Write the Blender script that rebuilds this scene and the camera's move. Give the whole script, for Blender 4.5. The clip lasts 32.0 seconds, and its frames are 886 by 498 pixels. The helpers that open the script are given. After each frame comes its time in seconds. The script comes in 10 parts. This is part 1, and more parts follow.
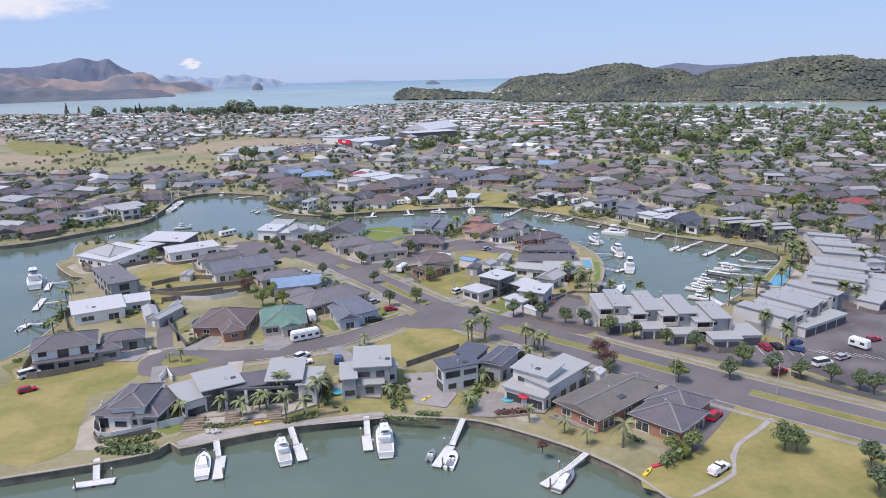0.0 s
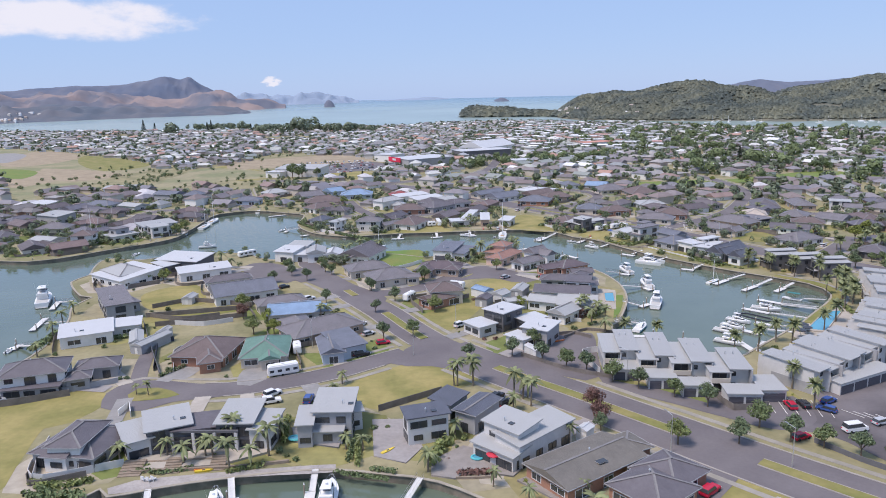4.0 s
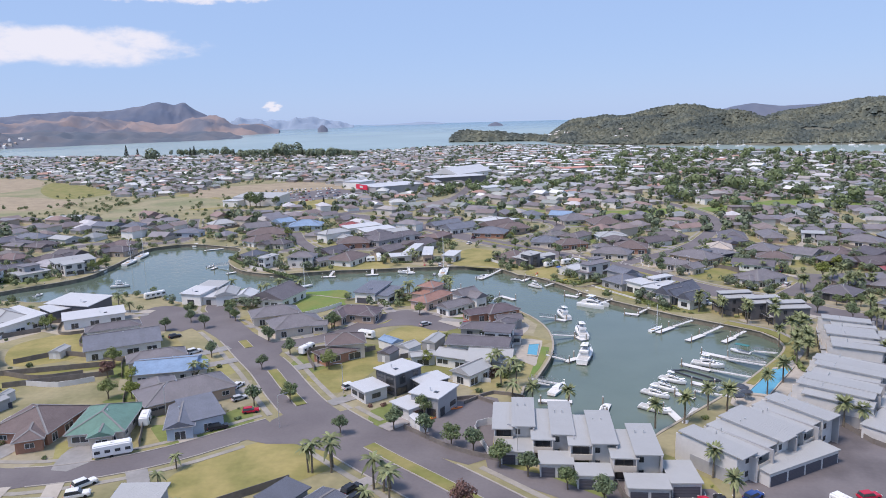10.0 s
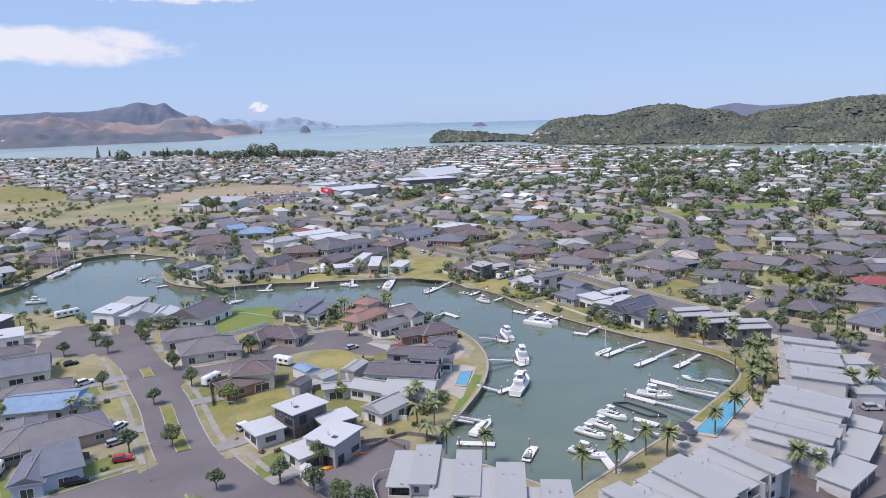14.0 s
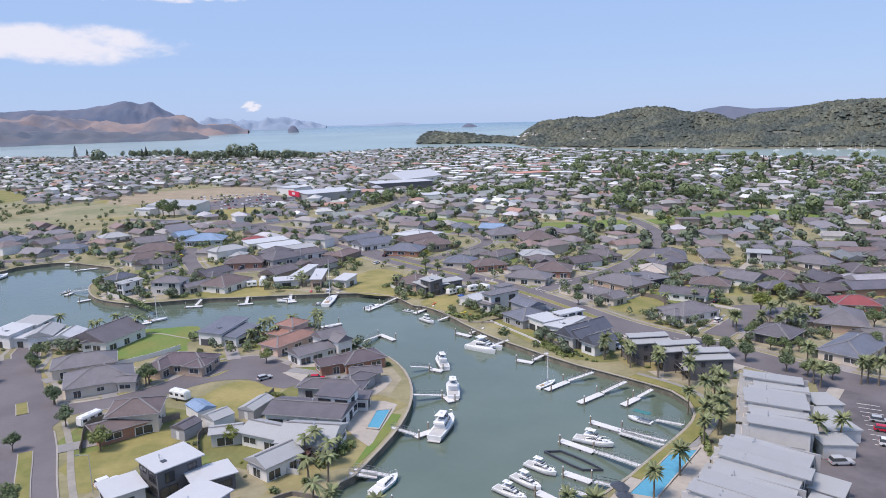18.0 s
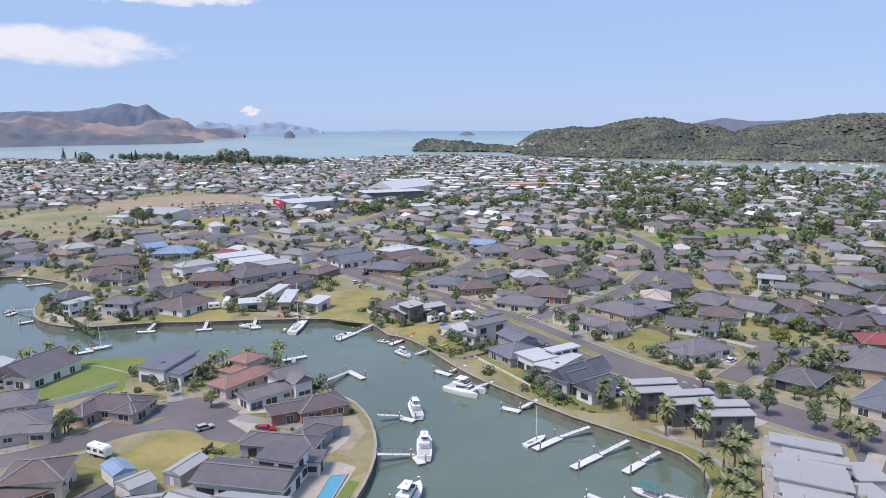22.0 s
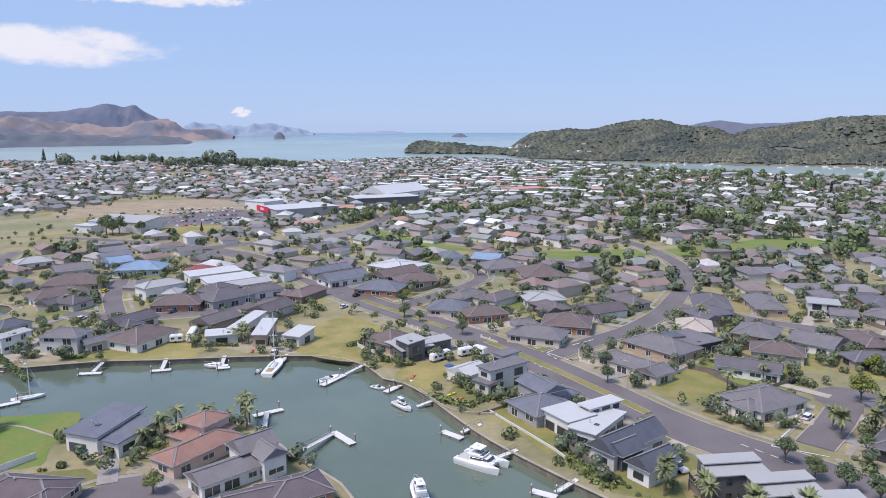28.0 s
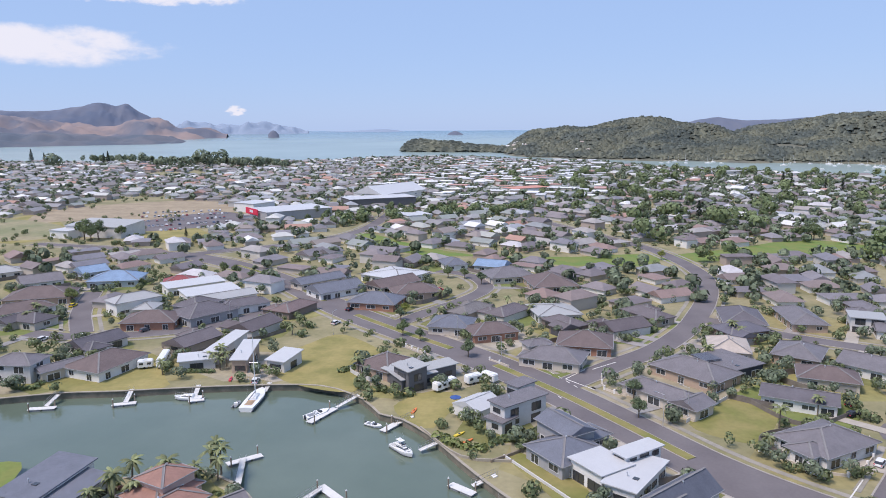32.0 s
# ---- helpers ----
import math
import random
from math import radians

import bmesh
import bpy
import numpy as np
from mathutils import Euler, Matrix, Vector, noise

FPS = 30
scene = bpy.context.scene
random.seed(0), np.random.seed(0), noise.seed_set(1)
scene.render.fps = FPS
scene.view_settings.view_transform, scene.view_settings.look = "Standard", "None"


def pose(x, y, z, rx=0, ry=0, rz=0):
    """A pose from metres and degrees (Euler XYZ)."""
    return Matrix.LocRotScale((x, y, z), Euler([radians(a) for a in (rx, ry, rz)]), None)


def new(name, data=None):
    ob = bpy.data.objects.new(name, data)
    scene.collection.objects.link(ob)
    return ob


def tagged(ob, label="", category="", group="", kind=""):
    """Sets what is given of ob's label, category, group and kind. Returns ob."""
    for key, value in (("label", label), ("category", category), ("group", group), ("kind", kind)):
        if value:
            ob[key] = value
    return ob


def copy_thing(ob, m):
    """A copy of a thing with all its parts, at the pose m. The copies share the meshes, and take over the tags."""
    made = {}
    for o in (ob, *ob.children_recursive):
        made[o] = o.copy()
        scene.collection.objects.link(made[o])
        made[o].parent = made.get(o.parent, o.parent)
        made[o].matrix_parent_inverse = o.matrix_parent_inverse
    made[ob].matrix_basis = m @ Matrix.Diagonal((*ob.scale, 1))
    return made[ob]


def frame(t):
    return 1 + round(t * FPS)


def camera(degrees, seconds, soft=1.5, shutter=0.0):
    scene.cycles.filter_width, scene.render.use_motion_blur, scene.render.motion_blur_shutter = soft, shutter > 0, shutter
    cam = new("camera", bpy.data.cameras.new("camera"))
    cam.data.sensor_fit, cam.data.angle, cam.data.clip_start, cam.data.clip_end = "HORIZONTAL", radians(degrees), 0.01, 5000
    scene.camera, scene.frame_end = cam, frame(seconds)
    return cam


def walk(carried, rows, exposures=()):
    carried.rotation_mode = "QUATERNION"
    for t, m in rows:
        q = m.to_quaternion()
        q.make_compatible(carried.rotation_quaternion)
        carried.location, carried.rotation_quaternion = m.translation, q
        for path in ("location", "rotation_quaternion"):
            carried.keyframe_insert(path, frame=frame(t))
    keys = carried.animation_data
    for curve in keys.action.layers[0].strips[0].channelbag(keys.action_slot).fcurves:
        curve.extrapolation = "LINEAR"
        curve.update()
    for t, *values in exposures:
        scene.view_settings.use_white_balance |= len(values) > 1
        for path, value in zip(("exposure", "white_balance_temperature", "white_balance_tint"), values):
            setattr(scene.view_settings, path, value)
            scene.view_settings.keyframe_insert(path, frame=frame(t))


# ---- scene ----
cam = camera(64.1, 32.0, soft=0.95)
METRES, EYE, TILT, LEAN, TURN = 228.0, 70.0, 0.0, 0.0, 0.0
ROWS = [
    (0.0, 0.0, 0.0, 0.0, -0.31, -13.82, 1.27),
    (0.5, 0.012, 0.0086, -0.0002, 0.36, -13.72, 1.28),
    (1.0, 0.0243, 0.0177, -0.0003, 1.14, -13.52, 1.29),
    (1.5, 0.0355, 0.0263, -0.0004, 1.9, -13.33, 1.3),
    (2.0, 0.0473, 0.0357, -0.0005, 2.72, -13.11, 1.31),
    (2.5, 0.0581, 0.0445, -0.0006, 3.47, -12.94, 1.32),
    (3.0, 0.0695, 0.0542, -0.0005, 4.22, -12.74, 1.32),
    (3.5, 0.0799, 0.0635, -0.0004, 4.93, -12.56, 1.32),
    (5.5, 0.1224, 0.1053, -0.001, 6.19, -11.74, 1.39),
    (6.0, 0.1333, 0.1169, -0.0009, 6.35, -11.55, 1.4),
    (6.5, 0.1432, 0.1279, -0.0009, 6.42, -11.36, 1.42),
    (7.0, 0.1537, 0.1399, -0.0009, 6.29, -11.16, 1.45),
    (7.5, 0.163, 0.1512, -0.001, 6.15, -10.99, 1.44),
    (8.0, 0.1728, 0.1637, -0.0011, 5.96, -10.77, 1.44),
    (8.5, 0.1819, 0.1753, -0.0009, 5.81, -10.6, 1.46),
    (9.0, 0.1915, 0.1882, -0.0009, 5.66, -10.5, 1.48),
    (9.5, 0.2001, 0.2, -0.0009, 5.5, -10.46, 1.49),
    (10.0, 0.2095, 0.2133, -0.0009, 5.42, -10.46, 1.49),
    (10.5, 0.2183, 0.2261, -0.0008, 5.28, -10.46, 1.51),
    (11.0, 0.2275, 0.2397, -0.0007, 5.12, -10.45, 1.52),
    (11.5, 0.236, 0.2528, -0.0008, 4.98, -10.45, 1.54),
    (12.0, 0.2452, 0.2664, -0.0006, 4.85, -10.46, 1.54),
    (12.5, 0.2538, 0.2789, -0.0006, 4.73, -10.48, 1.53),
    (13.0, 0.2631, 0.2928, -0.0006, 4.6, -10.48, 1.54),
    (13.5, 0.2717, 0.3055, -0.0006, 4.49, -10.48, 1.54),
    (14.0, 0.2812, 0.3195, -0.0004, 4.39, -10.48, 1.56),
    (14.5, 0.2903, 0.3324, -0.0002, 4.28, -10.48, 1.56),
    (16.5, 0.3295, 0.3878, -0.0006, 3.97, -10.48, 1.53),
    (17.0, 0.3394, 0.4033, -0.0005, 3.92, -10.48, 1.45),
    (17.5, 0.3478, 0.4178, -0.0004, 3.88, -10.46, 1.32),
    (18.0, 0.3554, 0.4339, -0.0002, 3.85, -10.43, 1.18),
    (18.5, 0.361, 0.4489, 0.0001, 3.83, -10.38, 1.04),
    (19.0, 0.366, 0.4651, 0.0004, 3.81, -10.32, 0.88),
    (19.5, 0.3691, 0.4801, 0.0005, 3.8, -10.26, 0.76),
    (20.0, 0.3714, 0.4966, 0.0008, 3.8, -10.17, 0.63),
    (20.5, 0.3724, 0.5119, 0.001, 3.8, -10.08, 0.51),
    (21.0, 0.3727, 0.5285, 0.0013, 3.78, -9.97, 0.41),
    (21.5, 0.3719, 0.544, 0.0014, 3.76, -9.89, 0.32),
    (22.0, 0.3705, 0.5607, 0.0014, 3.74, -9.84, 0.25),
    (22.5, 0.3688, 0.5759, 0.0015, 3.71, -9.82, 0.21),
    (23.0, 0.3665, 0.5922, 0.0016, 3.67, -9.79, 0.16),
    (23.5, 0.3642, 0.6069, 0.0016, 3.63, -9.77, 0.13),
    (24.0, 0.3616, 0.6227, 0.0018, 3.56, -9.76, 0.11),
    (24.5, 0.3591, 0.6372, 0.0019, 3.5, -9.73, 0.09),
    (25.0, 0.3563, 0.653, 0.0021, 3.42, -9.72, 0.08),
    (25.5, 0.3536, 0.6676, 0.0022, 3.36, -9.71, 0.08),
    (27.5, 0.3424, 0.7281, 0.0005, 3.12, -9.71, 0.08),
    (28.0, 0.3396, 0.7442, 0.0001, 3.05, -9.71, 0.09),
    (28.5, 0.3371, 0.7587, -0.0001, 2.99, -9.73, 0.1),
    (29.0, 0.3346, 0.7743, -0.0003, 2.94, -9.75, 0.11),
    (29.5, 0.3323, 0.7885, -0.0006, 2.89, -9.77, 0.12),
    (30.0, 0.3299, 0.8036, -0.001, 2.85, -9.78, 0.14),
    (30.5, 0.3278, 0.8174, -0.0013, 2.82, -9.81, 0.17),
    (31.0, 0.3259, 0.8328, -0.0016, 2.76, -9.83, 0.24),
    (31.5, 0.3246, 0.8469, -0.0016, 2.71, -9.84, 0.28),
    (32.0, 0.3236, 0.8623, -0.0016, 2.67, -9.87, 0.31),
]
walk(cam, [(t, pose(0, 0, EYE, TILT, LEAN, TURN) @ pose(METRES * x, METRES * y, METRES * z, 90 + pitch, roll, yaw)) for t, x, y, z, yaw, pitch, roll in ROWS],
     exposures=[(0.0, 0.18, 6450, 17), (32.0, 0.18, 6450, 17)])

# ---- clouds: azimuth, elevation, half width, half height, density cut ----
CLOUDS = [(-34.0, 5.6, 12.6, 1.75, 0.22, 13.0, 1.8), (-18.7, 1.2, 0.95, 0.46, 0.25, 75.0, 2.6), (-26.0, 9.3, 14.0, 0.8, 0.45, 22.0, 2.4)]

# ---- world, sun, exposure ----
SUN_EL, SUN_AZ = 60.0, -125.0      # degrees; azimuth clockwise from +y
world = bpy.data.worlds.new("sky")
scene.world = world
world.use_nodes = True
wn, wl = world.node_tree.nodes, world.node_tree.links
wbg = wn["Background"]
sky = wn.new("ShaderNodeTexSky")
sky.sky_type, sky.sun_disc = "NISHITA", False
sky.sun_elevation, sky.sun_rotation = radians(SUN_EL), radians(SUN_AZ)
sky.air_density, sky.dust_density, sky.ozone_density = 1.0, 0.25, 3.0
wbg.inputs["Strength"].default_value = 0.105


def cloud_mask(az, el, half_w, half_h, cut, scale, lumps):
    """A soft cloud in the sky about a direction (degrees clockwise from +y, degrees up)."""
    def mth(op, a, b=None):
        n = wn.new("ShaderNodeMath")
        n.operation = op
        for i, v in enumerate((a, b)):
            if v is None:
                continue
            if isinstance(v, (int, float)):
                n.inputs[i].default_value = v
            else:
                wl.new(v, n.inputs[i])
        return n.outputs[0]
    tc = wn.new("ShaderNodeTexCoord")
    mp = wn.new("ShaderNodeMapping")
    mp.vector_type = "POINT"
    mp.inputs["Rotation"].default_value = (0, 0, radians(az))
    wl.new(tc.outputs["Generated"], mp.inputs["Vector"])
    sp = wn.new("ShaderNodeSeparateXYZ")
    wl.new(mp.outputs["Vector"], sp.inputs[0])
    ns = wn.new("ShaderNodeTexNoise")
    ns.inputs["Scale"].default_value = scale
    ns.inputs["Detail"].default_value = 7
    ns.inputs["Roughness"].default_value = 0.6
    st = wn.new("ShaderNodeMapping")
    st.inputs["Scale"].default_value = (1, 1, 2.2)
    wl.new(tc.outputs["Generated"], st.inputs["Vector"])
    wl.new(st.outputs["Vector"], ns.inputs["Vector"])
    dx = mth("DIVIDE", sp.outputs["X"], math.tan(radians(half_w)))
    dz = mth("DIVIDE", mth("SUBTRACT", sp.outputs["Z"], math.sin(radians(el))), math.sin(radians(half_h)))
    front = mth("GREATER_THAN", sp.outputs["Y"], 0.2)
    d = mth("SUBTRACT", 1.0, mth("ADD", mth("MULTIPLY", dx, dx), mth("MULTIPLY", dz, dz)))
    d = mth("ADD", d, mth("MULTIPLY", mth("SUBTRACT", ns.outputs["Fac"], 0.5), lumps))
    r = wn.new("ShaderNodeMapRange")
    r.interpolation_type = "SMOOTHSTEP"
    r.inputs["From Min"].default_value, r.inputs["From Max"].default_value = cut, cut + 0.55
    wl.new(d, r.inputs["Value"])
    return mth("MULTIPLY", r.outputs["Result"], front)


veil = wn.new("ShaderNodeMix")
veil.data_type = "RGBA"
veil.inputs["Factor"].default_value = 0.8
wl.new(sky.outputs["Color"], veil.inputs["A"])
veil.inputs["B"].default_value = (3.25, 4.82, 7.6, 1)
sky_col = veil.outputs["Result"]
for spec in CLOUDS:
    mx = wn.new("ShaderNodeMix")
    mx.data_type = "RGBA"
    wl.new(cloud_mask(*spec), mx.inputs["Factor"])
    wl.new(sky_col, mx.inputs["A"])
    mx.inputs["B"].default_value = (6.9, 7.1, 7.7, 1)
    sky_col = mx.outputs["Result"]
wl.new(sky_col, wbg.inputs["Color"])

sun = new("sun", bpy.data.lights.new("sun", "SUN"))
sun.data.energy, sun.data.angle, sun.data.color = 3.15, radians(18), (1.0, 0.91, 0.81)
az, el = radians(SUN_AZ), radians(SUN_EL)
to_sun = Vector((math.sin(az) * math.cos(el), math.cos(az) * math.cos(el), math.sin(el)))
sun.matrix_world = Matrix.Translation(to_sun * 900) @ to_sun.to_track_quat("Z", "Y").to_matrix().to_4x4()


# ---- materials ----
MATS = {}


def mat(name, col, rough=0.8, metal=0.0, var=0.12, scale=3.0, fine=30.0, bump=0.15, spread=0.0, col2=None, ramp=None, wave=None, spec=0.5, patch=None, space="Object"):
    """A procedural surface: base colour, a second colour in stains, grain at two scales and a bump."""
    m = bpy.data.materials.new(name)
    m.use_nodes = True
    nt = m.node_tree
    n, l = nt.nodes, nt.links
    p = n["Principled BSDF"]
    p.inputs["Roughness"].default_value, p.inputs["Metallic"].default_value = rough, metal
    p.inputs["Specular IOR Level"].default_value = spec
    tc = n.new("ShaderNodeTexCoord")
    vec = tc.outputs["Object"]
    if space == "World":
        vec = n.new("ShaderNodeNewGeometry").outputs["Position"]
    big, small = n.new("ShaderNodeTexNoise"), n.new("ShaderNodeTexNoise")
    for t, s in ((big, 1.0 / scale), (small, fine / 10.0)):
        t.inputs["Scale"].default_value, t.inputs["Detail"].default_value = s, 4
        l.new(vec, t.inputs["Vector"])
    base = n.new("ShaderNodeMix")
    base.data_type = "RGBA"
    c2 = col2 or tuple(c * 0.72 for c in col)
    base.inputs["A"].default_value, base.inputs["B"].default_value = (*col, 1), (*c2, 1)
    mr = n.new("ShaderNodeMapRange")
    mr.inputs["From Min"].default_value, mr.inputs["From Max"].default_value = 0.38, 0.62
    mr.inputs["To Max"].default_value = 1.0 if col2 else var * 4
    l.new(big.outputs["Fac"], mr.inputs["Value"])
    l.new(mr.outputs["Result"], base.inputs["Factor"])
    out = base.outputs["Result"]
    if ramp:
        oi = n.new("ShaderNodeNewGeometry" if spread < 0 else "ShaderNodeObjectInfo")
        cr = n.new("ShaderNodeValToRGB")
        cr.color_ramp.interpolation = "CONSTANT"
        for i, c in enumerate(ramp):
            e = cr.color_ramp.elements[i] if i < 2 else cr.color_ramp.elements.new(i / len(ramp))
            e.position, e.color = i / len(ramp), (*c, 1)
        l.new(oi.outputs["Random Per Island" if spread < 0 else "Random"], cr.inputs["Fac"])
        rm = n.new("ShaderNodeMix")
        rm.data_type, rm.blend_type = "RGBA", "MULTIPLY"
        rm.inputs["Factor"].default_value = 1
        l.new(cr.outputs["Color"], rm.inputs["A"])
        l.new(out, rm.inputs["B"])
        out = rm.outputs["Result"]
    hsv = n.new("ShaderNodeHueSaturation")
    v = n.new("ShaderNodeMapRange")
    v.inputs["To Min"].default_value, v.inputs["To Max"].default_value = 1 - var * 1.6, 1 + var * 1.6
    l.new(small.outputs["Fac"], v.inputs["Value"])
    val = v.outputs["Result"]
    if spread:
        src = n.new("ShaderNodeNewGeometry").outputs["Random Per Island"] if spread < 0 else n.new("ShaderNodeObjectInfo").outputs["Random"]
        sr = n.new("ShaderNodeMapRange")
        sr.inputs["To Min"].default_value, sr.inputs["To Max"].default_value = 1 - abs(spread), 1 + abs(spread)
        l.new(src, sr.inputs["Value"])
        mm = n.new("ShaderNodeMath")
        mm.operation = "MULTIPLY"
        l.new(val, mm.inputs[0])
        l.new(sr.outputs["Result"], mm.inputs[1])
        val = mm.outputs[0]
    l.new(val, hsv.inputs["Value"])
    l.new(out, hsv.inputs["Color"])
    l.new(hsv.outputs["Color"], p.inputs["Base Color"])
    if bump:
        b = n.new("ShaderNodeBump")
        b.inputs["Strength"].default_value, b.inputs["Distance"].default_value = bump, 0.05
        h = small.outputs["Fac"]
        if wave:
            w = n.new("ShaderNodeTexWave")
            w.bands_direction = wave[0]
            w.inputs["Scale"].default_value, w.inputs["Distortion"].default_value = wave[1], 0.0
            l.new(vec, w.inputs["Vector"])
            h = w.outputs["Fac"]
        l.new(h, b.inputs["Height"])
        l.new(b.outputs["Normal"], p.inputs["Normal"])
    MATS[name] = m
    return m


mat("dry_grass", (0.308, 0.27, 0.154), 0.95, col2=(0.212, 0.198, 0.1), scale=17, fine=6, var=0.16, bump=0.4, space="World")
mat("lawn", (0.178, 0.184, 0.05), 0.95, col2=(0.259, 0.226, 0.083), scale=9, fine=7, var=0.14, bump=0.4, space="World")
mat("lawn_dry", (0.33, 0.275, 0.105), 0.95, col2=(0.22, 0.204, 0.066), scale=11, fine=7, var=0.13, bump=0.4, space="World")
mat("lawn_green", (0.132, 0.209, 0.044), 0.95, col2=(0.187, 0.209, 0.055), scale=9, fine=8, var=0.12, bump=0.4, space="World")
mat("asphalt", (0.14, 0.124, 0.129), 0.9, col2=(0.172, 0.154, 0.157), scale=14, fine=14, var=0.08, bump=0.2, space="World")
mat("asphalt_lot", (0.095, 0.084, 0.088), 0.9, col2=(0.172, 0.154, 0.157), scale=14, fine=14, var=0.08, bump=0.2, space="World")
mat("concrete", (0.44, 0.396, 0.341), 0.9, scale=5, fine=9, var=0.1, space="World")
mat("concrete_grey", (0.297, 0.286, 0.275), 0.9, scale=5, fine=9, var=0.12, space="World")
mat("footpath", (0.33, 0.303, 0.264), 0.9, scale=5, fine=9, var=0.12, space="World", col2=(0.275, 0.253, 0.215))
mat("kerb", (0.374, 0.341, 0.308), 0.9, scale=4, var=0.1, space="World")
mat("paving", (0.33, 0.305, 0.295), 0.9, scale=4, fine=12, var=0.12, space="World")
mat("bank_wall", (0.231, 0.198, 0.154), 0.9, scale=3, fine=10, var=0.2, bump=0.5, col2=(0.143, 0.138, 0.105), space="World")
mat("bank_cap", (0.385, 0.341, 0.275), 0.9, scale=4, fine=10, var=0.14, space="World")
mat("bank_stone", (0.286, 0.27, 0.116), 0.95, col2=(0.363, 0.319, 0.22), scale=4, fine=12, var=0.2, bump=0.6, space="World")
mat("lot_lawn", (1, 1, 1), 0.95, var=0.15, scale=5, fine=6, bump=0.3, spread=-0.12, space="World", ramp=[(0.22, 0.22, 0.077), (0.33, 0.286, 0.132), (0.363, 0.319, 0.22), (0.176, 0.209, 0.061), (0.308, 0.275, 0.176), (0.275, 0.253, 0.099), (0.385, 0.341, 0.275)])
mat("gravel", (0.396, 0.363, 0.341), 0.95, scale=3, fine=18, var=0.14, space="World")
mat("paint_line", (0.72, 0.70, 0.66), 0.7, var=0.06)
mat("dirt", (0.363, 0.292, 0.198), 0.95, scale=14, fine=3, var=0.16, space="World")
for nm, c, rg in (("roof_dark", (0.146, 0.132, 0.145), 0.6), ("roof_plum", (0.135, 0.105, 0.115), 0.65), ("roof_brown", (0.168, 0.127, 0.12), 0.7), ("roof_grey", (0.405, 0.408, 0.405), 0.55), ("roof_silver", (0.375, 0.378, 0.378), 0.55), ("roof_white", (0.56, 0.565, 0.575), 0.45),
                  ("roof_midgrey", (0.196, 0.18, 0.19), 0.55), ("roof_blue", (0.242, 0.341, 0.484), 0.5), ("roof_bluegrey", (0.165, 0.174, 0.209), 0.55), ("roof_green", (0.143, 0.259, 0.204), 0.5),
                  ("roof_terra", (0.33, 0.182, 0.143), 0.7), ("roof_red", (0.308, 0.077, 0.077), 0.6), ("roof_olive", (0.182, 0.165, 0.143), 0.65), ("roof_tan", (0.528, 0.451, 0.385), 0.6), ("roof_navy", (0.11, 0.116, 0.143), 0.45), ("roof_pink", (0.605, 0.286, 0.22), 0.7)):
    plain = nm in ("roof_grey", "roof_silver", "roof_white")
    mat(nm, c, rg, var=0.03 if plain else 0.12, scale=3.2, fine=16, bump=0.4, wave=("X", 3.3))
mat("ridge_tile", (0.231, 0.22, 0.22), 0.7, var=0.12, scale=2, bump=0.2)
mat("roof_mix", (0.84, 0.8, 0.835), 0.6, var=0.12, scale=4, fine=14, bump=0.3, wave=("X", 3.3),
    ramp=[(0.134, 0.128, 0.141), (0.195, 0.154, 0.145), (0.228, 0.221, 0.231), (0.154, 0.134, 0.134), (0.215, 0.185, 0.175), (0.175, 0.175, 0.199), (0.234, 0.175, 0.158), (0.231, 0.255, 0.255), (0.141, 0.13, 0.134), (0.231, 0.221, 0.204), (0.188, 0.169, 0.169), (0.439, 0.439, 0.451)])
mat("roof_street", (1.06, 1.02, 1.04), 0.6, var=0.1, scale=6, fine=8, bump=0, spread=-0.1,
    ramp=[(0.228, 0.215, 0.22), (0.215, 0.18, 0.17), (0.25, 0.24, 0.25), (0.19, 0.165, 0.165), (0.235, 0.195, 0.18), (0.2, 0.2, 0.22), (0.26, 0.19, 0.165), (0.25, 0.27, 0.27), (0.17, 0.155, 0.16), (0.32, 0.31, 0.29), (0.21, 0.19, 0.19), (0.46, 0.46, 0.46)])
mat("roof_far", (1, 1, 1), 0.6, var=0.07, scale=8, fine=6, bump=0, spread=-0.1,
    ramp=[(0.362, 0.362, 0.362), (0.228, 0.208, 0.201), (0.295, 0.288, 0.295), (0.563, 0.563, 0.537), (0.201, 0.188, 0.195), (0.282, 0.242, 0.221), (0.403, 0.409, 0.376), (0.416, 0.249, 0.195), (0.671, 0.671, 0.658), (0.268, 0.288, 0.268), (0.255, 0.242, 0.242), (0.322, 0.336, 0.362), (0.228, 0.201, 0.201), (0.309, 0.282, 0.268)])
for nm, c in (("wall_white", (0.76, 0.75, 0.73)), ("wall_cream", (0.605, 0.539, 0.462)), ("wall_grey", (0.363, 0.363, 0.374)), ("wall_dark", (0.138, 0.138, 0.149)), ("wall_pale", (0.616, 0.605, 0.594)),
              ("wall_blue", (0.462, 0.517, 0.594)), ("wall_navy", (0.045, 0.05, 0.07)), ("wall_tan", (0.462, 0.352, 0.275)), ("wall_peach", (0.638, 0.473, 0.396))):
    mat(nm, c, 0.85, var=0.06, scale=3, fine=12, bump=0.12)
mat("wall_brick", (0.396, 0.209, 0.143), 0.9, var=0.14, scale=2, fine=40, bump=0.3)
mat("wall_far", (1, 1, 1), 0.85, var=0.05, scale=8, fine=5, bump=0, spread=-0.1, ramp=[(0.618, 0.591, 0.55), (0.522, 0.468, 0.413), (0.77, 0.77, 0.77), (0.413, 0.343, 0.303), (0.688, 0.674, 0.646)])
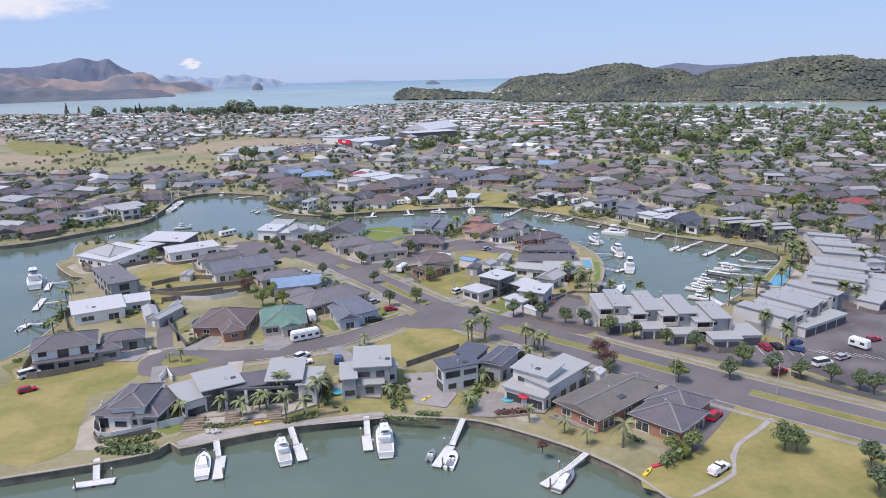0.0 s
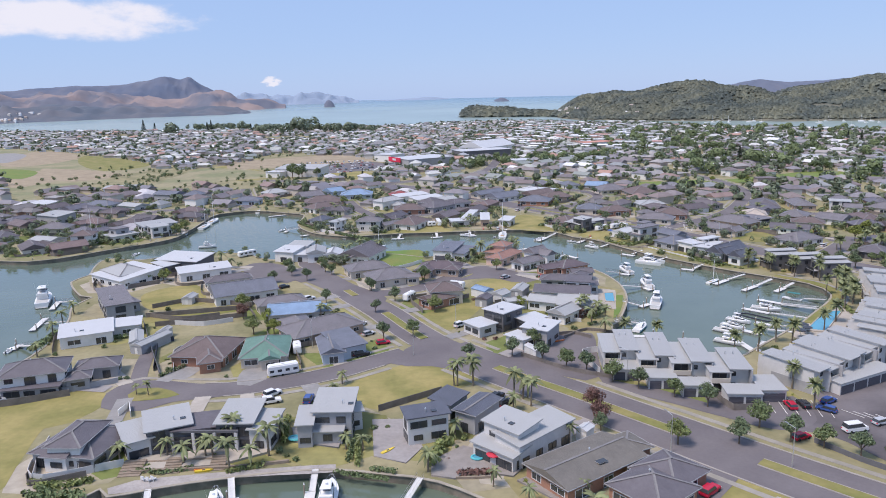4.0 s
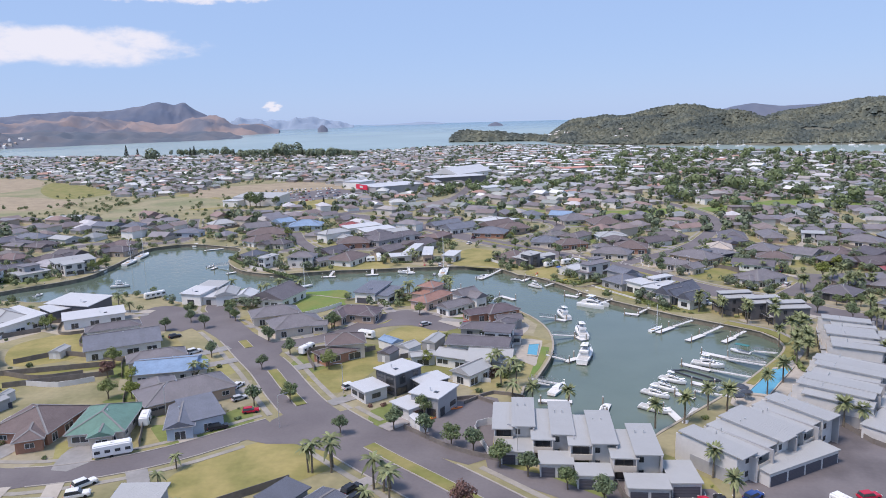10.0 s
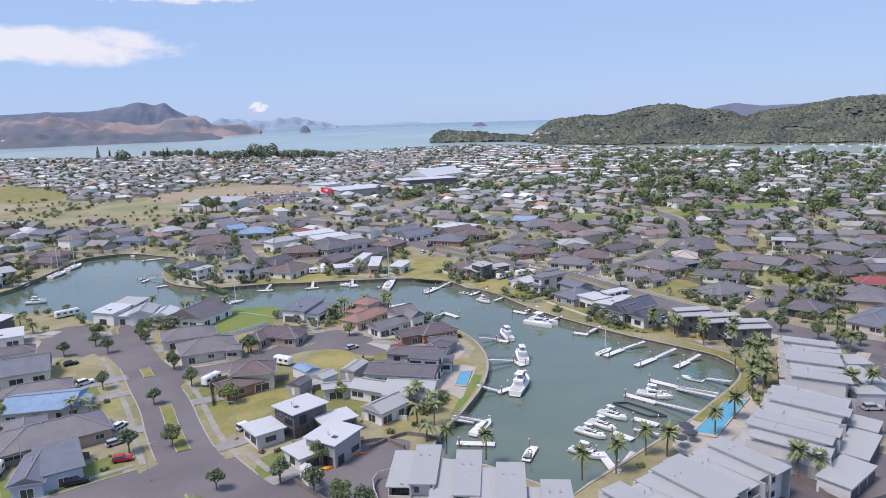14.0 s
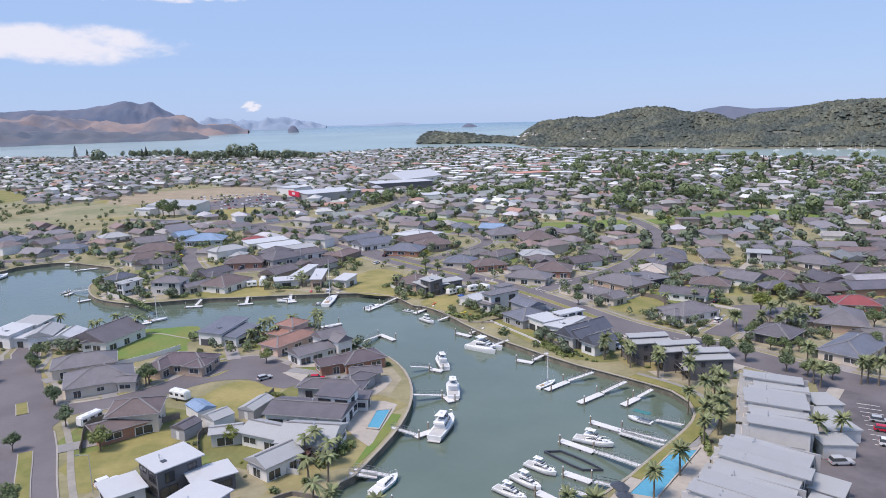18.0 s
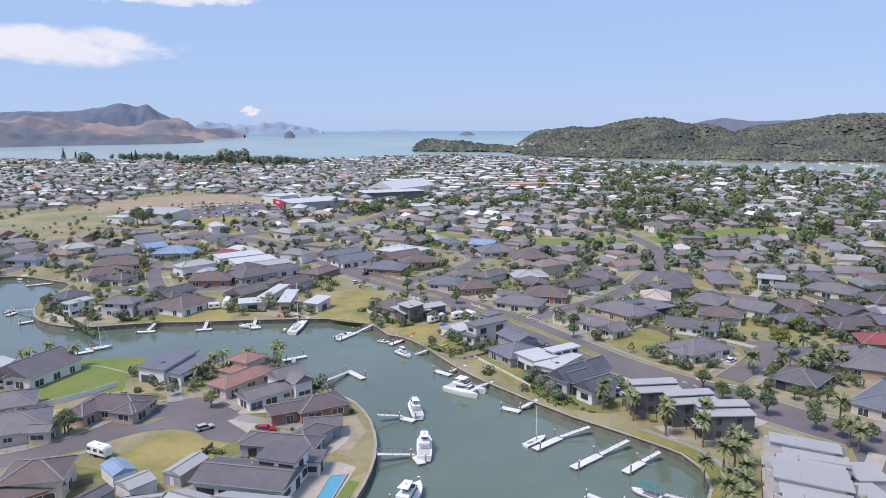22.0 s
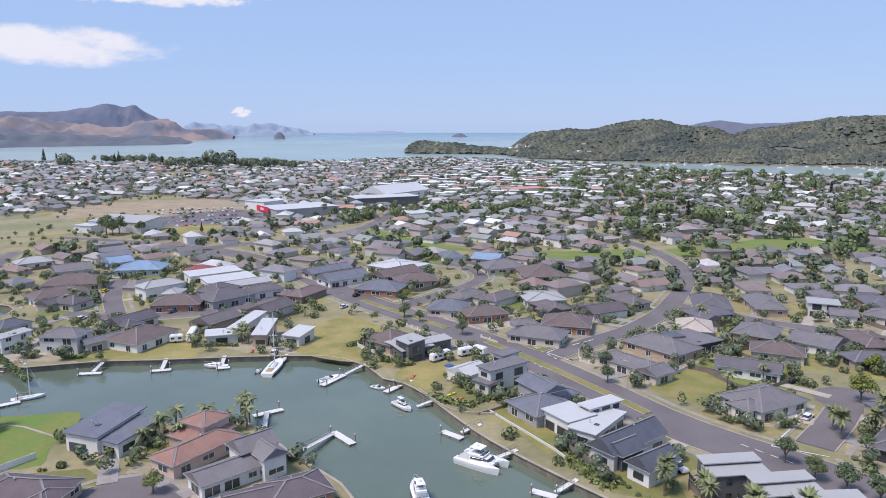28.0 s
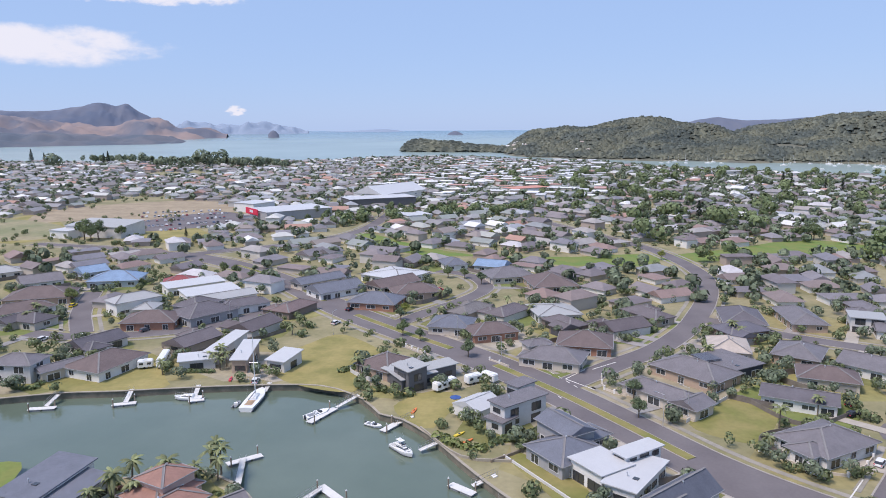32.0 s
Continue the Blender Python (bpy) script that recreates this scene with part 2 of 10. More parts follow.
mat("wall_mix", (1, 1, 1), 0.85, var=0.06, scale=3, fine=10, bump=0.1, ramp=[(0.5, 0.46, 0.41), (0.4, 0.33, 0.27), (0.62, 0.6, 0.58), (0.33, 0.22, 0.17), (0.36, 0.35, 0.34), (0.42, 0.35, 0.29), (0.22, 0.18, 0.16), (0.3, 0.27, 0.25)])
mat("glass", (0.05, 0.055, 0.062), 0.08, var=0.05, bump=0, spec=0.8)
mat("glass_green", (0.02, 0.07, 0.065), 0.06, var=0.1, bump=0, spec=0.9)
mat("frame_white", (0.7, 0.7, 0.7), 0.5, var=0.03, bump=0)
mat("frame_dark", (0.05, 0.05, 0.055), 0.5, var=0.03, bump=0)
mat("garage_door", (0.33, 0.319, 0.319), 0.6, var=0.05, bump=0.5, wave=("Z", 2.2))
mat("garage_dark", (0.085, 0.085, 0.105), 0.6, var=0.05, bump=0.5, wave=("Z", 2.2))
mat("gutter", (0.33, 0.33, 0.341), 0.5, var=0.05, bump=0)
mat("timber", (0.297, 0.237, 0.182), 0.85, var=0.15, scale=1.5, fine=20, bump=0.3)
mat("fence_wood", (0.22, 0.193, 0.171), 0.9, var=0.18, scale=2, fine=20, bump=0.4, wave=("X", 3.2))
mat("deck_wood", (0.31, 0.28, 0.26), 0.85, var=0.12, scale=2, fine=20, bump=0.4, wave=("Y", 3.4))
mat("gelcoat", (0.80, 0.80, 0.79), 0.25, var=0.03, scale=2, bump=0)
mat("boat_deck", (0.5, 0.49, 0.47), 0.8, var=0.08, scale=1, bump=0.1)
mat("boat_red", (0.42, 0.05, 0.06), 0.3, var=0.05, bump=0)
mat("boat_grey", (0.22, 0.23, 0.25), 0.4, var=0.05, bump=0)
mat("boat_dark", (0.06, 0.065, 0.08), 0.35, var=0.05, bump=0)
mat("canvas_teal", (0.05, 0.2, 0.2), 0.8, var=0.08)
mat("teak", (0.396, 0.275, 0.165), 0.7, var=0.1, wave=("Y", 6), bump=0.2)
mat("alu", (0.62, 0.63, 0.64), 0.35, metal=0.6, var=0.05, bump=0)
mat("pontoon", (0.68, 0.67, 0.65), 0.8, var=0.08, scale=2, bump=0.2)
mat("tyre", (0.02, 0.02, 0.02), 0.9, var=0.05, bump=0)
for nm, c in (("car_white", (0.75, 0.75, 0.75)), ("car_silver", (0.45, 0.46, 0.48)), ("car_black", (0.025, 0.025, 0.03)), ("car_red", (0.48, 0.02, 0.05)), ("car_blue", (0.05, 0.1, 0.3)), ("car_grey", (0.15, 0.15, 0.17)), ("car_yellow", (0.7, 0.55, 0.04))):
    mat(nm, c, 0.25, var=0.02, bump=0)
mat("kayak_orange", (0.75, 0.2, 0.05), 0.4, var=0.05, bump=0)
mat("kayak_yellow", (0.75, 0.55, 0.05), 0.4, var=0.05, bump=0)
mat("kayak_red", (0.6, 0.05, 0.08), 0.4, var=0.05, bump=0)
mat("toy_cyan", (0.1, 0.5, 0.55), 0.5, var=0.05, bump=0)
mat("bark", (0.176, 0.138, 0.099), 0.95, var=0.2, scale=0.5, fine=60, bump=0.6)
mat("palm_trunk", (0.242, 0.204, 0.154), 0.95, var=0.2, scale=0.4, bump=0.6, wave=("Z", 4))
for nm, c in (("leaf_dark", (0.155, 0.205, 0.11)), ("leaf_mid", (0.175, 0.225, 0.1)), ("leaf_light", (0.235, 0.275, 0.1)), ("leaf_palm", (0.25, 0.28, 0.135)), ("leaf_lime", (0.25, 0.285, 0.07)), ("leaf_red", (0.2, 0.11, 0.09)), ("leaf_pine", (0.03, 0.045, 0.024))):
    mat(nm, c, 0.75, var=0.12, scale=1.2, fine=30, bump=0, spread=-0.4)
mat("field_dry", (0.308, 0.27, 0.165), 0.95, col2=(0.209, 0.215, 0.11), scale=38, fine=2, var=0.2, bump=0, space="World")
mat("roof_shop", (1.05, 1.05, 1.05), 0.55, var=0.06, scale=10, fine=5, bump=0, spread=-0.1, ramp=[(0.8, 0.8, 0.8), (0.616, 0.616, 0.616), (0.8, 0.8, 0.8), (0.462, 0.462, 0.473), (0.748, 0.726, 0.682), (0.8, 0.8, 0.8), (0.792, 0.792, 0.792), (0.462, 0.264, 0.22)])
mat("car_mix", (1, 1, 1), 0.35, var=0.03, bump=0, spread=-0.1, ramp=[(0.7, 0.7, 0.7), (0.4, 0.41, 0.43), (0.05, 0.05, 0.06), (0.65, 0.65, 0.66), (0.15, 0.15, 0.17), (0.28, 0.08, 0.08), (0.12, 0.15, 0.22), (0.6, 0.6, 0.6)])
mat("bush", (0.18, 0.22, 0.105), 0.8, var=0.15, scale=1.0, bump=0, spread=-0.45, ramp=None)
mat("far_trees", (0.18, 0.22, 0.142), 0.85, var=0.15, scale=6, bump=0, spread=-0.5)
mat("forest", (0.086, 0.102, 0.09), 0.95, col2=(0.155, 0.16, 0.115), scale=75, fine=0.9, var=0.15, bump=0, space="World", spread=-0.2)
mat("hill_ground", (0.1, 0.11, 0.09), 0.95, col2=(0.175, 0.165, 0.115), scale=60, fine=0.6, var=0.2, bump=0, space="World")
# distant hills: the blue in these base colours is painted-in air haze
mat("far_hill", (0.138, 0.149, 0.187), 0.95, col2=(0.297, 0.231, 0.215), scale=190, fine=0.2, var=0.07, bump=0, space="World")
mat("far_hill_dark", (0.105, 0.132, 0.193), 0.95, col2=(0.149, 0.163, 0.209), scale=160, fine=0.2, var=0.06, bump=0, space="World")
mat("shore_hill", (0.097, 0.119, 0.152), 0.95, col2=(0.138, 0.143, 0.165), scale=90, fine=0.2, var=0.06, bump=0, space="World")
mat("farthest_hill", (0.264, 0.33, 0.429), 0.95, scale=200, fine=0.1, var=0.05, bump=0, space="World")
mat("pool_water", (0.1, 0.36, 0.5), 0.08, var=0.12, scale=1.2, fine=8, bump=0.1)
mat("sign_red", (0.68, 0.03, 0.07), 0.5, var=0.03, bump=0)


def leafy(name, amount=0.22):
    """Let daylight through the leaves of a foliage surface."""
    nt = MATS[name].node_tree
    p, o = nt.nodes["Principled BSDF"], nt.nodes["Material Output"]
    tr, mx = nt.nodes.new("ShaderNodeBsdfTranslucent"), nt.nodes.new("ShaderNodeMixShader")
    nt.links.new(p.inputs["Base Color"].links[0].from_socket, tr.inputs["Color"])
    mx.inputs[0].default_value = amount
    nt.links.new(p.outputs[0], mx.inputs[1])
    nt.links.new(tr.outputs[0], mx.inputs[2])
    nt.links.new(mx.outputs[0], o.inputs["Surface"])


for nm in ("leaf_dark", "leaf_mid", "leaf_light", "leaf_palm", "leaf_lime", "leaf_red", "bush", "far_trees"):
    leafy(nm)


def water_mat(name, col, col2, rough, scale, dist, big):
    m = mat(name, col, rough, col2=col2, scale=big, fine=1.2, var=0.05, bump=0, space="World", spec=0.6)
    n, l = m.node_tree.nodes, m.node_tree.links
    geo = n.new("ShaderNodeNewGeometry")
    t1 = n.new("ShaderNodeTexNoise")
    t1.inputs["Scale"].default_value, t1.inputs["Detail"].default_value = scale, 5
    l.new(geo.outputs["Position"], t1.inputs["Vector"])
    b = n.new("ShaderNodeBump")
    b.inputs["Strength"].default_value, b.inputs["Distance"].default_value = 0.5, dist
    l.new(t1.outputs["Fac"], b.inputs["Height"])
    l.new(b.outputs["Normal"], n["Principled BSDF"].inputs["Normal"])
    return m


water_mat("canal_water", (0.112, 0.148, 0.112), (0.132, 0.168, 0.13), 0.06, 0.45, 0.12, 40)
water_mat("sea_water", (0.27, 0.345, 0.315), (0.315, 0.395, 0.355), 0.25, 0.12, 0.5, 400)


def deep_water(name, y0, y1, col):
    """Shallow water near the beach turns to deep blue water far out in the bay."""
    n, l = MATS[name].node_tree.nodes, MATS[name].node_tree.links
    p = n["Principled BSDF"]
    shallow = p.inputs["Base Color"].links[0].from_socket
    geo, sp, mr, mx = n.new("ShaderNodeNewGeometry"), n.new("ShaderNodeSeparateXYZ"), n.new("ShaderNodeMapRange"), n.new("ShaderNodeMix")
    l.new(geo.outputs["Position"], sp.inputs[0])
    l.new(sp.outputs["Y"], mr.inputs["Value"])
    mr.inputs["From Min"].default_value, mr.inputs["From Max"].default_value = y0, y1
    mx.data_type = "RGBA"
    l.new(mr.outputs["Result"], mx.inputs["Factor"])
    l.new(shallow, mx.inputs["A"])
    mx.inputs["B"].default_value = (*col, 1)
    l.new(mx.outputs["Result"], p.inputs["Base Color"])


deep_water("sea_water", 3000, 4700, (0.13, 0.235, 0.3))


# ---- mesh helpers ----
def mesh_of(name, bm, material, smooth=False):
    me = bpy.data.meshes.new(name)
    bm.to_mesh(me)
    bm.free()
    for m in (material if isinstance(material, (list, tuple)) else [material]):
        me.materials.append(MATS[m])
    if smooth:
        me.polygons.foreach_set("use_smooth", [True] * len(me.polygons))
    return me


def part(name, bm, material, parent, label="", loc=None, smooth=False):
    """Link a bmesh (or a ready mesh) as one mesh object under a thing or under a part."""
    me = bm if isinstance(bm, bpy.types.Mesh) else mesh_of(name, bm, material, smooth)
    ob = new(name, me)
    ob.parent = parent
    if loc is not None:
        ob.matrix_basis = loc
    if label:
        ob["label"] = label
    return ob


def thing(name, x, y, z=0.0, rot=0.0, label="", category="", group="", kind=""):
    ob = new(name)
    ob.empty_display_size = 0.5
    ob.matrix_basis = pose(x, y, z, 0, 0, rot)
    return tagged(ob, label, category, group, kind)


def add_box(bm, x0, x1, y0, y1, z0, z1, taper=0.0, mi=0):
    tx, ty = (x1 - x0) * taper / 2, (y1 - y0) * taper / 2
    v = [bm.verts.new(c) for c in ((x0, y0, z0), (x1, y0, z0), (x1, y1, z0), (x0, y1, z0),
                                   (x0 + tx, y0 + ty, z1), (x1 - tx, y0 + ty, z1), (x1 - tx, y1 - ty, z1), (x0 + tx, y1 - ty, z1))]
    for q in ((3, 2, 1, 0), (4, 5, 6, 7), (0, 1, 5, 4), (1, 2, 6, 5), (2, 3, 7, 6), (3, 0, 4, 7)):
        bm.faces.new([v[i] for i in q]).material_index = mi
    return v


def box(*a, **k):
    bm = bmesh.new()
    add_box(bm, *a, **k)
    return bm


def add_tube(bm, p, q, r0, r1, n=6):
    p, q = Vector(p), Vector(q)
    f = (q - p).to_track_quat("Z", "Y").to_matrix()
    ra = [bm.verts.new(p + f @ Vector((r0 * math.cos(2 * math.pi * i / n), r0 * math.sin(2 * math.pi * i / n), 0))) for i in range(n)]
    rb = [bm.verts.new(q + f @ Vector((r1 * math.cos(2 * math.pi * i / n), r1 * math.sin(2 * math.pi * i / n), 0))) for i in range(n)]
    for i in range(n):
        bm.faces.new((ra[i], ra[(i + 1) % n], rb[(i + 1) % n], rb[i]))
    bm.faces.new(ra[::-1])
    bm.faces.new(rb)


def smooth_line(pts, step=6.0, closed=False):
    """A smooth line through plan points, sampled about every step metres."""
    p = [Vector((*q, 0)) for q in pts]
    n, out = len(p), []
    for i in range(n if closed else n - 1):
        a, b = p[i], p[(i + 1) % n]
        z = p[i - 1] if (i or closed) else a * 2 - b
        c = p[(i + 2) % n] if (closed or i + 2 < n) else b * 2 - a
        k = max(1, int((b - a).length / step))
        for j in range(k):
            t = j / k
            out.append(0.5 * ((2 * a) + (b - z) * t + (2 * z - 5 * a + 4 * b - c) * t * t + (3 * a - z - 3 * b + c) * t ** 3))
    if not closed:
        out.append(p[-1])
    return [(v.x, v.y) for v in out]


def offset_line(line, off):
    out = []
    for i, (x, y) in enumerate(line):
        a, b = line[max(0, i - 1)], line[min(len(line) - 1, i + 1)]
        d = math.hypot(b[0] - a[0], b[1] - a[1]) or 1
        out.append((x - (b[1] - a[1]) / d * off, y + (b[0] - a[0]) / d * off))
    return out


def inside(x, y, poly):
    c, j = False, len(poly) - 1
    for i in range(len(poly)):
        (xi, yi), (xj, yj) = poly[i], poly[j]
        if (yi > y) != (yj > y) and x < (xj - xi) * (y - yi) / (yj - yi) + xi:
            c = not c
        j = i
    return c


def near_line(x, y, line, r):
    for (ax, ay), (bx, by) in zip(line, line[1:]):
        if min(ax, bx) - r > x or max(ax, bx) + r < x or min(ay, by) - r > y or max(ay, by) + r < y:
            continue
        dx, dy = bx - ax, by - ay
        t = max(0, min(1, ((x - ax) * dx + (y - ay) * dy) / (dx * dx + dy * dy + 1e-9)))
        if (x - ax - t * dx) ** 2 + (y - ay - t * dy) ** 2 < r * r:
            return True
    return False


def fill_mesh(name, loops, z, material, down=0.0):
    """A flat sheet bounded by loops (the first outside, the rest holes), with walls going down."""
    cu = bpy.data.curves.new(name, "CURVE")
    cu.dimensions, cu.fill_mode, cu.extrude = "2D", "BOTH", down / 2
    for lp in loops:
        s = cu.splines.new("POLY")
        s.points.add(len(lp) - 1)
        s.points.foreach_set("co", [c for q in lp for c in (q[0], q[1], 0, 1)])
        s.use_cyclic_u = True
    tmp = bpy.data.objects.new(name, cu)
    me = bpy.data.meshes.new_from_object(tmp)
    bpy.data.objects.remove(tmp)
    bpy.data.curves.remove(cu)
    me.name = name
    me.materials.clear()
    me.materials.append(MATS[material])
    me.transform(Matrix.Translation((0, 0, z - down / 2)))
    return me


def strip_mesh(bm, left, right, z, zr=None):
    a = [bm.verts.new((x, y, z)) for x, y in left]
    b = [bm.verts.new((x, y, z if zr is None else zr)) for x, y in right]
    for i in range(len(a) - 1):
        bm.faces.new((a[i], b[i], b[i + 1], a[i + 1]))


def ribbon(bm, line, o0, o1, z0, z1):
    """A solid band along a line between two offsets."""
    l0, l1 = offset_line(line, o0), offset_line(line, o1)
    rings = [[bm.verts.new((*l0[i], z0)), bm.verts.new((*l0[i], z1)), bm.verts.new((*l1[i], z1)), bm.verts.new((*l1[i], z0))] for i in range(len(line))]
    for r, s in zip(rings, rings[1:]):
        for k in range(4):
            bm.faces.new((r[k], r[(k + 1) % 4], s[(k + 1) % 4], s[k]))
    bm.faces.new(rings[0])
    bm.faces.new(rings[-1][::-1])


# ---- setting ----
WATER_Z = -1.7


def setting(ob, label, category):
    return tagged(ob, label, category, kind="structure")


# ---- kinds of things: houses ----
def unit_meshes():
    bm = bmesh.new()
    for a in ((-0.5, 0.5, 0.44, 0.5), (-0.5, 0.5, -0.5, -0.44), (-0.5, -0.45, -0.44, 0.44), (0.45, 0.5, -0.44, 0.44), (-0.02, 0.02, -0.44, 0.44)):
        add_box(bm, a[0], a[1], -0.06, 0.06, a[2], a[3])
    for k in ("white", "dark"):
        b2 = bm.copy()
        UNIT["frame_" + k] = mesh_of("window_frame", b2, "frame_" + k)
    bm.free()
    UNIT["pane"] = mesh_of("pane", box(-0.455, 0.455, -0.012, 0.012, -0.45, 0.45), "glass")
    UNIT["pane_green"] = mesh_of("pane", box(-0.455, 0.455, -0.012, 0.012, -0.45, 0.45), "glass_green")
    bm = bmesh.new()
    for i in range(4):
        add_box(bm, -0.5, 0.5, -0.05, 0.05, -0.5 + i * 0.25, -0.26 + i * 0.25)
    UNIT["garage"] = mesh_of("garage_door", bm.copy(), "garage_door")
    UNIT["garage_dk"] = mesh_of("garage_door", bm, "garage_dark")
    bm = bmesh.new()
    add_box(bm, -0.5, 0.5, -0.04, 0.04, -0.5, 0.5)
    add_box(bm, -0.3, 0.3, -0.06, 0.06, 0.05, 0.4)
    add_box(bm, 0.36, 0.42, -0.1, 0.1, -0.05, 0.02)
    UNIT["door"] = mesh_of("door", bm, "frame_dark")


UNIT = {}
unit_meshes()


def roof_bm(w, d, h, kind, pitch, over=0.55):
    """A closed roof over a w x d plan whose eaves lie at h: hip, gable, mono or flat."""
    bm = bmesh.new()
    W, D = w / 2 + over, d / 2 + over
    t = 0.22
    if kind in ("mono", "flat"):
        s = math.tan(radians(pitch)) * 2 * D if kind == "mono" else 0.0
        zs = (h, h, h + s, h + s)
        c = ((-W, -D), (W, -D), (W, D), (-W, D))
        lo = [bm.verts.new((*p, z)) for p, z in zip(c, zs)]
        hi = [bm.verts.new((*p, z + t)) for p, z in zip(c, zs)]
        bm.faces.new(lo[::-1])
        bm.faces.new(hi)
        for i in range(4):
            bm.faces.new((lo[i], lo[(i + 1) % 4], hi[(i + 1) % 4], hi[i]))
        return bm, s
    rise = math.tan(radians(pitch)) * min(W, D)
    c = ((-W, -D), (W, -D), (W, D), (-W, D))
    lo = [bm.verts.new((*p, h)) for p in c]
    hi = [bm.verts.new((*p, h + t)) for p in c]
    bm.faces.new(lo[::-1])
    for i in range(4):
        bm.faces.new((lo[i], lo[(i + 1) % 4], hi[(i + 1) % 4], hi[i]))
    top = h + t + rise
    if W >= D:
        k = W - D if kind == "hip" else W
        a, b = bm.verts.new((-k, 0, top)), bm.verts.new((k, 0, top)) if k > 0.05 else None
        b = b or a
        ends = ((hi[3], hi[0], a), (hi[1], hi[2], b))
        sides = ((hi[0], hi[1], b, a), (hi[2], hi[3], a, b))
    else:
        k = D - W if kind == "hip" else D
        a, b = bm.verts.new((0, -k, top)), bm.verts.new((0, k, top)) if k > 0.05 else None
        b = b or a
        ends = ((hi[0], hi[1], a), (hi[2], hi[3], b))
        sides = ((hi[1], hi[2], b, a), (hi[3], hi[0], a, b))
    for f in ends:
        bm.faces.new(f)
    caps = [(a, b)] if b is not a else []
    if kind == "hip":
        caps += [(e, f[2]) for f in ends for e in f[:2]]
    for v0, v1 in caps:
        side = (v1.co - v0.co).normalized().cross(Vector((0, 0, 1))).normalized() * 0.24
        for k in (-1, 1):
            edge = [bm.verts.new(v.co + side * k + Vector((0, 0, 0.06))) for v in (v0, v1)]
            bm.faces.new((v0, v1, edge[1], edge[0])).material_index = 1
    for f in sides:
        g = []
        for v in f:
            if v not in g:
                g.append(v)
        bm.faces.new(g)
    return bm, rise


def opening(parent, x, y, z, w, h, turn, rng, frame_kind, what="window"):
    m = pose(x, y, z, 0, 0, turn) @ Matrix.Diagonal((w, 1, h, 1))
    if what == "window":
        fr = part("window", UNIT["frame_" + frame_kind], None, parent, loc=m)
        part("pane", UNIT["pane"], None, fr)
    elif what == "green":
        fr = part("window", UNIT["frame_dark"], None, parent, loc=m)
        part("pane", UNIT["pane_green"], None, fr, "green tinted glass")
    else:
        part({"garage": "garage_door", "garage_dk": "garage_door", "door": "door"}[what], UNIT[what], None, parent, loc=m)


